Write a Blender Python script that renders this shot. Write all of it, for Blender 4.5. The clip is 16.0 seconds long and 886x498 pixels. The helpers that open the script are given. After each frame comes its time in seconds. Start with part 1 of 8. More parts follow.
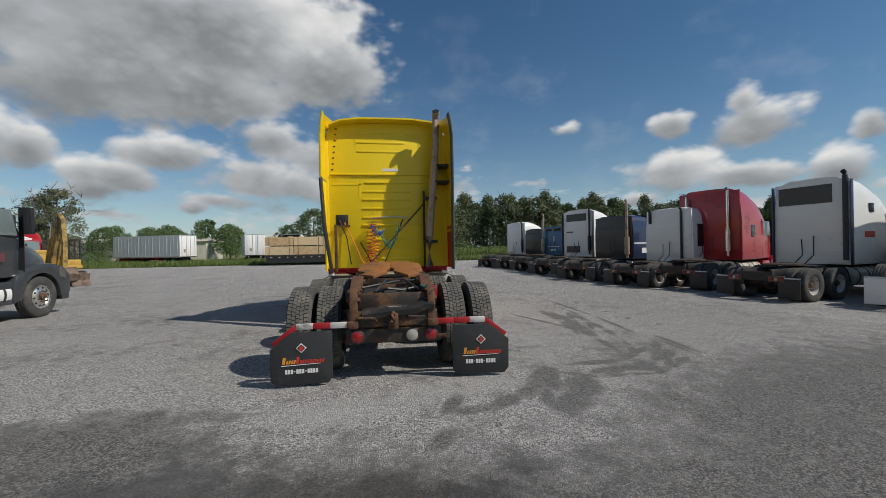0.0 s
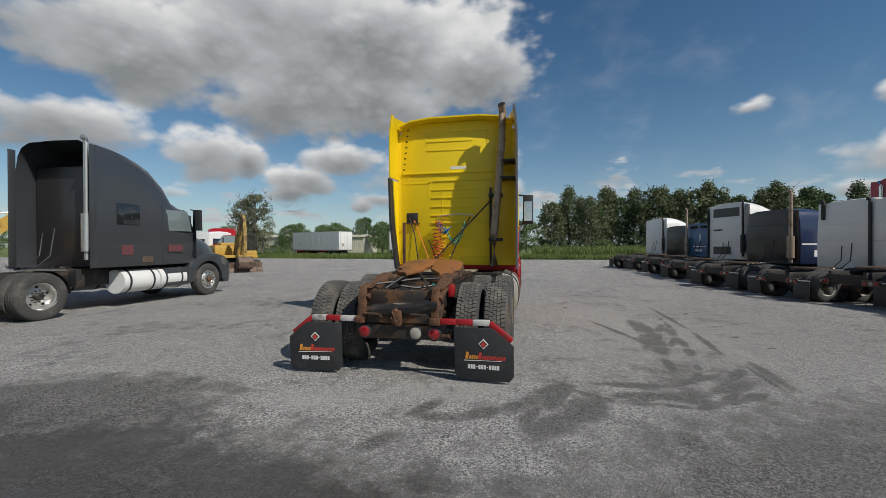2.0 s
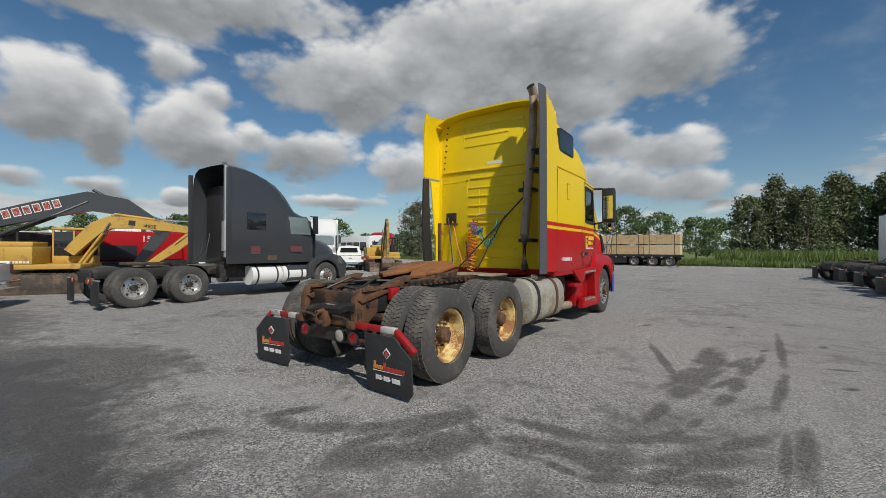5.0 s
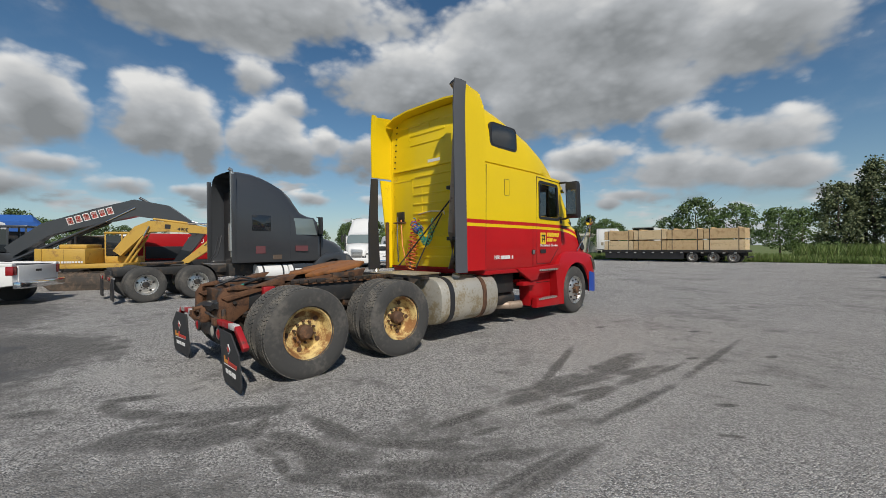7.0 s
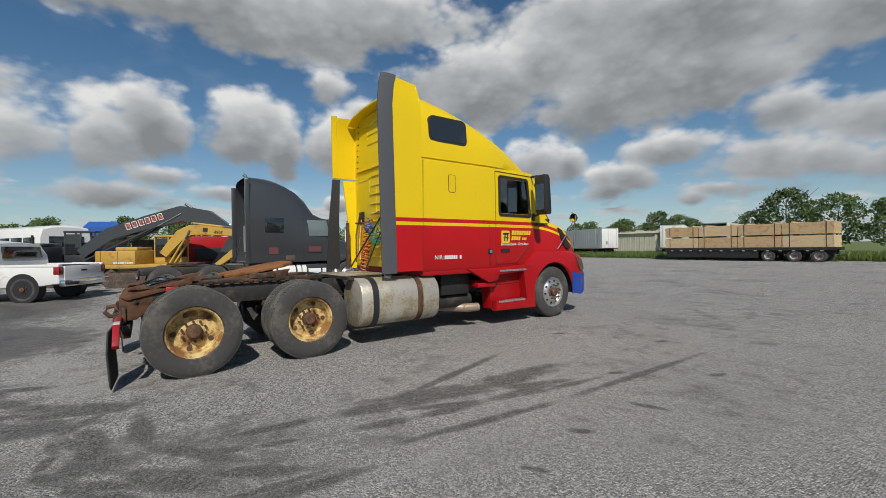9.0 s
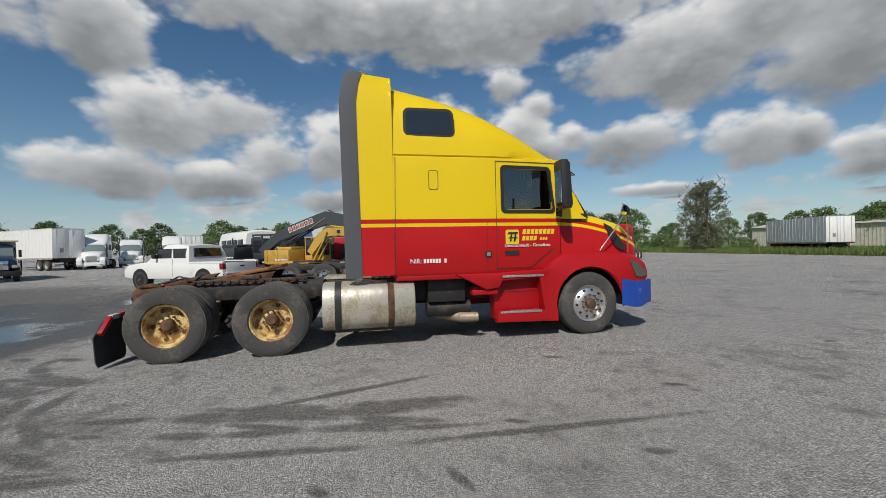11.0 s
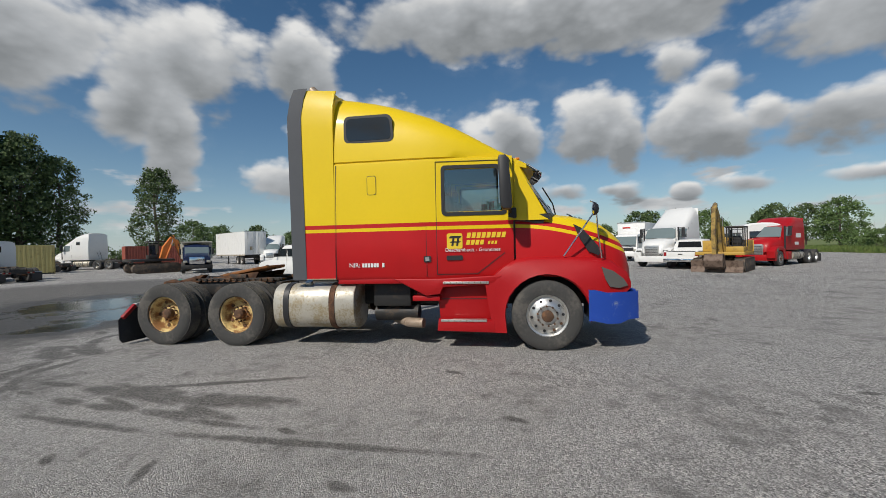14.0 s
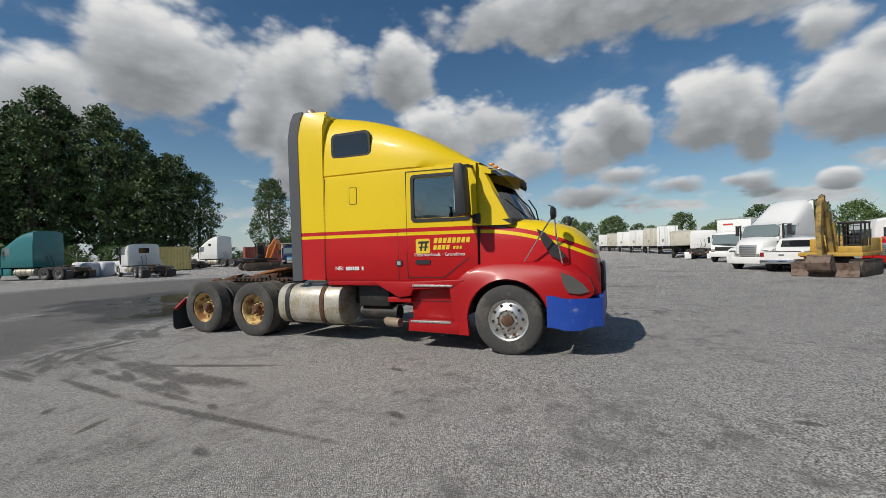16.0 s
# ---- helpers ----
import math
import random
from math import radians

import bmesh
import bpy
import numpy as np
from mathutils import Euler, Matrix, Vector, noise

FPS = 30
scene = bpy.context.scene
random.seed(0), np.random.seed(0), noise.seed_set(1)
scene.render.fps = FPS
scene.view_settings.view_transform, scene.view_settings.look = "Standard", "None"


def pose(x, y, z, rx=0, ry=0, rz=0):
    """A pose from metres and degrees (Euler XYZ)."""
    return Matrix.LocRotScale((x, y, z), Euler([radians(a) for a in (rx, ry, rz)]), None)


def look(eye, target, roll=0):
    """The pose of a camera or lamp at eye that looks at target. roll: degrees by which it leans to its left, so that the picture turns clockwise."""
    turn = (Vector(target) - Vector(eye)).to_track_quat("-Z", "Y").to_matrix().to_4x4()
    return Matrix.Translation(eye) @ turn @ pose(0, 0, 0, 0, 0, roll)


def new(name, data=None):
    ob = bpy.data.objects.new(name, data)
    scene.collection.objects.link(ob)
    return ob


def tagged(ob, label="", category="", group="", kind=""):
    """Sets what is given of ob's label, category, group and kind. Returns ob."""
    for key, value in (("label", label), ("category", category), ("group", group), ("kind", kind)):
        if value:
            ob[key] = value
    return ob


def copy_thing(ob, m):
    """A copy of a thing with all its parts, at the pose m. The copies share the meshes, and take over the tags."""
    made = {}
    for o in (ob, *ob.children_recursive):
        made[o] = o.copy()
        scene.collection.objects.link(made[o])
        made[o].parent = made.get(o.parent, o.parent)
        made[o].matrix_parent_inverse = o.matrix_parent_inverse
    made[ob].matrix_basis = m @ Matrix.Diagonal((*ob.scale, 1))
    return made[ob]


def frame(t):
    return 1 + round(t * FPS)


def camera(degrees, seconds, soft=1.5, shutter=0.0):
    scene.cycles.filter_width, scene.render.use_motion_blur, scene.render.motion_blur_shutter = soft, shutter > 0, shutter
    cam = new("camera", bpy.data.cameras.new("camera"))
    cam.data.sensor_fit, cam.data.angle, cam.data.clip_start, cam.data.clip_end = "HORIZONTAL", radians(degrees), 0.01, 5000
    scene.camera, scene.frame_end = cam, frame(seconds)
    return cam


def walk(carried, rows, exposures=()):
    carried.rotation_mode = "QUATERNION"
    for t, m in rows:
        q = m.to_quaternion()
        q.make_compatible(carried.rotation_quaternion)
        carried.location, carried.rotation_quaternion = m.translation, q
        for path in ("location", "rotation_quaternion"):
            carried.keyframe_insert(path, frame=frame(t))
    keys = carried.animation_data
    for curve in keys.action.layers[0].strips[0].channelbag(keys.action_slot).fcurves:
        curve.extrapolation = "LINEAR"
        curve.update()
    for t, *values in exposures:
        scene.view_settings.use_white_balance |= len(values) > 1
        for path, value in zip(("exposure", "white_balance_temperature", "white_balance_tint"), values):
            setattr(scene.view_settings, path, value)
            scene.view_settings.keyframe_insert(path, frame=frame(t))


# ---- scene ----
cam = camera(94.1, 16.0, soft=0.8)
PATH = [
    (0.0, -0.083, -5.984, 1.468, 89.84, 1.08, -8.10),
    (0.5, 0.284, -5.971, 1.464, 89.77, 0.95, -4.23),
    (1.0, 0.666, -5.962, 1.465, 89.73, 0.71, 0.53),
    (1.5, 1.067, -5.906, 1.466, 89.67, 0.38, 6.22),
    (2.0, 1.459, -5.806, 1.474, 89.62, 0.14, 11.82),
    (2.5, 1.852, -5.653, 1.467, 89.67, -0.06, 17.21),
    (3.0, 2.221, -5.401, 1.448, 89.77, -0.13, 22.00),
    (3.5, 2.614, -5.120, 1.450, 89.95, -0.19, 26.26),
    (4.0, 3.009, -4.879, 1.457, 90.07, -0.23, 29.64),
    (4.5, 3.368, -4.614, 1.451, 90.06, -0.26, 32.72),
    (5.0, 3.746, -4.341, 1.441, 90.06, -0.22, 35.76),
    (7.5, 5.900, -2.436, 1.467, 89.66, 0.48, 46.79),
    (8.0, 6.218, -2.004, 1.463, 89.70, 0.54, 48.88),
    (8.5, 6.455, -1.552, 1.454, 89.72, 0.65, 51.32),
    (9.0, 6.667, -1.096, 1.443, 89.74, 0.84, 54.18),
    (11.5, 7.396, 2.567, 1.518, 89.63, 1.28, 83.47),
    (12.0, 7.413, 3.076, 1.538, 89.74, 1.19, 86.82),
    (12.5, 7.395, 3.596, 1.548, 89.82, 1.17, 89.87),
    (13.0, 7.362, 4.112, 1.538, 89.78, 1.22, 92.92),
    (13.5, 7.319, 4.604, 1.523, 89.73, 1.23, 95.85),
    (14.0, 7.264, 5.080, 1.526, 89.76, 1.31, 99.09),
    (14.5, 7.228, 5.549, 1.543, 89.82, 1.32, 102.75),
    (15.0, 7.170, 6.035, 1.558, 89.84, 1.39, 106.41),
    (15.5, 7.131, 6.550, 1.566, 89.90, 1.43, 109.64),
    (16.0, 7.040, 7.045, 1.569, 89.94, 1.50, 112.47),
]
walk(cam, [(t, pose(*p)) for t, *p in PATH])

# ---- world and sun ----
SUN_AZ, SUN_EL = 118.0, 44.0      # degrees clockwise from +y, and above the horizon
az, el = radians(SUN_AZ), radians(SUN_EL)
SUN_DIR = Vector((math.sin(az) * math.cos(el), math.cos(az) * math.cos(el), math.sin(el)))
sun = new("sun", bpy.data.lights.new("sun", "SUN"))
sun.data.energy, sun.data.angle, sun.data.color = 3.9, radians(0.53), (1.0, 0.94, 0.85)
sun.matrix_world = look(SUN_DIR * 60, (0, 0, 0))

# clouds: azimuth, elevation, half width, half height (degrees), weight
CLOUDS = [
    (-80.8, 29.2, 32.9, 4.1, 1.5), (-129.0, 21.9, 9.0, 5.8, 1.0), (-75.9, 27.4, 27.3, 3.4, 1.4), (-50.6, 21.8, 11.3, 4.7, 1.4),
    (-156, 16.1, 4.9, 4.5, 1.5), (-146.6, 20.5, 9.2, 7.1, 1.6), (-135.7, 16.8, 4.6, 5.6, 1.1), (-132.4, 13.5, 3.1, 6.8, 1.2), (-128.2, 20.6, 2.6, 3.1, 0.8),
    (-118.1, 22.9, 5.4, 4.8, 1.5), (-117.6, 8.8, 8.1, 3.2, 1.3), (-112.7, 14.7, 7, 5, 1.5), (-107.4, 8.6, 6.2, 2.6, 1.2), (-106.5, 16.3, 7.4, 3.5, 1.1),
    (-99.7, 11.7, 6, 3.4, 1), (-93.7, 12.1, 4.4, 4.8, 1.1), (-93.4, 28.4, 20.1, 4.2, 1.5), (-92.8, 6.5, 4.9, 1.9, 0.9), (-89.2, 8.5, 4.1, 1.3, 0.9),
    (-89.2, 14.5, 4.3, 4.3, 1.4), (-82.4, 7.1, 3, 1.2, 0.8), (-78.7, 14.9, 6.2, 4.8, 1.5), (-76.7, 6.7, 2.3, 1, 1), (-75.4, 25.9, 14.5, 3.4, 1.3),
    (-75.2, 6.4, 2.3, 1.3, 0.9), (-75.2, 12.8, 2.7, 4.2, 1.4), (-69.9, 20.8, 2.9, 2.4, 0.75), (-68.3, 6.1, 1.7, 1, 1), (-67.8, 13.8, 5.1, 4.5, 1.5),
    (-65.4, 12.2, 6, 2.9, 1.3), (-65, 17.8, 2.8, 1.6, 0.7), (-62.6, 6.3, 2.8, 1.2, 1), (-60.6, 13.3, 3, 2.3, 1.2), (-58.3, 21.2, 3.5, 2.3, 0.75),
    (-54.2, 12.4, 8.4, 3.3, 1.2), (-53.6, 18.7, 4.5, 1.9, 0.7), (-50.2, 6.3, 5.5, 0.9, 0.9), (-47.6, 20.4, 8.9, 5.1, 1.5), (-41.6, 11.4, 5.4, 3.4, 1.2),
    (-40.8, 23.1, 8.3, 4.6, 1.2), (-37.1, 10.6, 2.4, 2.2, 1.2), (-32.7, 8.3, 3, 2.1, 1), (-32.2, 6.9, 3.4, 1.9, 1.1), (-30.6, 19.6, 11.5, 6.8, 1.6),
    (-30.3, 8.3, 4.2, 2, 1.1), (-25.5, 11.4, 6, 2.3, 1.1), (-23.7, 19, 14.8, 4.2, 1.2), (-23.7, 26.3, 23.3, 7.5, 1.6), (-22.9, 5.4, 2.1, 1.1, 1),
    (-19.8, 6.3, 5.7, 1.1, 0.9), (-15.2, 8.9, 7.3, 3.5, 1.1), (-14.2, 13.9, 5.1, 2.9, 1), (-11.6, 8.4, 5.2, 2.6, 1.1), (-9, 23.3, 6.5, 4.7, 1.2),
    (-7.9, 12, 6.4, 3.5, 1.1), (-7.6, 22.9, 8.1, 5.3, 1.3), (-5.9, 7.6, 4.9, 2.4, 1), (24.9, 15, 1.7, 0.8, 0.6), (33.5, 5.6, 2.7, 1.1, 1),
    (37.2, 8.6, 5.4, 2.8, 1.1), (37.3, 14, 2.8, 1.7, 1.1), (44.4, 7.6, 5.6, 1.6, 1), (44.4, 15.3, 2, 2.1, 1.1), (45.2, 13.1, 4.8, 2.5, 1.1),
    (52.1, 7.5, 2.8, 2.1, 1.1), (54.3, 11.1, 1.4, 1.6, 1.1), (120, 22, 24, 8, 0.9), (170, 18, 14, 7, 0.9), (85, 24, 12, 6, 0.9),
    (-172, 18, 12, 8, 1.3),
]


def node(tree, kind, data_type="", blend_type="", eased=False):
    n = tree.nodes.new(kind)
    if data_type:
        n.data_type = data_type
    if blend_type:
        n.blend_type = blend_type
    if eased:
        n.interpolation_type = "SMOOTHSTEP"
    return n


def mth(tree, op, a, b=None, clamp=False):
    n = tree.nodes.new("ShaderNodeMath")
    n.operation, n.use_clamp = op, clamp
    for i, v in enumerate((a, b)):
        if v is None:
            continue
        if isinstance(v, (int, float)):
            n.inputs[i].default_value = v
        else:
            tree.links.new(v, n.inputs[i])
    return n.outputs[0]


def make_sky():
    w = bpy.data.worlds.new("world")
    scene.world = w
    w.use_nodes = True
    t = w.node_tree
    t.nodes.clear()
    sky = node(t, "ShaderNodeTexSky")
    sky.sky_type, sky.sun_disc = "NISHITA", False
    sky.sun_elevation, sky.sun_rotation = radians(SUN_EL), radians(SUN_AZ)
    sky.altitude, sky.air_density, sky.dust_density, sky.ozone_density = 100, 1.0, 0.25, 2.2
    co = node(t, "ShaderNodeTexCoord")
    sep = node(t, "ShaderNodeSeparateXYZ")
    t.links.new(co.outputs["Generated"], sep.inputs[0])
    azn = mth(t, "MULTIPLY", mth(t, "ARCTAN2", sep.outputs[0], sep.outputs[1]), 57.29578)
    eln = mth(t, "MULTIPLY", mth(t, "ARCSINE", sep.outputs[2]), 57.29578)
    # breaks up the outlines of the clouds, more across than up
    puff = node(t, "ShaderNodeTexNoise")
    puff.inputs["Scale"].default_value, puff.inputs["Detail"].default_value, puff.inputs["Roughness"].default_value = 7.0, 8, 0.55
    squash = node(t, "ShaderNodeMapping")
    squash.inputs["Scale"].default_value = (1, 1, 1.7)
    t.links.new(co.outputs["Generated"], squash.inputs[0])
    t.links.new(squash.outputs[0], puff.inputs["Vector"])
    total, low, wsum = None, None, None
    for a, e, ra, re, k in CLOUDS:
        d = mth(t, "SUBTRACT", azn, a)
        d = mth(t, "WRAP", d, 180.0)
        d.node.inputs[2].default_value = -180.0
        u = mth(t, "DIVIDE", d, ra)
        v = mth(t, "DIVIDE", mth(t, "SUBTRACT", eln, e), re)
        r = mth(t, "SQRT", mth(t, "ADD", mth(t, "MULTIPLY", u, u), mth(t, "MULTIPLY", v, v)))
        f = mth(t, "MULTIPLY", mth(t, "SUBTRACT", 1.0, r), k)
        p = mth(t, "MAXIMUM", mth(t, "ADD", f, 0.35), 0.0)
        p = mth(t, "MULTIPLY", p, p)
        pv = mth(t, "MULTIPLY", p, v)
        total = f if total is None else mth(t, "MAXIMUM", total, f)
        low = pv if low is None else mth(t, "ADD", low, pv)
        wsum = p if wsum is None else mth(t, "ADD", wsum, p)
    rel = mth(t, "DIVIDE", low, mth(t, "ADD", wsum, 0.02))
    # a low bank of small far clouds, and thin torn veil between the large ones
    far = node(t, "ShaderNodeTexNoise")
    far.inputs["Scale"].default_value, far.inputs["Detail"].default_value, far.inputs["Roughness"].default_value = 6.5, 5, 0.55
    flatten = node(t, "ShaderNodeMapping")
    flatten.inputs["Scale"].default_value = (1, 1, 4.5)
    t.links.new(co.outputs["Generated"], flatten.inputs[0])
    t.links.new(flatten.outputs[0], far.inputs["Vector"])
    bank = mth(t, "SUBTRACT", mth(t, "MULTIPLY", mth(t, "SUBTRACT", far.outputs[0], 0.50), 3.0), mth(t, "DIVIDE", mth(t, "ABSOLUTE", mth(t, "SUBTRACT", eln, 4.5)), 9.0))
    total = mth(t, "MAXIMUM", total, bank)
    veil = node(t, "ShaderNodeMapRange", eased=True)
    veil.inputs[1].default_value, veil.inputs[2].default_value, veil.inputs[4].default_value = 0.50, 0.78, 0.22
    t.links.new(puff.outputs[0], veil.inputs[0])
    # round heads like cauliflower
    heads = node(t, "ShaderNodeTexVoronoi")
    heads.feature = "SMOOTH_F1"
    heads.inputs["Scale"].default_value, heads.inputs["Smoothness"].default_value = 15.0, 0.35
    heads.inputs["Detail"].default_value, heads.inputs["Roughness"].default_value = 2.0, 0.5
    t.links.new(squash.outputs[0], heads.inputs["Vector"])
    lump = mth(t, "SUBTRACT", 0.42, heads.outputs["Distance"])
    dens = mth(t, "ADD", total, mth(t, "MULTIPLY", mth(t, "SUBTRACT", puff.outputs[0], 0.5), 1.9))
    dens = mth(t, "ADD", mth(t, "ADD", dens, 0.30), mth(t, "MULTIPLY", lump, 0.55))
    cover = node(t, "ShaderNodeMapRange", eased=True)
    cover.inputs[1].default_value, cover.inputs[2].default_value = -0.14, 0.52
    t.links.new(dens, cover.inputs[0])
    # sunlit tops, grey bellies
    puff2 = node(t, "ShaderNodeTexNoise")
    puff2.inputs["Scale"].default_value, puff2.inputs["Detail"].default_value = 5.0, 6
    shift = node(t, "ShaderNodeMapping")
    shift.inputs["Location"].default_value = (0.05, -0.02, 0.07)
    shift.inputs["Scale"].default_value = (1, 1, 1.7)
    t.links.new(co.outputs["Generated"], shift.inputs[0])
    t.links.new(shift.outputs[0], puff2.inputs["Vector"])
    shade = mth(t, "ADD", mth(t, "MULTIPLY", rel, 0.74), mth(t, "MULTIPLY", mth(t, "SUBTRACT", puff2.outputs[0], 0.5), 0.95))
    shade = mth(t, "ADD", shade, mth(t, "MULTIPLY", lump, 0.45))
    shade = mth(t, "SUBTRACT", shade, mth(t, "MULTIPLY", mth(t, "MINIMUM", dens, 1.05), 0.44))
    ramp = node(t, "ShaderNodeValToRGB")
    ramp.color_ramp.elements[0].position, ramp.color_ramp.elements[0].color = 0.0, (0.31, 0.33, 0.345, 1)
    ramp.color_ramp.elements[1].position, ramp.color_ramp.elements[1].color = 0.92, (1.0, 1.0, 0.985, 1)
    mid = ramp.color_ramp.elements.new(0.45)
    mid.color = (0.56, 0.585, 0.61, 1)
    t.links.new(mth(t, "ADD", mth(t, "MULTIPLY", shade, 0.85), 0.80), ramp.inputs[0])
    gain = node(t, "ShaderNodeMix", data_type="RGBA", blend_type="MULTIPLY")
    gain.inputs[0].default_value = 1.0
    gain.inputs[7].default_value = (CLOUD_GAIN, CLOUD_GAIN, CLOUD_GAIN, 1)
    t.links.new(ramp.outputs[0], gain.inputs[6])
    # thin out the clouds well below the horizon
    above = mth(t, "MULTIPLY", mth(t, "MAXIMUM", cover.outputs[0], mth(t, "MULTIPLY", veil.outputs[0], mth(t, "SUBTRACT", 1.0, mth(t, "DIVIDE", eln, 40.0), True))), mth(t, "MULTIPLY", mth(t, "ADD", eln, 1.0), 0.5, True))
    mix = node(t, "ShaderNodeMix", data_type="RGBA")
    t.links.new(above, mix.inputs[0])
    tint = node(t, "ShaderNodeMix", data_type="RGBA", blend_type="MULTIPLY")
    tint.inputs[0].default_value = 1.0
    tint.inputs[7].default_value = (0.90, 1.06, 1.07, 1)
    deep = node(t, "ShaderNodeHueSaturation")
    deep.inputs["Saturation"].default_value = 1.16
    t.links.new(sky.outputs[0], deep.inputs["Color"])
    t.links.new(deep.outputs[0], tint.inputs[6])
    # pale haze low down
    haze = node(t, "ShaderNodeMix", data_type="RGBA")
    fall = mth(t, "EXPONENT", mth(t, "DIVIDE", mth(t, "MAXIMUM", eln, 0.0), -6.0))
    t.links.new(mth(t, "MULTIPLY", fall, 0.70), haze.inputs[0])
    haze.inputs[7].default_value = (6.8, 7.8, 8.8, 1)
    t.links.new(tint.outputs[2], haze.inputs[6])
    t.links.new(haze.outputs[2], mix.inputs[6])
    t.links.new(gain.outputs[2], mix.inputs[7])
    bg = node(t, "ShaderNodeBackground")
    bg.inputs[1].default_value = SKY_STRENGTH
    t.links.new(mix.outputs[2], bg.inputs[0])
    out = node(t, "ShaderNodeOutputWorld")
    t.links.new(bg.outputs[0], out.inputs[0])


SKY_STRENGTH, CLOUD_GAIN = 0.068, 11.0
make_sky()
scene.view_settings.exposure = 0.0

# ---- materials ----
def material(name, color, rough=0.6, metal=0.0, spots=None, amount=0.35, scale=3.0, bump=0.0, bump_scale=60.0, vary=0.12, coat=0.0):
    """Base colour with fine and broad variation; spots: a second colour in noisy patches (rust, dust, dirt)."""
    m = bpy.data.materials.new(name)
    m.use_nodes = True
    t = m.node_tree
    b = t.nodes["Principled BSDF"]
    co = node(t, "ShaderNodeTexCoord")
    big = node(t, "ShaderNodeTexNoise")
    big.inputs["Scale"].default_value, big.inputs["Detail"].default_value, big.inputs["Roughness"].default_value = scale, 6, 0.62
    fine = node(t, "ShaderNodeTexNoise")
    fine.inputs["Scale"].default_value, fine.inputs["Detail"].default_value = scale * 14, 4
    t.links.new(co.outputs["Object"], big.inputs["Vector"])
    t.links.new(co.outputs["Object"], fine.inputs["Vector"])
    grain = mth(t, "ADD", mth(t, "MULTIPLY", big.outputs[0], 0.6), mth(t, "MULTIPLY", fine.outputs[0], 0.4))
    lift = mth(t, "ADD", 1.0 - vary, mth(t, "MULTIPLY", grain, 2 * vary))
    mul = node(t, "ShaderNodeMix", data_type="RGBA", blend_type="MULTIPLY")
    mul.inputs[0].default_value = 1.0
    mul.inputs[6].default_value = (*color, 1)
    t.links.new(lift, mul.inputs[7])
    col = mul.outputs[2]
    rg = mth(t, "ADD", rough - 0.08, mth(t, "MULTIPLY", grain, 0.16), True)
    if spots:
        edge = node(t, "ShaderNodeMapRange", eased=True)
        edge.inputs[1].default_value, edge.inputs[2].default_value = 0.62 - amount * 0.35, 0.78 - amount * 0.35
        t.links.new(mth(t, "ADD", mth(t, "MULTIPLY", big.outputs[0], 0.75), mth(t, "MULTIPLY", fine.outputs[0], 0.25)), edge.inputs[0])
        over = node(t, "ShaderNodeMix", data_type="RGBA")
        over.inputs[7].default_value = (*spots, 1)
        t.links.new(edge.outputs[0], over.inputs[0])
        t.links.new(col, over.inputs[6])
        col = over.outputs[2]
        rg = mth(t, "ADD", rg, mth(t, "MULTIPLY", edge.outputs[0], 0.25), True)
    t.links.new(col, b.inputs["Base Color"])
    t.links.new(rg, b.inputs["Roughness"])
    b.inputs["Metallic"].default_value = metal
    b.inputs["Coat Weight"].default_value = coat
    b.inputs["Coat Roughness"].default_value = 0.12
    if bump:
        rel = node(t, "ShaderNodeTexNoise")
        rel.inputs["Scale"].default_value, rel.inputs["Detail"].default_value = bump_scale, 5
        t.links.new(co.outputs["Object"], rel.inputs["Vector"])
        bp = node(t, "ShaderNodeBump")
        bp.inputs["Strength"].default_value, bp.inputs["Distance"].default_value = 1.0, bump
        t.links.new(rel.outputs[0], bp.inputs["Height"])
        t.links.new(bp.outputs[0], b.inputs["Normal"])
    return m


def glass(name, tint, rough=0.04):
    m = material(name, tint, rough, vary=0.05)
    m.node_tree.nodes["Principled BSDF"].inputs["Specular IOR Level"].default_value = 0.9
    return m


def pane_glass(name, tint):
    """Clear pane: light passes, the surface mirrors more at a slant."""
    m = bpy.data.materials.new(name)
    m.use_nodes = True
    t = m.node_tree
    t.nodes.remove(t.nodes["Principled BSDF"])
    through_it, gloss, mix, fr = node(t, "ShaderNodeBsdfTransparent"), node(t, "ShaderNodeBsdfGlossy"), node(t, "ShaderNodeMixShader"), node(t, "ShaderNodeFresnel")
    through_it.inputs[0].default_value = (*tint, 1)
    gloss.inputs["Roughness"].default_value = 0.02
    fr.inputs[0].default_value = 2.5
    t.links.new(fr.outputs[0], mix.inputs[0])
    t.links.new(through_it.outputs[0], mix.inputs[1])
    t.links.new(gloss.outputs[0], mix.inputs[2])
    t.links.new(mix.outputs[0], t.nodes["Material Output"].inputs[0])
    return m


YELLOW, RED = (0.76, 0.535, 0.005), (0.50, 0.010, 0.014)


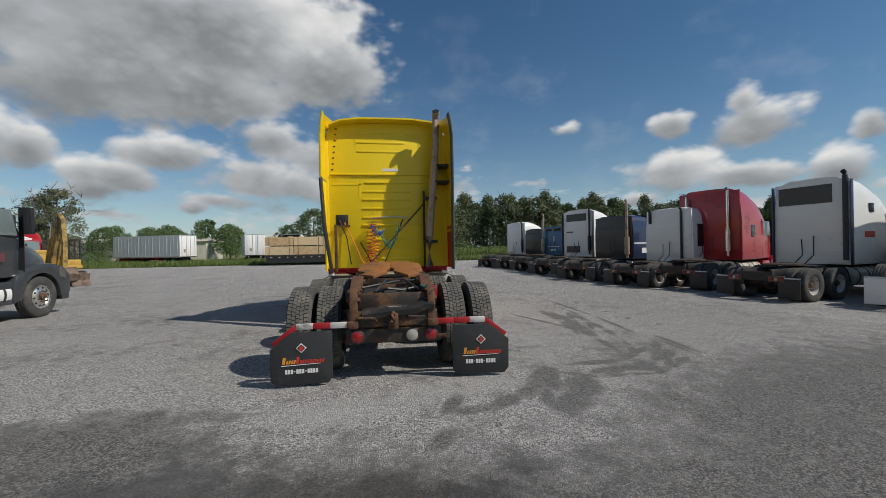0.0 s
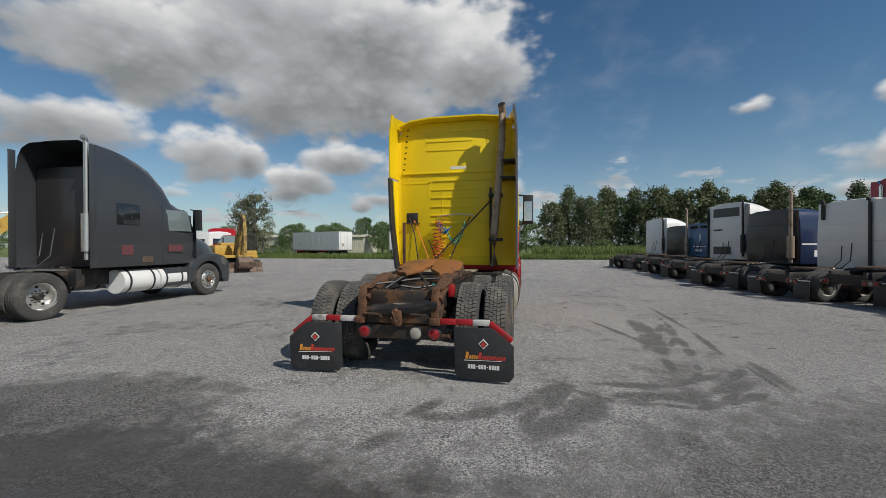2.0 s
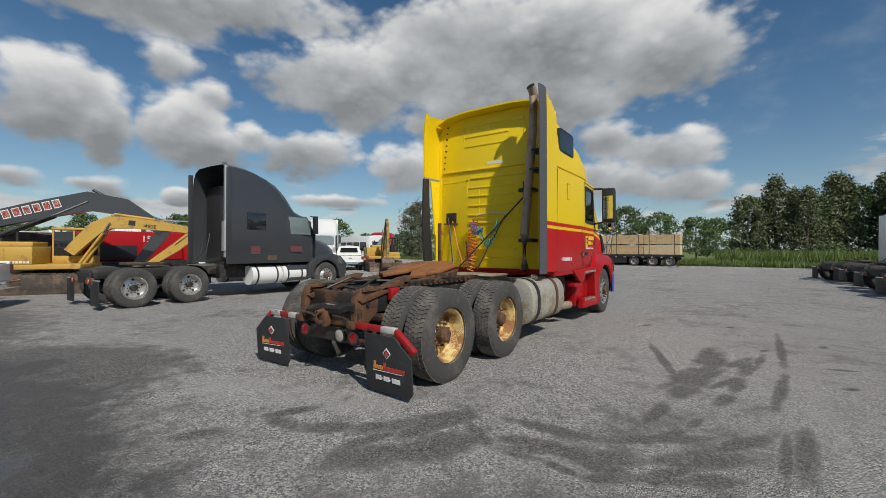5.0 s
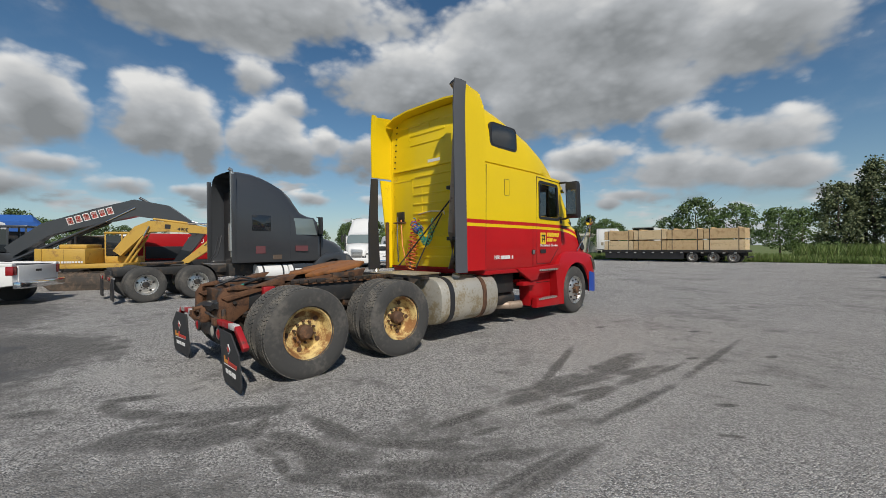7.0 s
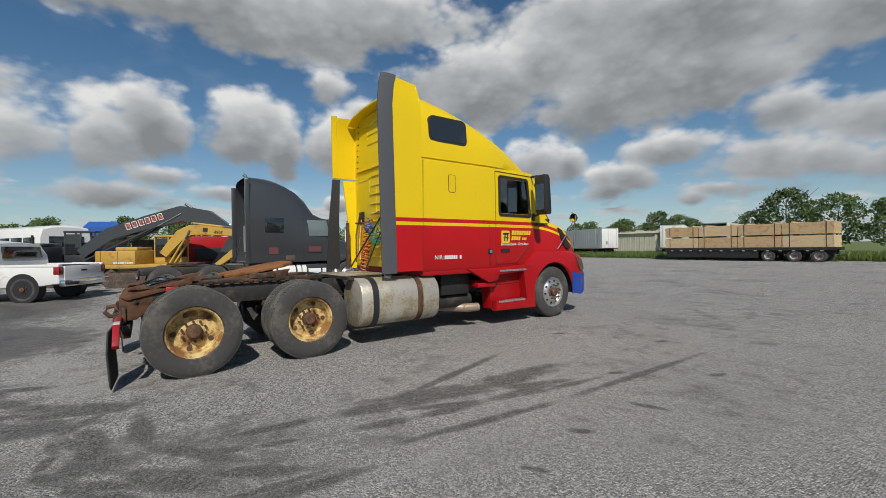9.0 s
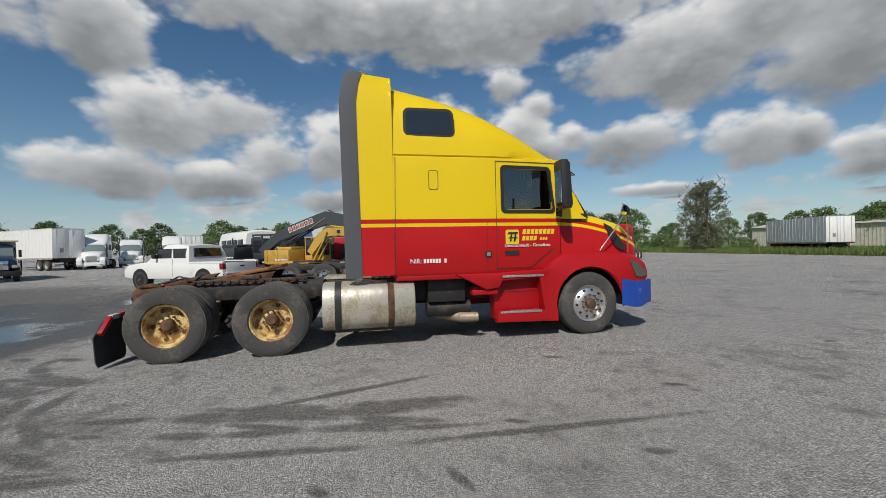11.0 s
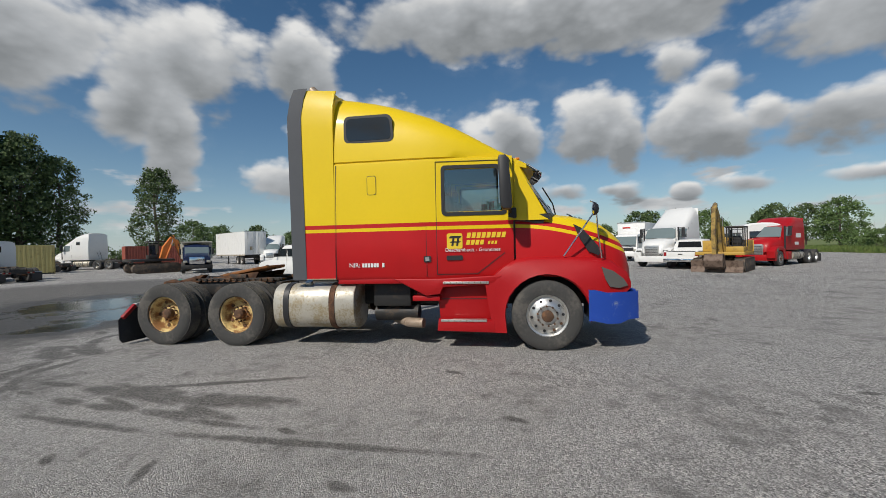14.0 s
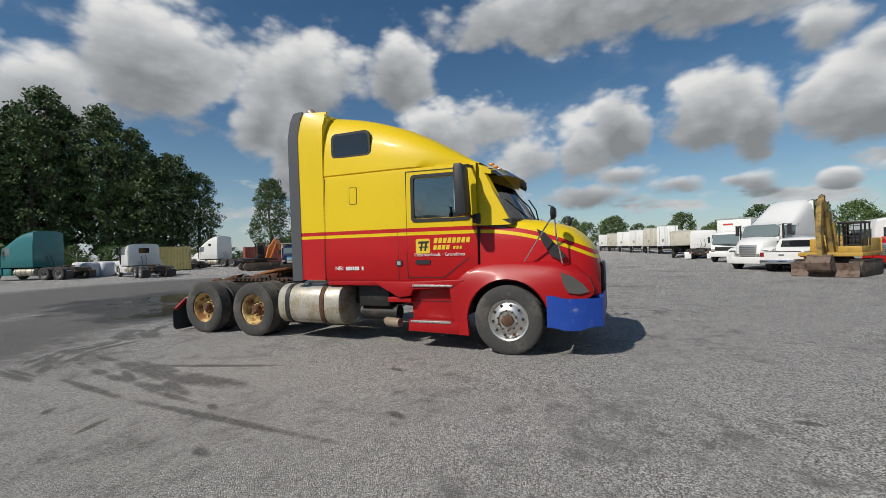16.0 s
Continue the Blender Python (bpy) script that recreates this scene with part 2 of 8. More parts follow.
def make_livery():
    """Yellow above, red below, with the thin stripes between, which dip along the hood."""
    m = material("livery_paint", YELLOW, 0.45, coat=0.12, vary=0.06, scale=1.5)
    t = m.node_tree
    b = t.nodes["Principled BSDF"]
    old = b.inputs["Base Color"].links[0].from_socket
    co = node(t, "ShaderNodeTexCoord")
    sep = node(t, "ShaderNodeSeparateXYZ")
    t.links.new(co.outputs["Object"], sep.inputs[0])
    ahead = mth(t, "MAXIMUM", mth(t, "SUBTRACT", sep.outputs[1], 5.15), 0.0)
    dip = mth(t, "MULTIPLY", mth(t, "POWER", ahead, 1.9), 0.16)
    h = mth(t, "ADD", sep.outputs[2], dip)
    red = mth(t, "LESS_THAN", h, 1.905)
    thin = mth(t, "MULTIPLY", mth(t, "LESS_THAN", h, 1.842), mth(t, "GREATER_THAN", h, 1.790))
    isred = mth(t, "SUBTRACT", red, thin)
    n = node(t, "ShaderNodeTexNoise")
    n.inputs["Scale"].default_value, n.inputs["Detail"].default_value = 2.2, 5
    t.links.new(co.outputs["Object"], n.inputs["Vector"])
    r2 = node(t, "ShaderNodeValToRGB")
    r2.color_ramp.elements[0].color, r2.color_ramp.elements[1].color = (0.40, 0.007, 0.009, 1), (0.54, 0.010, 0.013, 1)
    t.links.new(n.outputs[0], r2.inputs[0])
    mix = node(t, "ShaderNodeMix", data_type="RGBA")
    t.links.new(isred, mix.inputs[0])
    t.links.new(old, mix.inputs[6])
    t.links.new(r2.outputs[0], mix.inputs[7])
    t.links.new(mix.outputs[2], b.inputs["Base Color"])
    b.inputs["Specular IOR Level"].default_value = 0.32
    return m


def make_asphalt():
    m = bpy.data.materials.new("worn_asphalt")
    m.use_nodes = True
    t = m.node_tree
    b = t.nodes["Principled BSDF"]
    co = node(t, "ShaderNodeTexCoord")
    pos = co.outputs["Object"]

    def tex(scale, detail=6, rough=0.6, stretch=None, kind="ShaderNodeTexNoise", out=0, turn=0.0):
        n = node(t, kind)
        n.inputs["Scale"].default_value = scale
        if kind == "ShaderNodeTexNoise":
            n.inputs["Detail"].default_value, n.inputs["Roughness"].default_value = detail, rough
        mp = node(t, "ShaderNodeMapping")
        mp.inputs["Scale"].default_value = stretch or (1, 1, 1)
        mp.inputs["Rotation"].default_value = (0, 0, turn)
        t.links.new(pos, mp.inputs[0])
        t.links.new(mp.outputs[0], n.inputs["Vector"])
        return n.outputs[out]

    def band(v, lo, hi):
        r = node(t, "ShaderNodeMapRange", eased=True)
        r.inputs[1].default_value, r.inputs[2].default_value = lo, hi
        t.links.new(v, r.inputs[0])
        return r.outputs[0]

    def blend(a, c, k):
        x = node(t, "ShaderNodeMix", data_type="RGBA")
        for s, v in ((0, k), (6, a), (7, c)):
            if isinstance(v, tuple):
                x.inputs[s].default_value = (*v, 1)
            elif isinstance(v, float):
                x.inputs[s].default_value = v
            else:
                t.links.new(v, x.inputs[s])
        return x.outputs[2]

    def ellipse(cx, cy, rx, ry, turn=0.0, at=None):
        """1 in the middle, 0 on the rim, negative outside."""
        mp = node(t, "ShaderNodeMapping")
        mp.vector_type = "TEXTURE"
        mp.inputs["Location"].default_value, mp.inputs["Rotation"].default_value, mp.inputs["Scale"].default_value = (cx, cy, 0), (0, 0, turn), (rx, ry, 1)
        t.links.new(at or pos, mp.inputs[0])
        ln = node(t, "ShaderNodeVectorMath")
        ln.operation = "LENGTH"
        t.links.new(mp.outputs[0], ln.inputs[0])
        return mth(t, "SUBTRACT", 1.0, ln.outputs["Value"])

    def streak(x0, y0, x1, y1, w, at=None):
        return ellipse((x0 + x1) / 2, (y0 + y1) / 2, math.hypot(x1 - x0, y1 - y0) / 2 + w, w, math.atan2(y1 - y0, x1 - x0), at)

    def highest(fields):
        out = fields[0]
        for v in fields[1:]:
            out = mth(t, "MAXIMUM", out, v)
        return out

    stones = node(t, "ShaderNodeTexVoronoi")
    stones.inputs["Scale"].default_value = 85
    t.links.new(pos, stones.inputs["Vector"])
    cell = node(t, "ShaderNodeSeparateColor")
    t.links.new(stones.outputs["Color"], cell.inputs[0])
    speck, edge = cell.outputs[0], stones.outputs["Distance"]
    broad, ragged = tex(0.45, 8, 0.66), tex(3.2, 8, 0.72)
    # where the loose pale chippings are worn off: placed scuffs and a broad random field
    rubbed = (
        (2.51, -1.42, 2.85, -1.43, 0.1), (2.85, -1.43, 3.22, -1.28, 0.1), (3.22, -1.28, 3.57, -0.87, 0.1), (3.57, -0.87, 3.94, -0.25, 0.1), (3.52, 2.77, 3.43, 1.21, 0.16),
        (3.43, 1.21, 3.22, 0.27, 0.16), (1.26, -2.04, 1.54, -1.75, 0.13), (1.54, -1.75, 1.88, -1.27, 0.13), (1.56, -2.43, 1.79, -2.15, 0.22), (1.79, -2.15, 2.07, -1.58, 0.22),
        (4.05, -0.12, 3.98, -1.08, 0.05), (2.64, -2.32, 2.67, -2.49, 0.16), (0.51, -2.35, 0.86, -2.33, 0.12), (0.86, -2.33, 1.19, -2.07, 0.12), (-2.17, -2.68, -1.6, -2.62, 0.22),
        (1.39, -2.35, 1.55, -1.92, 0.1), (1.55, -1.92, 1.89, -1.33, 0.1), (1.65, -2.38, 1.89, -2.06, 0.14), (1.89, -2.06, 2.07, -1.62, 0.14), (2.38, -1.7, 2.65, -1.65, 0.06),
        (2.65, -1.65, 2.94, -1.7, 0.06), (2.94, -1.72, 3.2, -1.54, 0.08), (3.2, -1.54, 3.51, -1.17, 0.08), (3.51, -1.17, 3.83, -0.62, 0.08), (3.13, 0.7, 3.33, 1.64, 0.13),
        (3.33, 1.64, 3.42, 2.99, 0.13), (3.11, -0.6, 3.19, 0.08, 0.09), (4.27, 4.92, 4.19, 1.98, 0.07), (4.19, 1.98, 4, 0.38, 0.07), (4.18, 0.08, 4.08, -1.05, 0.09),
        (0.45, -2.31, 0.61, -1.95, 0.1), (3.57, 0.23, 3.68, 0.7, 0.09), (3.68, 0.7, 3.77, 1.43, 0.09), (3.77, 1.43, 3.85, 2.41, 0.09), (3.28, -0.77, 3.4, -0.49, 0.06),
        (3.4, -0.49, 3.48, -0.19, 0.06), (2.29, -1.5, 2.77, -1.44, 0.13), (2.77, -1.44, 3.18, -1.53, 0.13), (3.18, -1.53, 3.47, -1.37, 0.1), (3.47, -1.37, 3.72, -1.18, 0.1),
        (1.3, -2.08, 1.53, -1.7, 0.14), (1.53, -1.7, 1.83, -1.26, 0.14), (3.33, 0.84, 3.35, 1.1, 0.05), (4.65, 1.58, 4.73, 1.67, 0.06), (4.76, 0.86, 4.92, 0.97, 0.04),
        (4.6, 2.46, 4.92, 2.57, 0.05), (3.61, -0.53, 2.89, -1.11, 0.1), (2.89, -1.11, 2.16, -1.17, 0.1), (3.44, 0.66, 3.78, 1.47, 0.07), (3.78, 1.47, 3.92, 2.18, 0.07),
        (3.92, 2.18, 4.01, 2.84, 0.07), (3.32, 1.17, 3.43, 1.85, 0.05), (2.26, 4.3, 2.33, 4.47, 0.05), (4.73, 3.89, 4.78, 4.03, 0.07), (3.57, 5.03, 3.63, 5.16, 0.06),
        (4.01, 3.12, 4.07, 3.26, 0.05), (2.8, -1.4, 2.28, -1.7, 0.08), (2.28, -1.7, 1.88, -1.4, 0.08), (3.25, 0.69, 3.61, 1.8, 0.09), (3.61, 1.8, 3.89, 2.62, 0.09),
        (3.08, 0.48, 3.44, 1.63, 0.1), (2.63, 8.46, 2.63, 8.61, 0.06), (2.54, -1.48, 3.24, -1.26, 0.14), (3.24, -1.26, 3.92, -0.67, 0.14), (2.08, -1.5, 1.99, -2.06, 0.18),
        (1.77, -1.43, 1.63, -1.98, 0.14), (2.59, 2.79, 3.26, 0.72, 0.07), (-2.22, -2.03, -2.19, -1.91, 0.2), (0.25, -3.04, 0.38, -2.74, 0.12))
    # a dozen at a time, each lot waiting for the one before it, which keeps the shader small
    scuffs, at = None, pos
    for i in range(0, len(rubbed), 12):
        lot = highest([streak(*q, at) for q in rubbed[i:i + 12]])
        scuffs = lot if scuffs is None else mth(t, "MAXIMUM", scuffs, lot)
        wait = node(t, "ShaderNodeVectorMath")
        wait.operation = "MULTIPLY_ADD"
        wait.inputs[1].default_value = (1e-6, 1e-6, 1e-6)
        t.links.new(scuffs, wait.inputs[0])
        t.links.new(pos, wait.inputs[2])
        at = wait.outputs[0]
    bald = highest([ellipse(-1.6, -5.7, 5.2, 3.1, 0.08), ellipse(2.4, -5.2, 3.4, 2.3, -0.05), ellipse(-3.2, -3.3, 2.2, 1.4, 0.5), ellipse(-5.5, -7.5, 4.5, 5.0), ellipse(5.4, -4.0, 4.8, 3.2, 0.3), ellipse(-6.0, -13.0, 10.0, 8.0), ellipse(4.0, -13.0, 9.0, 6.0), ellipse(-8.5, -5.0, 5.0, 3.0)])
    bald = mth(t, "MULTIPLY", mth(t, "MINIMUM", bald, 0.36), 1.6)
    worn = highest([mth(t, "MULTIPLY", mth(t, "MINIMUM", scuffs, 0.55), 0.95), bald, mth(t, "MULTIPLY", mth(t, "SUBTRACT", broad, 0.57), 1.6), -0.30])
    worn = mth(t, "ADD", worn, mth(t, "ADD", mth(t, "MULTIPLY", mth(t, "SUBTRACT", ragged, 0.5), 1.7), mth(t, "MULTIPLY", mth(t, "SUBTRACT", speck, 0.5), 0.55)))
    worn = band(worn, 0.12, 0.34)
    pebbles = node(t, "ShaderNodeTexVoronoi")
    pebbles.inputs["Scale"].default_value = 34
    t.links.new(pos, pebbles.inputs["Vector"])
    pcell = node(t, "ShaderNodeSeparateColor")
    t.links.new(pebbles.outputs["Color"], pcell.inputs[0])
    coarse = mth(t, "MULTIPLY", band(pcell.outputs[1], 0.35, 0.95), band(pebbles.outputs["Distance"], 0.62, 0.20))
    gravel = blend((0.075, 0.072, 0.068), (0.80, 0.775, 0.74), mth(t, "POWER", speck, 1.3))
    gravel = blend(gravel, (0.62, 0.60, 0.565), mth(t, "MULTIPLY", coarse, 0.55))
    gravel = blend(gravel, (0.045, 0.042, 0.039), mth(t, "MULTIPLY", band(tex(40, 3, 0.6), 0.55, 0.64), 0.55))
    gravel = blend(gravel, (0.09, 0.085, 0.078), mth(t, "MULTIPLY", band(tex(17, 5, 0.75), 0.52, 0.66), 0.42))
    gravel = blend(gravel, (0.04, 0.04, 0.04), mth(t, "MULTIPLY", band(edge, 0.55, 0.95), 0.35))
    tone = band(tex(0.9, 7, 0.7, turn=0.4), 0.36, 0.66)
    gravel = blend(gravel, (0.30, 0.290, 0.275), mth(t, "MULTIPLY", tone, 0.35))
    # pale sweeps along old wheel tracks, and a broad paler oval beside the truck
    sweep = highest([mth(t, "MULTIPLY", highest([streak(4.38, 2.2, 4.32, -1.6, 0.13), streak(0.2, -1.75, 1.1, -1.6, 0.35), streak(-0.9, -2.2, 0.3, -1.9, 0.4)]), 1.6), mth(t, "MULTIPLY", ellipse(4.4, 3.0, 2.8, 5.0), 0.8), mth(t, "MULTIPLY", mth(t, "SUBTRACT", tex(0.3, 8, 0.68, (0.5, 1.6, 1), turn=0.3), 0.55), 4.0), 0.0])
    sweep = mth(t, "MINIMUM", sweep, 0.65)
    # broad areas where the gravel is tinted darker, with noisy borders
    darker_areas = highest([ellipse(5.6, 2.0, 2.6, 6.5, 0.1), ellipse(2.2, -3.8, 2.6, 1.9, 0.1), ellipse(4.6, -1.2, 2.6, 2.4, 0.4), -0.5])
    darker_areas = band(mth(t, "ADD", darker_areas, mth(t, "MULTIPLY", mth(t, "SUBTRACT", broad, 0.5), 1.6)), -0.15, 0.65)
    gravel = blend(gravel, (0.48, 0.465, 0.44), mth(t, "MULTIPLY", sweep, 0.55))
    gravel = blend(gravel, (0.14, 0.136, 0.130), mth(t, "MULTIPLY", darker_areas, 0.22))
    tar = blend((0.024, 0.022, 0.020), (0.17, 0.163, 0.150), mth(t, "POWER", speck, 1.8))
    tar = blend(tar, (0.24, 0.236, 0.228), mth(t, "MULTIPLY", coarse, 0.42))
    tar = blend(tar, (0.085, 0.083, 0.079), mth(t, "MULTIPLY", band(tex(1.6, 6, 0.65), 0.45, 0.65), 0.6))
    col = blend(gravel, tar, mth(t, "MULTIPLY", worn, 0.86))
    # damp ground and standing water behind the truck
    low = highest([ellipse(-1.9, -5.0, 2.5, 1.9, 0.25), ellipse(-3.4, -7.6, 3.6, 3.2, 0.3), ellipse(-0.2, -4.4, 1.3, 1.1, 0.4), ellipse(-7.6, -4.6, 2.2, 1.1, 0.2)])
    low = mth(t, "ADD", low, mth(t, "ADD", mth(t, "MULTIPLY", mth(t, "SUBTRACT", tex(0.8, 7, 0.62), 0.5), 1.6), mth(t, "MULTIPLY", mth(t, "SUBTRACT", ragged, 0.5), 0.25)))
    damp, pool = band(low, -0.30, 0.10), band(low, 0.36, 0.70)
    col = blend(col, (0.034, 0.030, 0.025), mth(t, "MULTIPLY", damp, 0.66))
    col = blend(col, (0.050, 0.046, 0.040), pool)
    t.links.new(col, b.inputs["Base Color"])
    rough = mth(t, "SUBTRACT", 0.90, mth(t, "ADD", mth(t, "MULTIPLY", damp, 0.42), mth(t, "MULTIPLY", worn, 0.06)))
    rough = mth(t, "MAXIMUM", mth(t, "SUBTRACT", rough, pool), mth(t, "ADD", 0.05, mth(t, "MULTIPLY", ragged, 0.16)))
    t.links.new(rough, b.inputs["Roughness"])
    bp = node(t, "ShaderNodeBump")
    bp.inputs["Distance"].default_value = 0.013
    flatness = mth(t, "ADD", mth(t, "MULTIPLY", worn, 0.5), mth(t, "MULTIPLY", damp, 0.3))
    t.links.new(mth(t, "MULTIPLY", mth(t, "SUBTRACT", 1.0, flatness), mth(t, "SUBTRACT", 1.0, pool)), bp.inputs["Strength"])
    t.links.new(mth(t, "ADD", mth(t, "SUBTRACT", speck, edge), mth(t, "MULTIPLY", tex(9, 5), 1.2)), bp.inputs["Height"])
    t.links.new(bp.outputs[0], b.inputs["Normal"])
    return m


LIVERY = make_livery()
ASPHALT = make_asphalt()
# the livery's yellow, brightened on rear pieces to make up for grazing sun
YELLOW_BRIGHTENED = material("brightened_yellow_paint", (0.84, 0.61, 0.006), 0.42, coat=0.12, spots=(0.50, 0.33, 0.02), amount=0.06, scale=2.0, vary=0.08)
RED_PAINT = material("red_paint", (0.37, 0.006, 0.009), 0.44, coat=0.10, vary=0.14, scale=2.0)
RED_PAINT.node_tree.nodes["Principled BSDF"].inputs["Specular IOR Level"].default_value = 0.32
BLUE_PAINT = material("blue_bumper_plastic", (0.014, 0.062, 0.36), 0.45, spots=(0.20, 0.25, 0.36), amount=0.12, scale=5)
RUBBER = material("tyre_rubber", (0.050, 0.049, 0.047), 0.88, spots=(0.105, 0.098, 0.088), amount=0.38, scale=1.6, bump=0.002)
TREAD = material("tread_rubber", (0.085, 0.082, 0.076), 0.9, spots=(0.17, 0.155, 0.13), amount=0.5, scale=4.0, bump=0.003)
GREY_RUBBER = material("grey_rubber_edge", (0.070, 0.075, 0.085), 0.75, scale=4, vary=0.2)
BLACK = material("black_steel", (0.018, 0.018, 0.018), 0.55, spots=(0.075, 0.055, 0.04), amount=0.35, scale=5, bump=0.002)
PLASTIC = material("black_plastic", (0.022, 0.022, 0.024), 0.5)
RUST = material("rusty_steel", (0.125, 0.058, 0.027), 0.82, spots=(0.055, 0.030, 0.020), amount=0.5, scale=6, bump=0.003)
GREASE = material("greasy_steel", (0.032, 0.026, 0.022), 0.5, spots=(0.16, 0.075, 0.03), amount=0.4, scale=5, bump=0.003)
ALU = material("aluminium", (0.66, 0.65, 0.62), 0.34, 0.85, spots=(0.30, 0.28, 0.25), amount=0.2, scale=4)
DULL_ALU = material("dull_aluminium_tank", (0.52, 0.49, 0.42), 0.42, 0.45, spots=(0.33, 0.27, 0.17), amount=0.5, scale=2.2, bump=0.016, bump_scale=4)
CHROME = material("chrome", (0.75, 0.75, 0.76), 0.12, 1.0)
PIPE = material("heat_stained_pipe", (0.37, 0.29, 0.22), 0.5, 0.35, spots=(0.20, 0.13, 0.085), amount=0.35, scale=5)
GOLD_RIM = material("yellow_painted_rim", (0.70, 0.53, 0.22), 0.58, spots=(0.26, 0.12, 0.04), amount=0.60, scale=6, bump=0.003)
RUST_HUB = material("rusty_hub", (0.085, 0.045, 0.025), 0.8, spots=(0.20, 0.10, 0.05), amount=0.4, scale=9)
WHITE = material("white_paint", (0.74, 0.74, 0.72), 0.36, coat=0.3, spots=(0.50, 0.48, 0.44), amount=0.16, scale=1.6)
GREY_PAINT = material("charcoal_paint", (0.042, 0.045, 0.050), 0.34, coat=0.5, scale=2)
NAVY = material("navy_paint", (0.010, 0.020, 0.065), 0.32, coat=0.5)
BLUE = material("steel_blue_paint", (0.035, 0.115, 0.24), 0.35, coat=0.4)
TEAL = material("teal_paint", (0.018, 0.16, 0.17), 0.4, coat=0.3)
DARK_PAINT = material("black_brown_paint", (0.025, 0.022, 0.022), 0.4, coat=0.3)
MAROON = material("cherry_red_paint", (0.36, 0.008, 0.018), 0.32, coat=0.5, spots=(0.20, 0.006, 0.012), amount=0.3, scale=1.2)
CAT_YELLOW = material("machine_yellow", (0.50, 0.31, 0.055), 0.55, spots=(0.30, 0.17, 0.05), amount=0.3, scale=2.5, bump=0.002)
DIRTY_YELLOW = material("muddy_machine_yellow", (0.36, 0.24, 0.06), 0.7, spots=(0.13, 0.09, 0.05), amount=0.5, scale=3, bump=0.003)
ORANGE = material("orange_machine_paint", (0.66, 0.20, 0.035), 0.55, spots=(0.32, 0.12, 0.05), amount=0.3, scale=3)
TRACK = material("muddy_track_steel", (0.060, 0.050, 0.042), 0.8, spots=(0.15, 0.11, 0.08), amount=0.5, scale=4, bump=0.004)
BUCKET = material("worn_bucket_steel", (0.17, 0.12, 0.09), 0.7, spots=(0.09, 0.06, 0.045), amount=0.5, scale=4, bump=0.003)
GLASS = glass("dark_window_glass", (0.018, 0.021, 0.024))
PANE = pane_glass("clear_window_pane", (0.74, 0.82, 0.80))
# opaque pane, base colour lifted to stand in for reflected sky
SKY_GLASS = glass("sky_tinted_cab_glass", (0.16, 0.20, 0.20))
LAMP_RED = glass("red_lens", (0.26, 0.006, 0.008), 0.15)
LAMP_CLEAR = glass("clear_lens", (0.36, 0.34, 0.29), 0.2)
LAMP_AMBER = glass("amber_lens", (0.70, 0.22, 0.01), 0.15)
HAZED = glass("hazed_headlight", (0.11, 0.105, 0.095), 0.16)
TAPE_RED = material("red_reflective_tape", (0.34, 0.012, 0.016), 0.45, vary=0.2, spots=(0.10, 0.03, 0.025), amount=0.2, scale=7)
TAPE_WHITE = material("white_reflective_tape", (0.52, 0.51, 0.49), 0.45, spots=(0.24, 0.22, 0.20), amount=0.3, scale=7)
FLAP = material("black_mudflap_rubber", (0.026, 0.027, 0.029), 0.7, spots=(0.06, 0.06, 0.06), amount=0.25, scale=6)
INK_WHITE = material("white_lettering", (0.72, 0.72, 0.70), 0.5)
INK_YELLOW = material("yellow_lettering", (0.78, 0.55, 0.03), 0.5)
INK_RED = material("red_lettering", (0.52, 0.05, 0.035), 0.5)
INK_ORANGE = material("orange_lettering", (0.68, 0.28, 0.04), 0.5)
INK_BLACK = material("black_lettering", (0.02, 0.02, 0.02), 0.5)
HOSE_RED = material("red_air_hose", (0.50, 0.03, 0.03), 0.45)
HOSE_GREEN = material("green_electric_cable", (0.02, 0.26, 0.20), 0.45)
HOSE_BLUE = material("blue_air_hose", (0.03, 0.12, 0.40), 0.45)
HOSE_ORANGE = material("orange_cable", (0.62, 0.20, 0.03), 0.45)
LUMBER = material("sawn_lumber", (0.56, 0.40, 0.215), 0.75, spots=(0.42, 0.28, 0.14), amount=0.4, scale=2.5, bump=0.004, bump_scale=25)
LUMBER_PALE = material("pale_sawn_lumber", (0.64, 0.49, 0.29), 0.75, spots=(0.48, 0.34, 0.19), amount=0.3, scale=2.5, bump=0.004, bump_scale=25)
TRAILER_WHITE = material("white_trailer_panel", (0.76, 0.76, 0.74), 0.42, spots=(0.60, 0.58, 0.54), amount=0.2, scale=0.9)
CORRUGATED = material("weathered_cream_sheet", (0.52, 0.50, 0.42), 0.7, spots=(0.36, 0.30, 0.22), amount=0.35, scale=1.5)
RED_CONTAINER = material("rust_red_container", (0.30, 0.075, 0.050), 0.65, spots=(0.20, 0.06, 0.04), amount=0.3, scale=1.5)
CREAM_CONTAINER = material("cream_container", (0.60, 0.50, 0.20), 0.65, spots=(0.42, 0.33, 0.14), amount=0.3, scale=1.5)
BAG = material("white_woven_bag", (0.62, 0.62, 0.63), 0.85, bump=0.01, bump_scale=14)
BARK = material("bark", (0.10, 0.08, 0.06), 0.9, bump=0.01, bump_scale=30)


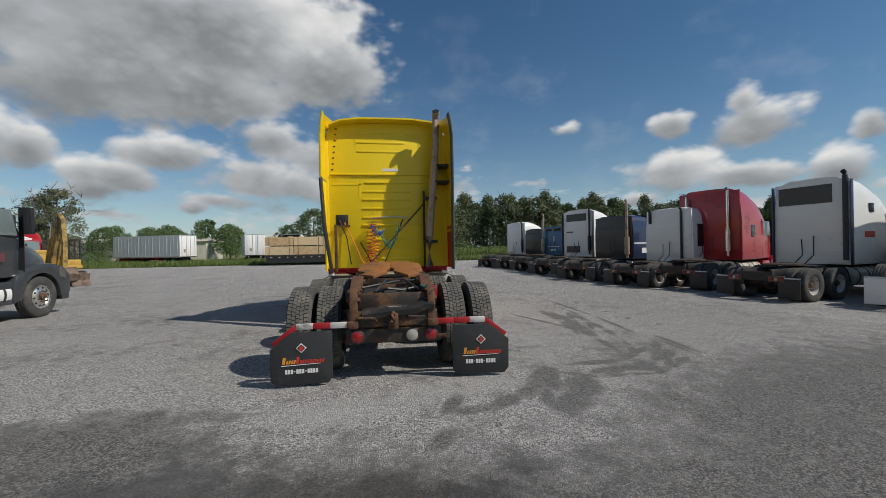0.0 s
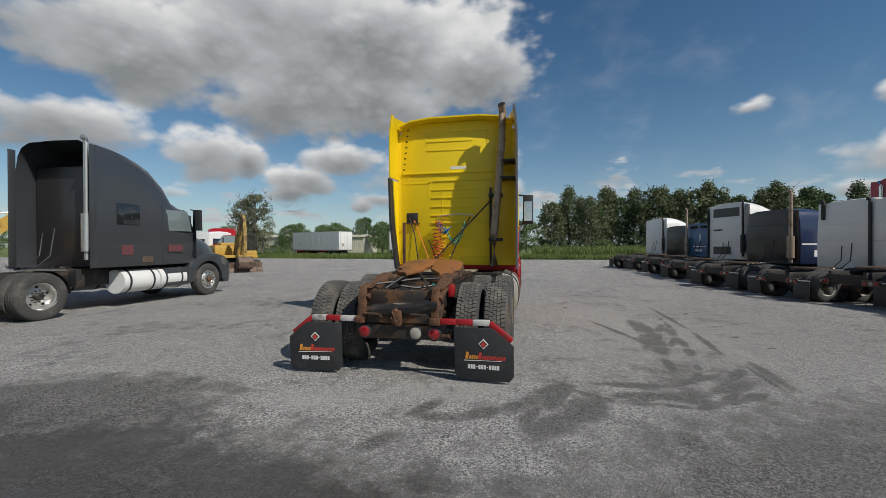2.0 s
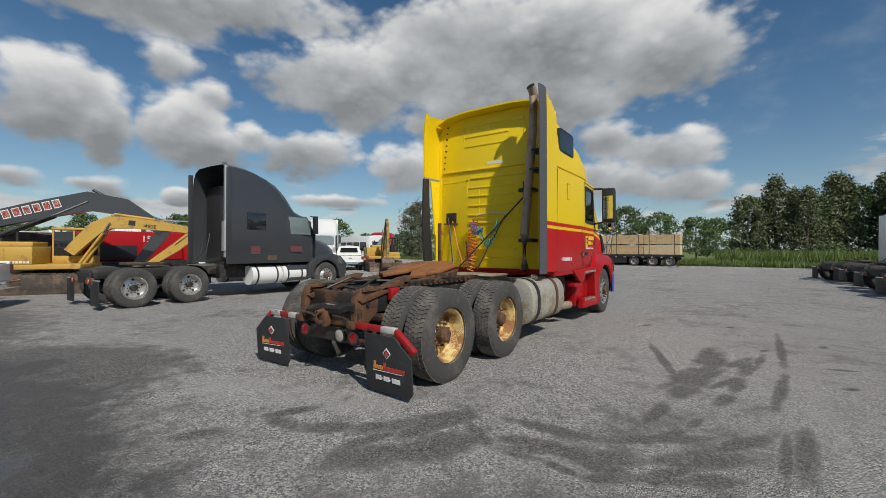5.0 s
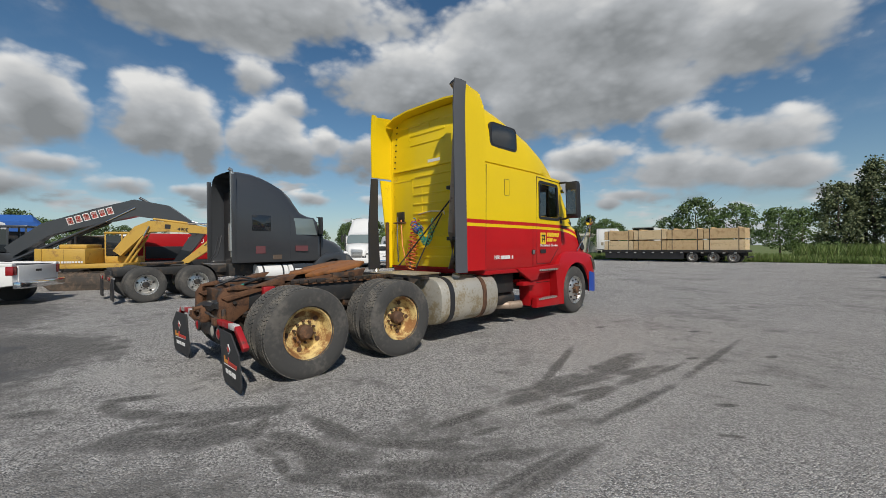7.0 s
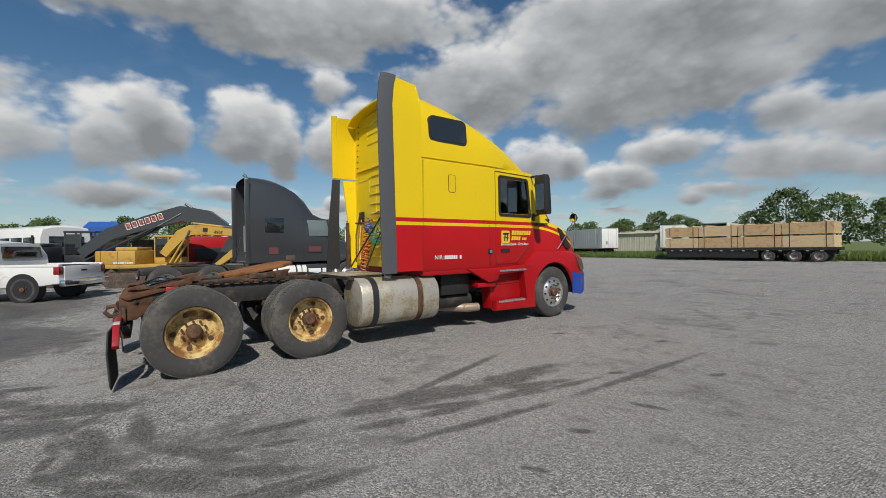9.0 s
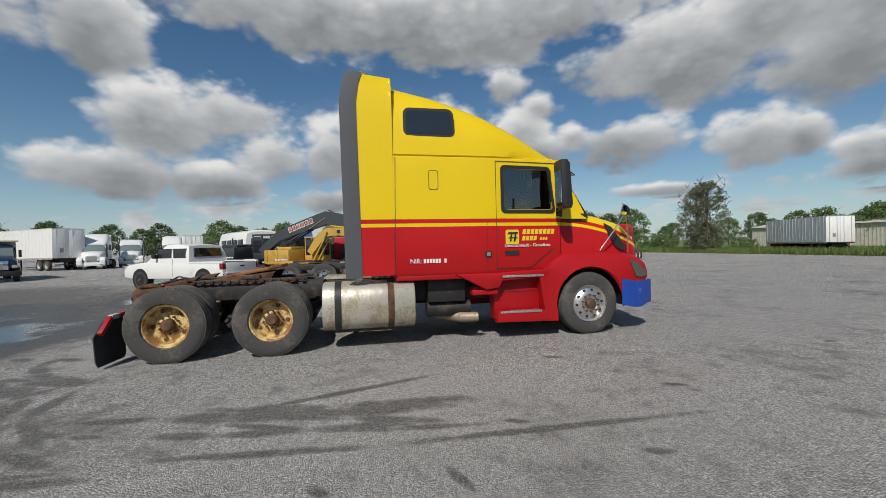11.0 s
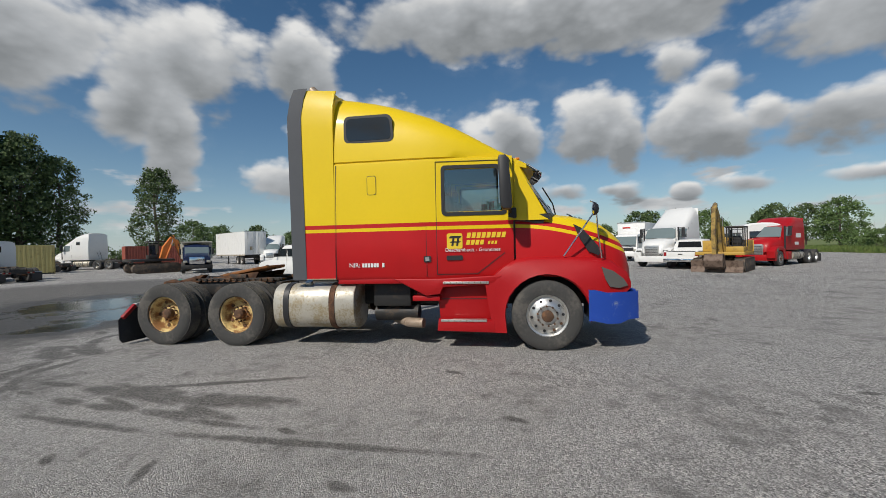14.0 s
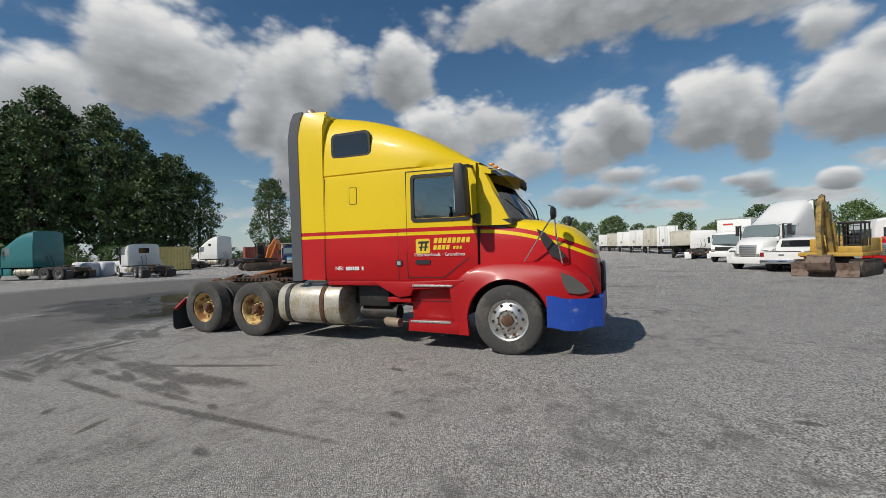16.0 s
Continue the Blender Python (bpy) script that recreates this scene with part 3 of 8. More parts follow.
def leaf_material(name, a, b, c):
    m = bpy.data.materials.new(name)
    m.use_nodes = True
    t = m.node_tree
    bs = t.nodes["Principled BSDF"]
    geo = node(t, "ShaderNodeNewGeometry")
    ramp = node(t, "ShaderNodeValToRGB")
    ramp.color_ramp.elements[0].color, ramp.color_ramp.elements[1].color = (*a, 1), (*c, 1)
    ramp.color_ramp.elements.new(0.55).color = (*b, 1)
    t.links.new(geo.outputs["Random Per Island"], ramp.inputs[0])
    t.links.new(ramp.outputs[0], bs.inputs["Base Color"])
    bs.inputs["Roughness"].default_value = 0.65
    bs.inputs["Subsurface Weight"].default_value = 0.0
    return m


LEAF = leaf_material("poplar_leaves", (0.038, 0.066, 0.022), (0.074, 0.120, 0.036), (0.130, 0.185, 0.058))
LEAF_DARK = leaf_material("dark_conifer_leaves", (0.060, 0.082, 0.034), (0.110, 0.138, 0.056), (0.180, 0.196, 0.092))
LEAF_LIGHT = leaf_material("light_green_leaves", (0.055, 0.095, 0.026), (0.090, 0.150, 0.040), (0.135, 0.200, 0.060))
LEAF_OLIVE = leaf_material("olive_bush_leaves", (0.075, 0.085, 0.045), (0.115, 0.125, 0.065), (0.150, 0.160, 0.085))
GRASS = leaf_material("tall_grass", (0.075, 0.125, 0.022), (0.120, 0.185, 0.035), (0.19, 0.22, 0.07))
MEADOW = material("meadow_ground", (0.105, 0.155, 0.035), 0.9, spots=(0.15, 0.16, 0.06), amount=0.5, scale=0.3, bump=0.05, bump_scale=3, vary=0.3)


# ---- mesh helpers ----
def part(name, bm, mat, parent=None, label="", smooth=35, m=None):
    """Links a bmesh as one mesh object, under a thing or a part."""
    bmesh.ops.recalc_face_normals(bm, faces=bm.faces)
    me = bpy.data.meshes.new(name)
    bm.to_mesh(me)
    bm.free()
    if smooth:
        me.polygons.foreach_set("use_smooth", [True] * len(me.polygons))
        me.set_sharp_from_angle(angle=radians(smooth))
    for k in (mat if isinstance(mat, (list, tuple)) else [mat]):
        me.materials.append(k)
    ob = new(name, me)
    if parent is not None:
        ob.parent = parent
    if m is not None:
        ob.matrix_basis = m
    if label:
        tagged(ob, label)
    return ob


def thing(name, label, category, group="", kind=""):
    return tagged(new(name), label, category, group, kind)


def box(x0, x1, y0, y1, z0, z1, bevel=0.0, bm=None, m=None, seg=2):
    bm = bm or bmesh.new()
    r = bmesh.ops.create_cube(bm, size=1, matrix=(m or Matrix()) @ Matrix.Translation(((x0 + x1) / 2, (y0 + y1) / 2, (z0 + z1) / 2)) @ Matrix.Diagonal((x1 - x0, y1 - y0, z1 - z0, 1)))
    if bevel:
        es = list({e for v in r["verts"] for e in v.link_edges})
        bmesh.ops.bevel(bm, geom=es, offset=bevel, segments=seg, affect="EDGES", profile=0.5)
    return bm


def rod(p0, p1, r0, r1=None, seg=12, bm=None, caps=True):
    bm = bm or bmesh.new()
    p0, p1 = Vector(p0), Vector(p1)
    d = p1 - p0
    m = Matrix.Translation((p0 + p1) / 2) @ d.to_track_quat("Z", "Y").to_matrix().to_4x4()
    bmesh.ops.create_cone(bm, cap_ends=caps, segments=seg, radius1=r0, radius2=r0 if r1 is None else r1, depth=d.length, matrix=m)
    return bm


def tube(points, r, seg=8, bm=None):
    """A round bar along a line of points."""
    bm = bm or bmesh.new()
    pts = [Vector(p) for p in points]
    rings = []
    up = Vector((0, 0, 1))
    for i, p in enumerate(pts):
        d = (pts[min(i + 1, len(pts) - 1)] - pts[max(i - 1, 0)]).normalized()
        side = d.cross(up)
        if side.length < 0.05:
            side = d.cross(Vector((1, 0, 0)))
        side.normalize()
        top = side.cross(d)
        rad = r[i] if isinstance(r, (list, tuple)) else r
        rings.append([bm.verts.new(p + rad * (math.cos(a) * side + math.sin(a) * top)) for a in (2 * math.pi * k / seg for k in range(seg))])
    for a, b in zip(rings, rings[1:]):
        for k in range(seg):
            bm.faces.new((a[k], a[(k + 1) % seg], b[(k + 1) % seg], b[k]))
    bm.faces.new(rings[0])
    bm.faces.new(rings[-1])
    return bm


def prism(profile, axis, a, b, bevel=0.0, bm=None, seg=2):
    """An outline given in two axes, drawn out along the third (0: outline is y, z; 1: x, z; 2: x, y)."""
    bm = bm or bmesh.new()

    def put(u, v, w):
        return {0: (w, u, v), 1: (u, w, v), 2: (u, v, w)}[axis]

    lo = [bm.verts.new(put(u, v, a)) for u, v in profile]
    hi = [bm.verts.new(put(u, v, b)) for u, v in profile]
    n = len(profile)
    fs = [bm.faces.new(lo), bm.faces.new(hi)] + [bm.faces.new((lo[i], lo[(i + 1) % n], hi[(i + 1) % n], hi[i])) for i in range(n)]
    if bevel:
        bmesh.ops.recalc_face_normals(bm, faces=fs)
        es = list({e for f in fs[:2] for e in f.edges})
        bmesh.ops.bevel(bm, geom=es, offset=bevel, segments=seg, affect="EDGES", profile=0.5)
    return bm


def loft(rows, caps=(True, True), closed=False, bm=None):
    bm = bm or bmesh.new()
    vs = [[bm.verts.new(p) for p in row] for row in rows]
    n = len(vs[0])
    for a, b in zip(vs, vs[1:]):
        for k in range(n if closed else n - 1):
            bm.faces.new((a[k], a[(k + 1) % n], b[(k + 1) % n], b[k]))
    if caps[0]:
        bm.faces.new(vs[0])
    if caps[1]:
        bm.faces.new(vs[-1])
    return bm


def lathe(profile, seg=48, axis=0, bm=None, center=(0, 0, 0), caps=False):
    """Turns (radius, offset along the axis) round the x (0) or z (2) axis."""
    bm = bm or bmesh.new()
    rings = []
    for r, o in profile:
        ring = []
        for k in range(seg):
            a = 2 * math.pi * k / seg
            p = (o, r * math.cos(a), r * math.sin(a)) if axis == 0 else (r * math.cos(a), r * math.sin(a), o)
            ring.append(bm.verts.new(Vector(p) + Vector(center)))
        rings.append(ring)
    for a, b in zip(rings, rings[1:]):
        for k in range(seg):
            bm.faces.new((a[k], a[(k + 1) % seg], b[(k + 1) % seg], b[k]))
    if caps:
        bm.faces.new(rings[0])
        bm.faces.new(rings[-1])
    return bm


def mirror_rows(half):
    """Half an outline (x >= 0, from the side's foot to the middle of the top) made whole."""
    return half + [(-x, y, z) for x, y, z in reversed(half) if x > 1e-6]


def lettering(text, size, mat, parent, m, name="letter", label="", thick=0.002):
    cu = bpy.data.curves.new(name, "FONT")
    cu.body, cu.size, cu.extrude, cu.align_x, cu.align_y = text, size, thick, "CENTER", "CENTER"
    tmp = bpy.data.objects.new(name, cu)
    scene.collection.objects.link(tmp)
    me = bpy.data.meshes.new_from_object(tmp.evaluated_get(bpy.context.evaluated_depsgraph_get()))
    bpy.data.objects.remove(tmp)
    # every letter is a piece of its own
    bm = bmesh.new()
    bm.from_mesh(me)
    bpy.data.meshes.remove(me)
    bmesh.ops.remove_doubles(bm, verts=bm.verts, dist=1e-6)
    left = set(bm.verts)
    while left:
        island, todo = set(), [left.pop()]
        while todo:
            v = todo.pop()
            island.add(v)
            for e in v.link_edges:
                o = e.other_vert(v)
                if o in left:
                    left.discard(o)
                    todo.append(o)
        ids = {v: k for k, v in enumerate(island)}
        faces = [[ids[v] for v in f.verts] for f in bm.faces if f.verts[0] in ids]
        piece = bpy.data.meshes.new(name)
        piece.from_pydata([tuple(v.co) for v in ids], [], faces)
        piece.materials.append(mat)
        ob = new(name, piece)
        ob.parent, ob.matrix_basis = parent, m
        if label:
            tagged(ob, label)
    bm.free()


# ---- wheels, shared by the vehicles ----
def tyre_mesh(r=0.51, w=0.26, blocks=0):
    h = w / 2
    prof = [(r * 0.57, -h * 0.72), (r * 0.60, -h * 0.95), (r * 0.72, -h * 1.06), (r * 0.86, -h * 1.04), (r * 0.955, -h * 0.95), (r * 0.985, -h * 0.84)]
    if blocks:
        prof += [(r * 0.972, -h * 0.8), (r * 0.972, h * 0.8)]
    else:
        for a in (-0.5, 0.0, 0.5):
            prof += [(r, h * (a - 0.13)), (r * 0.97, h * (a - 0.06)), (r * 0.97, h * (a + 0.06)), (r, h * (a + 0.13))]
    prof += [(q, -o) for q, o in reversed(prof[:6])]
    bm = lathe(prof + [prof[0]], 48)
    for i in range(blocks):
        for j, (lo, hi) in enumerate(((-0.86, -0.52), (-0.47, -0.17), (-0.13, 0.13), (0.17, 0.47), (0.52, 0.86))):
            a0 = 2 * math.pi * (i + 0.35 * (j % 2)) / blocks
            a1 = a0 + 2 * math.pi / blocks * (0.80 if j in (0, 4) else 0.86)
            sk = 0.02 * (1 if j < 2 else -1 if j > 2 else 0.5)
            q = []
            for rad in (r * 0.965, r * (0.995 if j in (0, 4) else 1.004)):
                for a, o in ((a0, lo), (a1, lo), (a1 + sk, hi), (a0 + sk, hi)):
                    q.append(bm.verts.new((h * o, rad * math.cos(a), rad * math.sin(a))))
            for f in ((4, 5, 6, 7), (0, 1, 5, 4), (1, 2, 6, 5), (2, 3, 7, 6), (3, 0, 4, 7)):
                bm.faces.new([q[k] for k in f]).material_index = 1
    return bm


def bake(name, bm, mats, smooth=35):
    bmesh.ops.recalc_face_normals(bm, faces=bm.faces)
    me = bpy.data.meshes.new(name)
    bm.to_mesh(me)
    bm.free()
    me.polygons.foreach_set("use_smooth", [True] * len(me.polygons))
    me.set_sharp_from_angle(angle=radians(smooth))
    for k in mats:
        me.materials.append(k)
    return me


def shared(name, me, parent, m, label=""):
    ob = new(name, me)
    ob.parent, ob.matrix_basis = parent, m
    if label:
        tagged(ob, label)
    return ob


def dish_rim(r=0.29, deep=0.17, hub_mat=None, holes=5):
    """A rear disc wheel seen from outside (+x): the disc lies deep inside, with hand holes, nuts and a hub."""
    bm = lathe([(r + 0.012, 0.0), (r + 0.012, -0.02), (r - 0.012, -0.025), (r - 0.03, -0.05), (r - 0.035, -deep * 0.75), (r - 0.06, -deep), (0.15, -deep + 0.01), (0.13, -deep + 0.02), (0.0, -deep + 0.02)], 40)
    n0 = len(bm.faces)
    for k in range(holes):
        a = 2 * math.pi * k / holes + 0.3
        c = Vector((-deep + 0.012, (r - 0.085) * math.cos(a), (r - 0.085) * math.sin(a)))
        rod(c - Vector((0.004, 0, 0)), c + Vector((0.004, 0, 0)), 0.030, seg=12, bm=bm)
    for k in range(10):
        a = 2 * math.pi * k / 10
        c = Vector((-deep + 0.02, 0.125 * math.cos(a), 0.125 * math.sin(a)))
        rod(c, c + Vector((0.045, 0, 0)), 0.014, seg=6, bm=bm)
    lathe([(0.085, -deep + 0.02), (0.085, -deep + 0.10), (0.06, -deep + 0.13), (0.03, -deep + 0.135), (0.0, -deep + 0.135)], 16, bm=bm)
    bm.faces.ensure_lookup_table()
    for i, f in enumerate(bm.faces):
        f.material_index = 0 if i < n0 else 1
    return bm


def front_rim(r=0.29):
    """A polished front disc wheel that bulges outward, with ten hand holes."""
    bm = lathe([(r + 0.012, 0.0), (r + 0.012, -0.02), (r - 0.014, -0.03), (r - 0.03, -0.055), (r - 0.055, -0.045), (r - 0.075, -0.02), (0.165, 0.0), (0.145, 0.005), (0.13, -0.012), (0.0, -0.012)], 40)
    n0 = len(bm.faces)
    for k in range(10):
        a = 2 * math.pi * k / 10 + 0.1
        c = Vector((-0.014, (r - 0.068) * math.cos(a), (r - 0.068) * math.sin(a)))
        rod(c - Vector((0.012, 0, 0)), c + Vector((0.006, 0, 0)), 0.021, seg=12, bm=bm)
    n1 = len(bm.faces)
    for k in range(10):
        a = 2 * math.pi * k / 10 + 0.4
        c = Vector((0.0, 0.142 * math.cos(a), 0.142 * math.sin(a)))
        rod(c, c + Vector((0.045, 0, 0)), 0.014, seg=6, bm=bm)
    lathe([(0.085, -0.012), (0.085, 0.045), (0.06, 0.06), (0.0, 0.06)], 16, bm=bm)
    bm.faces.ensure_lookup_table()
    for i, f in enumerate(bm.faces):
        f.material_index = 0 if i < n0 else 1 if i < n1 else 2
    return bm


TYRE_HERO = bake("tyre", tyre_mesh(0.51, 0.27, 66), [RUBBER, TREAD])
TYRE_PLAIN = bake("tyre", tyre_mesh(0.51, 0.27), [RUBBER])
RIM_GOLD = bake("rim", dish_rim(), [GOLD_RIM, RUST_HUB])
RIM_STEEL = bake("rim", dish_rim(), [ALU, BLACK])
RIM_WHITE = bake("rim", dish_rim(), [material("pale_steel_rim", (0.50, 0.49, 0.46), 0.55, spots=(0.22, 0.15, 0.10), amount=0.3, scale=6), RUST_HUB])
RIM_FRONT = bake("rim", front_rim(), [ALU, PLASTIC, RUST_HUB])

# ---- ground ----
def flat(name, outline, z, mat, label, kind="structure", cat="ground"):
    bm = bmesh.new()
    bm.faces.new([bm.verts.new((x, y, z)) for x, y in outline])
    ob = part(name, bm, mat, smooth=0)
    return tagged(ob, label, cat, kind=kind)


flat("ground", [(-2500, -2500), (2500, -2500), (2500, 2500), (-2500, 2500)], 0.0, ASPHALT, "worn grey asphalt and gravel truck yard")


def rough_outline(cx, cy, rx, ry, n=40, wob=0.25, seed=1, turn=0.0):
    rnd = random.Random(seed)
    ph = [rnd.uniform(0, 6.28) for _ in range(4)]
    pts = []
    for k in range(n):
        a = 2 * math.pi * k / n
        r = 1 + wob * (0.5 * math.sin(2 * a + ph[0]) + 0.35 * math.sin(3 * a + ph[1]) + 0.3 * math.sin(5 * a + ph[2]) + 0.2 * math.sin(9 * a + ph[3]))
        x, y = rx * r * math.cos(a), ry * r * math.sin(a)
        pts.append((cx + x * math.cos(turn) - y * math.sin(turn), cy + x * math.sin(turn) + y * math.cos(turn)))
    return pts


# the grass verge beyond the yard, and the meadow behind it
flat("meadow", [(-2400, 41), (-60, 40.8), (-30, 40.3), (0, 40.0), (25, 40.2), (60, 40.6), (2400, 43), (2400, 2400), (-2400, 2400)], 0.03, MEADOW, "green meadow behind the yard")

# ---- the yellow and red tractor unit, heading +y ----
hero = thing("semi_truck", "yellow and red sleeper tractor unit with blue bumper, parked on asphalt", "truck")


def interp(table, y):
    for (a, va), (b, vb) in zip(table, table[1:]):
        if y <= b:
            k = max(0.0, (y - a) / (b - a))
            return va + (vb - va) * k
    return table[-1][1]


ROOF = [(1.72, 4.05), (2.4, 4.02), (2.9, 3.93), (3.4, 3.79), (3.9, 3.60), (4.35, 3.37), (4.75, 3.12), (5.0, 2.97), (5.2, 2.88)]
WIDE = [(1.72, 1.245), (2.3, 1.225), (3.9, 1.215), (5.15, 1.085)]


def body_row(y, foot=1.06):
    w, zt = interp(WIDE, y), interp(ROOF, y)
    k = max(0.0, (y - 4.1) / 1.1)
    wu = w - 0.20 * k * k
    h = zt - 2.89
    half = [(w - 0.03, y, foot), (w, y, foot + 0.05), (w + 0.008, y, 1.6), (w + 0.008, y, 2.3), (w, y, 2.80), (w - 0.004, y, 2.838), (w - 0.022, y, 2.846), (w - 0.022, y, 2.862), (wu - 0.002, y, 2.872)]
    for f, inset in ((0.22, 0.012), (0.45, 0.035), (0.65, 0.085), (0.80, 0.16), (0.91, 0.27), (0.97, 0.42), (1.0, 0.62)):
        half.append((wu - inset * min(1.0, 0.35 + h), y, 2.875 + (zt - 2.875) * f))
    half.append((0.0, y, zt + 0.025))
    return mirror_rows(half)


ys = [2.42, 2.48, 2.7, 3.0, 3.3, 3.6, 3.9, 4.1, 4.3, 4.5, 4.7, 4.9, 5.05, 5.15]


def cut_windows(bm, y0, y1, z0, z1, x_least):
    """Opens both flanks between the four bounds."""
    for co, no in (((0, y0, 0), (0, 1, 0)), ((0, y1, 0), (0, 1, 0)), ((0, 0, z0), (0, 0, 1)), ((0, 0, z1), (0, 0, 1))):
        bmesh.ops.bisect_plane(bm, geom=bm.verts[:] + bm.edges[:] + bm.faces[:], plane_co=co, plane_no=no)
    gone = []
    for f in bm.faces:
        c = f.calc_center_median()
        if y0 < c.y < y1 and z0 < c.z < z1 and abs(c.x) > x_least:
            gone.append(f)
    bmesh.ops.delete(bm, geom=gone, context="FACES")
    return bm


part("cab_and_sleeper", cut_windows(loft([body_row(y) for y in ys], caps=(True, False)), 4.15, 5.0, 2.05, 2.68, 0.7), LIVERY, hero, "yellow over red painted cab and sleeper shell", smooth=40)

# side extenders behind the sleeper, with grey rubber trailing edges
for side in (1, -1):
    rows_o, rows_i = [], []
    for z in (1.08, 1.5, 2.0, 2.5, 2.84, 3.0, 3.4, 3.7, 3.88, 3.98, 4.03):
        top = max(0.0, z - 3.55) / 0.5
        lean = 0.05 * (z - 1.08) / 3
        y0 = 1.93 - lean + (0.10 * top * top if side > 0 else 0.13)
        x0, x1 = 1.248 - 0.05 * top * top, 1.236 - 0.16 * top * top
        rows_o.append([(side * x0, y0, z), (side * (x0 + x1) / 2, (y0 + 2.43) / 2, z), (side * x1, 2.43, z)])
        rows_i.append([(side * (x0 - 0.03), y0, z), (side * ((x0 + x1) / 2 - 0.03), (y0 + 2.43) / 2, z), (side * (x1 - 0.03), 2.43, z)])
    if side < 0:
        rows_o, rows_i = rows_o[4:], rows_i[4:]
    bm = bmesh.new()
    loft([a + list(reversed(b)) for a, b in zip(rows_o, rows_i)], closed=True, bm=bm)
    part("side_extender", bm, LIVERY, hero, "yellow and red cab side extender panel", smooth=40)
    edge = []
    for z in (1.06, 1.6, 2.4, 2.84, 3.2, 3.6, 3.9, 4.06):
        top = max(0.0, z - 3.55) / 0.5
        y0 = 1.93 - 0.05 * (z - 1.08) / 3 + (0.10 * top * top if side > 0 else 0.13)
        x0 = 1.25 - 0.05 * top * top
        dx, d = (0.0, 0.21) if side > 0 else (0.02, 0.10)
        edge.append([(side * (x0 + 0.006), y0 + 0.03, z), (side * (x0 + 0.010), y0 - d * 0.5, z), (side * (x0 - 0.012), y0 - d, z), (side * (x0 - 0.03), y0 - d, z), (side * (x0 - 0.036), y0, z)])
    if side > 0:
        part("rubber_edge", loft(edge, closed=True), GREY_RUBBER, hero, "grey rubber trailing edge")
    else:
        part("rubber_edge", loft(edge[3:], closed=True), LIVERY, hero)
# the broken lower left extender leans out on its stay
part("bent_extender", loft([[(-1.27, 1.94, 2.82), (-1.24, 1.94, 2.82), (-1.22, 2.08, 2.82), (-1.25, 2.08, 2.82)], [(-1.20, 1.82, 1.9), (-1.16, 1.82, 1.9), (-1.15, 2.02, 1.9), (-1.19, 2.02, 1.9)], [(-1.06, 1.72, 1.04), (-1.01, 1.72, 1.04), (-1.03, 1.98, 1.04), (-1.08, 1.98, 1.04)]], closed=True), PLASTIC, hero, "bent black lower extender strip")
part("bent_extender", loft([[(-1.245, 2.14, 2.80), (-1.22, 2.14, 2.80), (-1.20, 2.40, 2.80), (-1.225, 2.40, 2.80)], [(-1.23, 2.24, 1.9), (-1.205, 2.24, 1.9), (-1.20, 2.40, 1.9), (-1.225, 2.40, 1.9)], [(-1.22, 2.30, 1.05), (-1.195, 2.30, 1.05), (-1.19, 2.40, 1.05), (-1.215, 2.40, 1.05)]], closed=True), YELLOW_BRIGHTENED, hero, "torn yellow lower extender panel")
# roof lip over the rear wall
part("roof_lip", loft([[(x, 2.44, 4.03 - 0.20 * abs(x / 1.2) ** 5), (x, 2.22, 4.055 - 0.20 * abs(x / 1.2) ** 5), (x, 2.22, 4.025 - 0.20 * abs(x / 1.2) ** 5), (x, 2.44, 3.99 - 0.20 * abs(x / 1.2) ** 5)] for x in (-1.12, -0.9, -0.5, 0, 0.5, 0.9, 1.12)], closed=True), YELLOW_BRIGHTENED, hero)

# rear wall: pressed ribs, ledge, hatch frame, grommets
wall = part("rear_wall", box(-1.14, 1.14, 2.395, 2.425, 1.10, 3.98, 0.01), YELLOW_BRIGHTENED, hero, "ribbed yellow sleeper rear wall")
for side in (1, -1):
    part("wall_return", box(min(side * 1.135, side * 1.215), max(side * 1.135, side * 1.215), 2.398, 2.428, 1.10, 3.78, 0.006), YELLOW_BRIGHTENED, wall)
for z, x0, x1, d in ((3.80, -0.85, 0.2, 0.012), (3.60, -0.6, 0.35, 0.012), (3.42, -0.6, 0.3, 0.012), (2.96, -1.1, 1.1, 0.035), (2.80, -0.45, 0.75, 0.02), (2.62, -0.5, 0.45, 0.015), (2.46, -0.5, 0.45, 0.02), (2.28, -0.5, 0.45, 0.02), (2.10, -0.5, 0.45, 0.02), (1.95, -0.5, 0.7, 0.03), (1.66, -0.3, 0.5, 0.02), (1.45, -0.4, 0.5, 0.02), (1.28, -0.5, 0.7, 0.02)):
    part("pressed_rib", box(x0, x1, 2.397 - d, 2.40, z - 0.018, z + 0.018, 0.008), YELLOW_BRIGHTENED, wall)
for x0, z0, x1, z1 in ((-0.62, 3.80, -0.32, 3.76), (-0.62, 3.80, -0.60, 3.52), (0.34, 3.80, 0.66, 3.76), (0.64, 3.80, 0.66, 3.50), (-0.06, 3.84, -0.045, 3.66), (0.06, 3.84, 0.075, 3.66), (-1.08, 2.78, -0.52, 2.75), (-0.56, 2.78, -0.52, 2.50), (-0.28, 2.60, -0.26, 2.05)):
    part("seam_strip", box(min(x0, x1), max(x0, x1), 2.388, 2.398, min(z0, z1), max(z0, z1)), YELLOW_BRIGHTENED, wall)
for k in range(8):
    part("rivet_clip", box(-0.99 - 0.012 * k - 0.02, -0.99 - 0.012 * k + 0.02, 2.385, 2.40, 3.86 - 0.115 * k - 0.012, 3.86 - 0.115 * k + 0.012, 0.004), PLASTIC, wall)
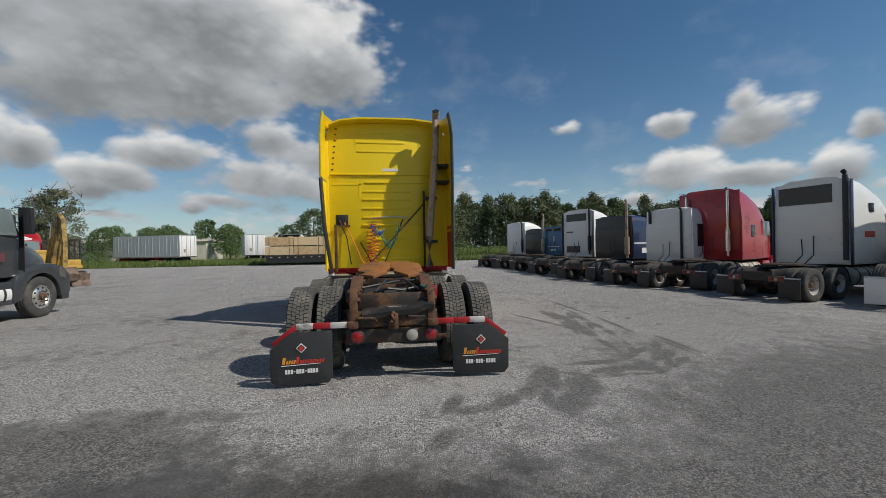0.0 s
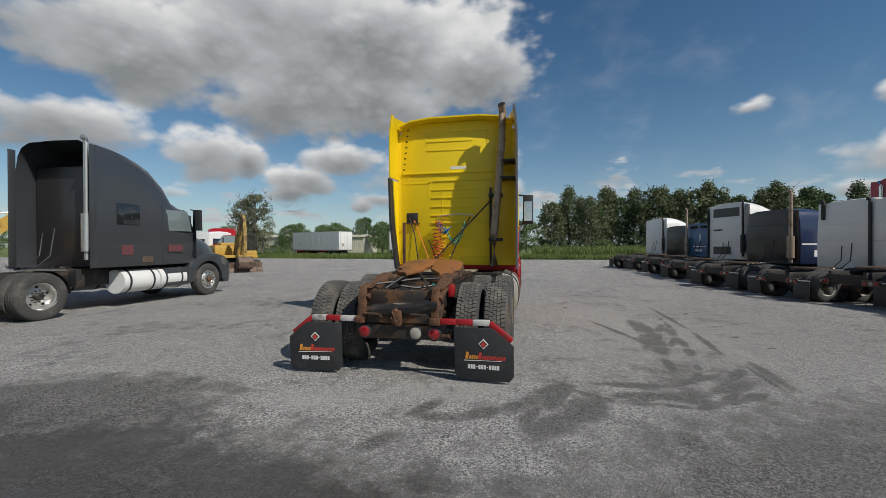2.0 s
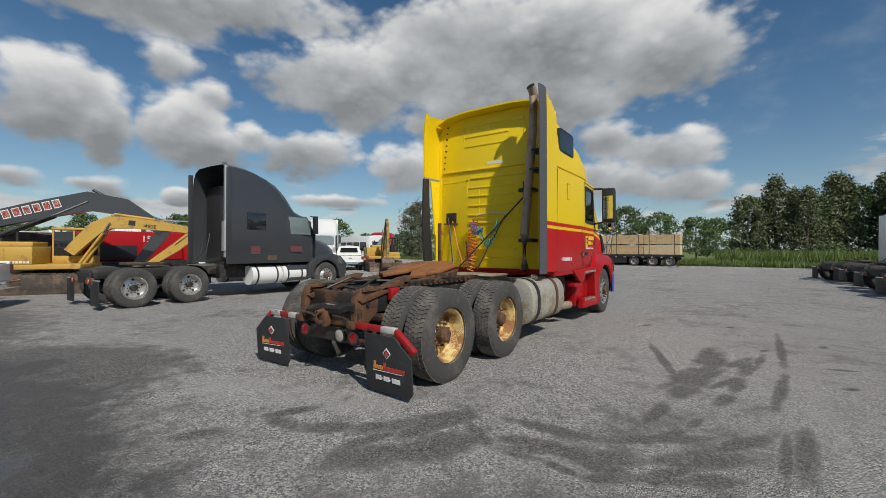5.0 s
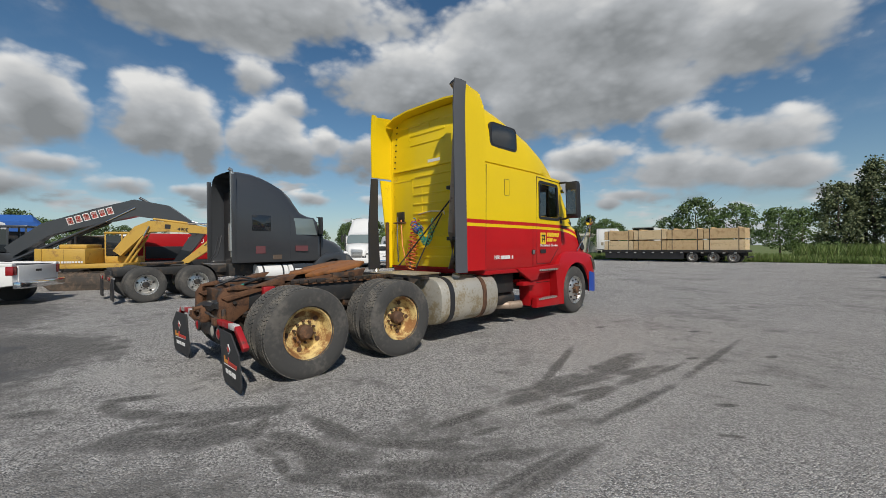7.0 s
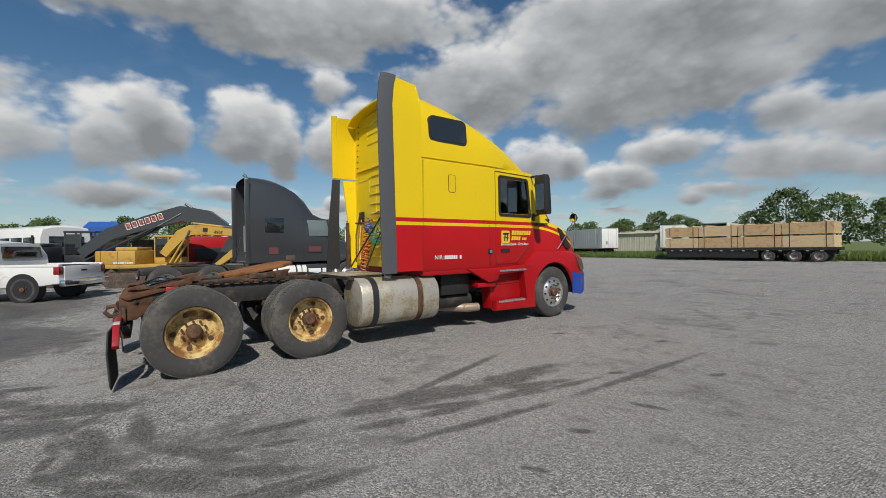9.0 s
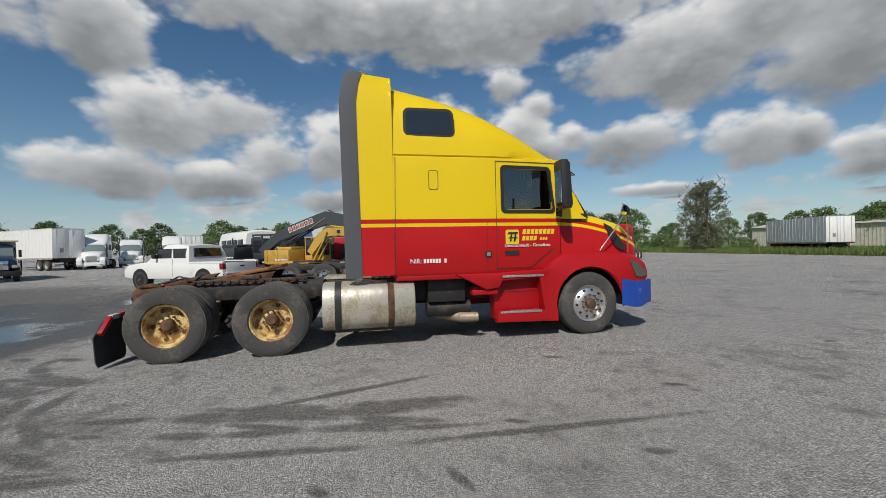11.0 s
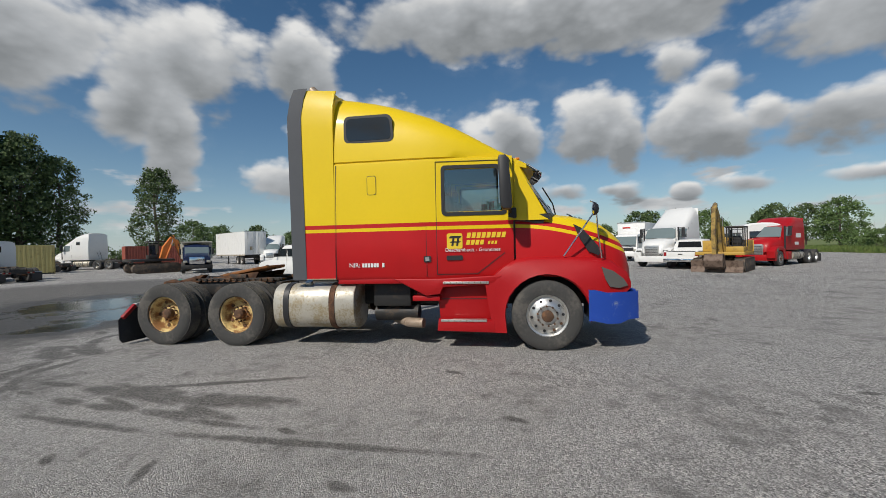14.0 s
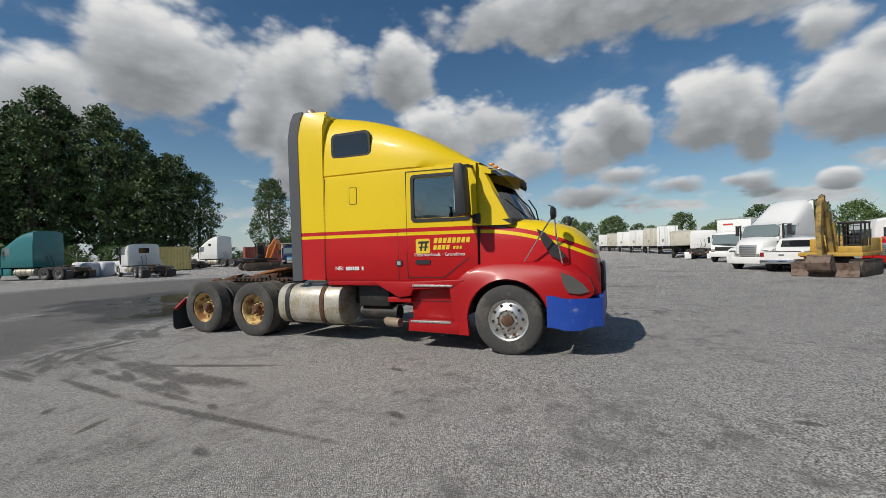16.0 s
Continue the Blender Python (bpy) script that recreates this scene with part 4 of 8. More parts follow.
for z in (3.10, 2.78):
    part("extender_bracket", box(0.90, 1.20, 2.02, 2.40, z - 0.025, z + 0.012, 0.004), BLACK, hero)
part("fleet_mark", box(-0.10, 0.22, 2.392, 2.399, 3.03, 3.085), INK_WHITE, hero, "faded white fleet number, too worn to read")
# no hole is cut: a black plate stands in for the hatch's dark inside
part("hatch_dark_plate", box(-1.02, -0.78, 2.385, 2.40, 1.96, 2.16, 0.004), BLACK, hero, "black plate in place of an open rusty hatch")
part("hatch_shelf", box(-1.02, -0.74, 2.30, 2.40, 1.93, 1.955), RUST, hero)

# exhaust stack
part("exhaust_stack", tube([(0.80, 2.10, 1.10), (0.80, 2.10, 1.7), (0.88, 2.09, 2.6), (0.95, 2.08, 3.5), (0.97, 2.07, 3.98), (0.965, 2.04, 4.06), (0.955, 1.97, 4.12)], [0.074, 0.076, 0.074, 0.072, 0.072, 0.072, 0.074], 16), PIPE, hero, "heat-stained exhaust stack pipe")
part("exhaust_mouth", rod((0.955, 1.975, 4.117), (0.953, 1.965, 4.126), 0.066, seg=16), BLACK, hero)
part("exhaust_post", box(0.70, 0.74, 2.24, 2.30, 1.05, 2.62, 0.004), BLACK, hero)
for z in (2.45, 1.6):
    part("exhaust_clamp", box(0.70, 0.96, 2.06, 2.30, z - 0.03, z + 0.03, 0.006), BLACK, hero)
part("stay_bar", rod((0.72, 2.25, 2.36), (-0.42, 1.95, 1.12), 0.014, seg=8), BLACK, hero)

# windows, doors and seams on the flanks
for side in (1, -1):
    def flank(y, z, out=0.0):
        w = interp(WIDE, y) + 0.008 - (0.03 if z > 2.9 else 0.0)
        return side * (w + out)

    def panel(name, outline, out, thick, mat, label="", bevel=0.004):
        bm = bmesh.new()
        lo = [bm.verts.new((flank(y, z, out), y, z)) for y, z in outline]
        hi = [bm.verts.new((flank(y, z, out - thick), y, z)) for y, z in outline]
        n = len(outline)
        bm.faces.new(lo), bm.faces.new(hi)
        for i in range(n):
            bm.faces.new((lo[i], lo[(i + 1) % n], hi[(i + 1) % n], hi[i]))
        return part(name, bm, mat, hero, label, smooth=30)

    def rounded(y0, z0, y1, z1, r=0.06, slant=0.0, n=5):
        pts = []
        for cy, cz, a0 in ((y1 - r, z1 - r, 0), (y0 + r, z1 - r, 90), (y0 + r, z0 + r, 180), (y1 - r, z0 + r, 270)):
            for k in range(n):
                a = radians(a0 + 90 * k / (n - 1))
                y, z = cy + r * math.cos(a), cz + r * math.sin(a)
                pts.append((y - slant * (z - z0) / (z1 - z0) * (y - y0) / (y1 - y0), z))
        return pts

    def ring(outer, inner, out, thick, name, mat):
        bm = bmesh.new()
        loops = [[bm.verts.new((flank(y, z, o), y, z)) for y, z in line] for line, o in ((outer, out), (inner, out), (inner, out - thick), (outer, out - thick))]
        n = len(outer)
        for a, c in zip(loops, loops[1:] + loops[:1]):
            for i in range(n):
                bm.faces.new((a[i], a[(i + 1) % n], c[(i + 1) % n], c[i]))
        return part(name, bm, mat, hero, smooth=30)

    panel("sleeper_window", rounded(2.60, 3.15, 3.39, 3.57, 0.09, 0.03), 0.006, 0.05, PLASTIC, "black rubber window surround")
    panel("sleeper_window_glass", rounded(2.64, 3.19, 3.35, 3.53, 0.07, 0.03), 0.010, 0.03, GLASS, "dark tinted sleeper window")
    ring(rounded(4.10, 1.99, 5.07, 2.74, 0.07, 0.10), rounded(4.15, 2.045, 5.02, 2.69, 0.05, 0.10), 0.010, 0.05, "door_window_frame", PLASTIC)
    panel("door_window", rounded(4.13, 2.02, 5.04, 2.71, 0.05, 0.10), -0.012, 0.006, PANE, "door window glass")
    # door shut lines
    for y0, z0, y1, z1 in ((4.015, 1.12, 4.023, 2.80), (4.02, 2.795, 5.10, 2.803), (4.02, 1.12, 4.62, 1.128), (3.86, 1.10, 3.866, 1.86)):
        panel("door_seam", [(y0, z0), (y1, z0), (y1, z1), (y0, z1)], 0.0015, 0.02, PLASTIC)
    panel("door_edge", [(4.62, 1.12), (5.02, 1.42), (5.02, 1.435), (4.62, 1.135)], 0.0015, 0.02, PLASTIC)
    ring(rounded(2.958, 2.343, 3.107, 2.637, 0.034), rounded(2.966, 2.351, 3.099, 2.629, 0.03), 0.002, 0.02, "vent_hatch_seam", PLASTIC)
    panel("vent_hatch", rounded(2.967, 2.352, 3.098, 2.628, 0.03), 0.004, 0.02, LIVERY)
    panel("body_seam", [(2.43, 1.07), (2.438, 1.07), (2.468, 2.82), (2.46, 2.82)], 0.003, 0.02, PLASTIC)
    panel("door_handle", rounded(4.16, 1.33, 4.40, 1.40, 0.02), 0.012, 0.03, PLASTIC, "black door handle")
    panel("side_latch", rounded(3.82, 1.31, 3.93, 1.40, 0.015), 0.012, 0.03, PLASTIC)
    panel("side_latch_plate", rounded(3.845, 1.325, 3.905, 1.385, 0.01), 0.015, 0.03, ALU)
    # livery marks: emblem and plain bars for the firm's name, the town, the register number
    panel("emblem", rounded(4.17, 1.50, 4.40, 1.73, 0.03), 0.006, 0.02, INK_YELLOW, "yellow square emblem")
    for y0, z0, y1, z1 in ((4.20, 1.655, 4.37, 1.69), (4.235, 1.54, 4.265, 1.66), (4.305, 1.54, 4.335, 1.66), (4.21, 1.59, 4.36, 1.61)):
        panel("emblem_bar", [(y0, z0), (y1, z0), (y1 + 0.02, z1), (y0 + 0.02, z1)], 0.008, 0.02, INK_BLACK)
    for k in range(8):
        y0 = 4.46 + k * 0.073
        panel("name_mark", [(y0, 1.655), (y0 + 0.055, 1.655), (y0 + 0.073, 1.735), (y0 + 0.018, 1.735)], 0.006, 0.02, INK_YELLOW)
    for k in range(4):
        y0 = 4.45 + k * 0.068
        panel("name_mark", [(y0, 1.555), (y0 + 0.052, 1.555), (y0 + 0.068, 1.625), (y0 + 0.016, 1.625)], 0.006, 0.02, INK_YELLOW)
    for k in range(3):
        y0 = 4.77 + k * 0.05
        panel("name_mark", [(y0, 1.56), (y0 + 0.032, 1.56), (y0 + 0.042, 1.605), (y0 + 0.010, 1.605)], 0.006, 0.02, INK_YELLOW)
    turn = pose(0, 0, 0, 90, 0, 90 if side > 0 else -90)
    lettering("Deschambault - Grondines", 0.075, INK_WHITE, hero, Matrix.Translation((flank(4.55, 1.5, 0.012), 4.55, 1.48)) @ Matrix.Rotation(radians(6 * side), 4, "Z") @ turn)
    lettering("NIR:", 0.095, INK_WHITE, hero, Matrix.Translation((flank(2.75, 1.3, 0.012), 2.74, 1.275)) @ turn)
    for k in range(8):
        if k != 6:
            panel("register_mark", [(2.86 + 0.045 * k, 1.245), (2.893 + 0.045 * k, 1.245), (2.893 + 0.045 * k, 1.305), (2.86 + 0.045 * k, 1.305)], 0.006, 0.02, INK_WHITE)
    # tall mirror on its arms
    part("mirror", prism([(5.02, 2.04), (5.12, 2.04), (5.14, 2.10), (5.10, 2.72), (5.06, 2.78), (4.97, 2.78), (4.95, 2.72), (4.98, 2.08)], 0, side * 1.30, side * 1.56, 0.02), PLASTIC, hero, "tall black plastic mirror")
    part("mirror_glass", box(min(side * 1.33, side * 1.53), max(side * 1.33, side * 1.53), 4.955, 4.965, 2.12, 2.70), CHROME, hero, "mirror glass")
    part("mirror_arm", tube([(side * 1.04, 5.10, 2.80), (side * 1.25, 5.08, 2.79), (side * 1.38, 5.05, 2.76)], 0.022, 8), PLASTIC, hero)
    part("mirror_arm", tube([(side * 1.06, 5.12, 2.02), (side * 1.24, 5.10, 2.04), (side * 1.36, 5.07, 2.08)], 0.022, 8), PLASTIC, hero)
    part("pillar_bracket", box(side * 1.05 - 0.05, side * 1.05 + 0.05, 5.06, 5.20, 1.93, 2.09, 0.02), PLASTIC, hero)

# inside the cab: lining, dash, wheel and two seats
CABIN = material("grey_cab_lining", (0.11, 0.107, 0.102), 0.8, vary=0.15, scale=5)
SEAT = material("dark_grey_seat_cloth", (0.045, 0.045, 0.050), 0.9, bump=0.003, bump_scale=80)
cabin = part("cabin_floor", box(-1.08, 1.08, 3.92, 5.3, 1.20, 1.24), CABIN, hero, "dark cab floor")
part("cabin_back", box(-1.16, 1.16, 3.88, 3.92, 1.20, 2.84), CABIN, hero, "dark partition to the sleeper")
part("headliner", box(-0.98, 0.98, 3.92, 5.12, 2.79, 2.81), material("pale_headliner_cloth", (0.42, 0.40, 0.36), 0.9), hero, "pale headliner")
part("dashboard", prism([(5.02, 1.25), (4.96, 1.80), (5.02, 2.00), (5.12, 2.05), (5.60, 2.00), (5.60, 1.25)], 0, -1.0, 1.0, 0.02), CABIN, hero, "moulded dark dashboard")
part("steering_wheel", tube([(-0.50 + 0.23 * math.cos(a), 4.86 + 0.11 * math.sin(a), 2.02 + 0.20 * math.sin(a)) for a in (2 * math.pi * k / 20 for k in range(21))], 0.016, 6), PLASTIC, hero, "black steering wheel")
part("steering_column", rod((-0.50, 4.87, 2.01), (-0.50, 5.08, 1.84), 0.035), PLASTIC, hero)
for side in (1, -1):
    part("door_lining", box(min(side * 1.02, side * 1.05), max(side * 1.02, side * 1.05), 3.95, 5.1, 1.24, 2.02), CABIN, hero)
    x = 0.52 * side
    part("seat_base", box(x - 0.26, x + 0.26, 4.12, 4.64, 1.55, 1.70, 0.05), SEAT, hero, "dark cloth driver seat cushion")
    part("seat_stand", box(x - 0.18, x + 0.18, 4.2, 4.56, 1.24, 1.55, 0.02), PLASTIC, hero)
    part("seat_back", prism([(4.14, 1.66), (4.26, 1.66), (4.16, 2.36), (4.06, 2.36)], 0, x - 0.25, x + 0.25, 0.04), SEAT, hero, "tall dark seat back")
    part("headrest", box(x - 0.15, x + 0.15, 4.04, 4.14, 2.38, 2.56, 0.03), SEAT, hero)

# windscreen, pillars, visor
def screen_row(k):
    z, y = 1.98 + 0.82 * k, 5.66 - 0.48 * k
    w = 1.05 - 0.06 * k
    return [(w * s, y + 0.20 * (1 - s * s) * (1 - 0.35 * k), z) for s in (-1, -0.8, -0.5, -0.2, 0, 0.2, 0.5, 0.8, 1)]


def thick_sheet(rows, d):
    rows2 = [[(x, y - d, z) for x, y, z in r] for r in rows]
    return loft([a + list(reversed(b)) for a, b in zip(rows, rows2)], closed=True)


part("windscreen", thick_sheet([screen_row(k / 4) for k in range(5)], 0.008), PANE, hero, "windscreen glass")
for side in (1, -1):
    part("pillar", loft([[(side * (1.065 - 0.06 * k), 5.12 - 0.0 * k, 1.9 + 0.93 * k), (side * (1.075 - 0.06 * k), 5.20 - 0.02 * k, 1.9 + 0.93 * k), (side * (1.05 - 0.06 * k), 5.67 - 0.48 * k, 1.9 + 0.93 * k), (side * (0.98 - 0.06 * k), 5.70 - 0.48 * k, 1.9 + 0.93 * k)] for k in (0, 0.5, 1)], closed=True), LIVERY, hero)
    part("wiper", tube([(side * 0.15, 5.86, 2.02), (side * 0.3, 5.80, 2.20), (side * 0.62, 5.62, 2.42)], 0.012, 6), PLASTIC, hero)
part("cowl", loft([[(x, 5.10, 1.97), (x, 5.92 - 0.22 * abs(x) ** 2, 1.99), (x, 5.92 - 0.22 * abs(x) ** 2, 1.90), (x, 5.10, 1.88)] for x in (-1.05, -0.5, 0, 0.5, 1.05)], closed=True), PLASTIC, hero)
part("roof_brow", loft([[(x, 5.05, 2.93 - 0.03 * abs(x) ** 3), (x, 5.52 - 0.16 * x * x, 2.80 - 0.06 * abs(x) ** 3), (x, 5.52 - 0.16 * x * x, 2.74 - 0.06 * abs(x) ** 3), (x, 5.05, 2.78 - 0.03 * abs(x) ** 3)] for x in (-1.0, -0.85, -0.5, 0, 0.5, 0.85, 1.0)], closed=True), LIVERY, hero, "yellow roof brow over the windscreen")
part("sun_visor", loft([[(x, 5.47 - 0.16 * x * x, 2.83 - 0.06 * abs(x) ** 3), (x, 5.66 - 0.16 * x * x, 2.70 - 0.06 * abs(x) ** 3), (x, 5.65 - 0.16 * x * x, 2.685 - 0.06 * abs(x) ** 3), (x, 5.46 - 0.16 * x * x, 2.815 - 0.06 * abs(x) ** 3)] for x in (-0.98, -0.8, -0.4, 0, 0.4, 0.8, 0.98)], closed=True), GLASS, hero, "smoked plastic sun visor")
for x in (-0.5, -0.25, 0, 0.25, 0.5):
    part("marker_lamp", box(x - 0.04, x + 0.04, 5.20, 5.28, 2.905, 2.94, 0.01), LAMP_AMBER, hero)

# hood
def hood_row(y):
    zt = interp([(5.18, 2.03), (5.7, 2.01), (6.1, 1.96), (6.45, 1.85), (6.68, 1.68), (6.80, 1.48), (6.86, 1.25)], y)
    ws = interp([(5.18, 1.06), (5.8, 1.03), (6.3, 0.97), (6.7, 0.86), (6.86, 0.70)], y)
    wt = interp([(5.18, 0.80), (6.0, 0.68), (6.6, 0.52), (6.86, 0.45)], y)
    foot = interp([(5.18, 1.10), (6.5, 1.00), (6.86, 0.80)], y)
    h = zt - foot
    half = [(ws + 0.02, y, foot), (ws, y, foot + 0.35 * h), (ws - 0.01, y, foot + 0.62 * h), (ws - 0.04, y, foot + 0.82 * h), ((ws + wt) / 2 + 0.04, y, foot + 0.93 * h), (wt, y, foot + 0.985 * h), (wt * 0.5, y, zt + 0.005), (0.0, y, zt + 0.015)]
    return mirror_rows(half)


part("hood", loft([hood_row(y) for y in (5.18, 5.4, 5.7, 6.0, 6.25, 6.45, 6.6, 6.72, 6.80, 6.86)]), LIVERY, hero, "long red and yellow hood")
part("grille", box(-0.40, 0.40, 6.85, 6.91, 0.86, 1.30, 0.02), PLASTIC, hero, "black front grille")
for k in range(7):
    part("grille_bar", box(-0.38, 0.38, 6.905, 6.92, 0.90 + 0.055 * k, 0.915 + 0.055 * k), CHROME, hero)
part("diagonal_bar", box(-0.5, 0.5, 6.915, 6.93, 1.06, 1.10, 0.004, m=Matrix.Translation((0, 0, 1.08)) @ Matrix.Rotation(radians(24), 4, "Y") @ Matrix.Translation((0, 0, -1.08))), CHROME, hero)

ARCH = [(5.605 + 0.60 * math.cos(radians(a)), 0.50 + 0.60 * math.sin(radians(a))) for a in range(-8, 189, 14)]
for side in (1, -1):
    # fender: front corner, over the arch, down to the steps
    def fx(y, z):
        out = 1.215 - 0.12 * max(0.0, (z - 1.02) / 0.3) ** 2 - max(0.0, y - 6.25) ** 2 * 0.55
        return side * out

    top = [(4.72, 1.00), (4.85, 1.09), (4.98, 1.20), (5.15, 1.30), (5.4, 1.34), (5.7, 1.345), (6.0, 1.33), (6.3, 1.30), (6.55, 1.24), (6.72, 1.12), (6.78, 0.98), (6.78, 0.90)]
    arch = list(reversed(ARCH))
    n = len(ARCH)
    bm = bmesh.new()
    inner, mid, outer, back = [], [], [], []
    # strips between the arch and the upper edge
    ups = [(4.86, 0.26), (4.80, 0.45), (4.76, 0.70)] + top + [(6.74, 0.86), (6.40, 0.84)]
    lows = []
    for i in range(len(ups)):
        k = i / (len(ups) - 1) * (n - 1)
        a, b = int(k), min(int(k) + 1, n - 1)
        lows.append(tuple(arch[a][j] + (arch[b][j] - arch[a][j]) * (k - a) for j in (0, 1)))
    lows[0] = (5.03, 0.26)
    rows = []
    for (yu, zu), (yl, zl) in zip(ups, lows):
        row = []
        for k in (0.0, 0.04, 0.3, 0.6, 0.85, 1.0):
            y, z = yl + (yu - yl) * k, zl + (zu - zl) * k
            lip = 0.018 if k == 0 else 0.0
            row.append((fx(y, z) + side * (0.014 if k == 0.04 else 0) - side * lip, y, z))
        y, z = yu, zu
        row.append((fx(yu, zu) - side * 0.22, yu, zu + (0.05 if 4.9 < yu < 6.6 else 0.0)))
        rows.append(row)
    loft(rows, caps=(False, False), bm=bm)
    part("fender", bm, RED_PAINT, hero, "red moulded front fender", smooth=50)
    # dark wheel housing
    part("wheel_housing", loft([[(side * 0.55, y, z), (side * 1.19, y, z)] for y, z in [(5.605 + 0.615 * math.cos(radians(a)), 0.50 + 0.615 * math.sin(radians(a))) for a in range(-5, 190, 15)]], caps=(False, False)), PLASTIC, hero)
    # headlight
    part("headlight", loft([[(fx(y, z) + side * o, y, z) for y, z in ((6.36, 1.20), (6.52, 1.14), (6.66, 1.03), (6.73, 0.93), (6.60, 0.90), (6.46, 0.92), (6.40, 1.03))] for o in (0.022, -0.03)], closed=True), HAZED, hero, "hazed headlight lens")
    # black air slot behind the hood side
    part("air_slot", prism([(6.02, 1.82), (6.14, 1.76), (6.42, 1.42), (6.36, 1.36), (6.22, 1.42), (6.10, 1.62)], 0, side * 0.90, side * 1.005), PLASTIC, hero, "black hood air slot")
    # chrome hood mirror on struts
    hm = part("hood_mirror", lathe([(0.0, -0.05), (0.06, -0.045), (0.09, -0.01), (0.095, 0.02), (0.0, 0.022)], 20, center=(0, 0, 0)), PLASTIC, hero, "round convex hood mirror", m=Matrix.Translation((side * 1.20, 6.28, 2.02)) @ pose(0, 0, 0, 0, 0, -90))
    part("mirror_face", lathe([(0.0, 0.034), (0.05, 0.031), (0.088, 0.022), (0.088, 0.018)], 20), CHROME, hm)
    part("mirror_strut", tube([(side * 1.10, 5.86, 1.36), (side * 1.18, 6.10, 1.72), (side * 1.20, 6.27, 1.97), (side * 1.20, 6.30, 2.10), (side * 1.20, 6.22, 2.13)], 0.011, 8), CHROME, hero, "chrome mirror strut")
    part("mirror_strut", tube([(side * 1.10, 6.38, 1.32), (side * 1.19, 6.32, 1.7), (side * 1.20, 6.30, 2.02)], 0.011, 8), CHROME, hero, "chrome mirror strut")
    # bumper end
    part("bumper_end", loft([[(fx(y, 0.7) + side * 0.016, y, z + (0.04 if y < 6.3 else 0.0) + (0.05 * (0.84 - z) / 0.44 if y > 6.7 else 0.0)) for y in (6.17, 6.25, 6.42, 6.6, 6.74, 6.84, 6.89)] + [(side * 0.88, 6.91, z)] for z in (0.40, 0.44, 0.64, 0.80, 0.84)], caps=(False, False)), BLUE_PAINT, hero, "blue plastic bumper corner")
    # step panels below the door
    part("step_panel", prism([(4.02, 1.06), (4.90, 1.06), (4.80, 0.84), (4.78, 0.30), (4.03, 0.30), (4.00, 0.70), (3.92, 0.72), (3.66, 0.78), (3.66, 0.84), (3.98, 0.84)], 0, side * 0.80, side * 1.05, 0.015), RED_PAINT, hero, "red step fairing")
    part("step_bracket", box(min(side * 1.0, side * 1.17), max(side * 1.0, side * 1.17), 3.62, 4.04, 0.72, 0.80, 0.012), RED_PAINT, hero, "red step bracket")
    # black strip below the sill, added to paint in the shade there
    part("sill_shade_strip", box(min(side * 0.98, side * 1.10), max(side * 0.98, side * 1.10), 3.45, 4.95, 1.04, 1.062), PLASTIC, hero)
    part("step_seam", box(min(side * 1.04, side * 1.056), max(side * 1.04, side * 1.056), 4.05, 4.78, 0.735, 0.745), PLASTIC, hero)
    part("skirt", prism([(3.34, 1.06), (4.05, 1.06), (4.98, 1.10), (4.85, 0.97), (4.10, 0.93), (4.05, 0.83), (3.84, 0.80)], 0, side * 1.13, side * 1.215, 0.02), RED_PAINT, hero, "red angled side skirt")
    part("lower_step", prism([(4.00, 0.28), (4.86, 0.26), (4.86, 0.44), (4.02, 0.46)], 0, side * 1.08, side * 1.225, 0.025), RED_PAINT, hero)
    for z, y0, y1 in ((1.015, 4.10, 4.78), (0.455, 4.06, 4.74)):
        part("step_tread", box(min(side * 1.13, side * 1.235), max(side * 1.13, side * 1.235), y0, y1, z - 0.035, z, 0.008), ALU, hero, "ribbed aluminium step tread")
        for k in range(8):
            yy = y0 + 0.03 + (y1 - y0 - 0.06) * k / 7
            part("tread_rib", box(min(side * 1.225, side * 1.24), max(side * 1.225, side * 1.24), yy - 0.006, yy + 0.006, z - 0.03, z - 0.004), DULL_ALU, hero)
    # fuel tank on its straps
    tk = part("fuel_tank", prism([(side * 0.93 + 0.34 * math.copysign(abs(math.cos(radians(a))) ** 0.75, math.cos(radians(a))), 0.64 + 0.355 * math.copysign(abs(math.sin(radians(a))) ** 0.75, math.sin(radians(a)))) for a in range(0, 360, 12)], 1, 1.38, 2.72, 0.02), DULL_ALU, hero, "dented dull aluminium fuel tank")
    for y, mt in ((1.60, PLASTIC), (2.36, RUST)):
        part("tank_strap", prism([(side * 0.93 + 0.352 * math.copysign(abs(math.cos(radians(a))) ** 0.75, math.cos(radians(a))), 0.64 + 0.367 * math.copysign(abs(math.sin(radians(a))) ** 0.75, math.sin(radians(a)))) for a in range(0, 360, 12)], 1, y - 0.045, y + 0.045), mt, tk)
    part("tank_cap", rod((side * 1.05, 1.9, 0.98), (side * 1.07, 1.9, 1.03), 0.06), ALU, tk)
    part("air_tank", rod((side * 0.82, 2.95, 0.50), (side * 0.82, 3.65, 0.50), 0.13, seg=20), BLACK, hero)
part("bumper_middle", box(-0.9, 0.9, 6.80, 6.90, 0.42, 0.86, 0.03), BLUE_PAINT, hero, "blue plastic bumper")
part("underbody", box(-0.75, 0.75, 2.6, 6.6, 0.62, 1.05, 0.03), BLACK, hero, "dark engine and gearbox underside")
part("battery_box", box(0.55, 1.0, 2.95, 3.55, 0.62, 0.98, 0.02), BLACK, hero)
part("muffler", tube([(0.55, 3.2, 0.36), (0.95, 3.5, 0.36), (1.0, 3.75, 0.36)], 0.075, 14), PIPE, hero, "heat-stained tail pipe")
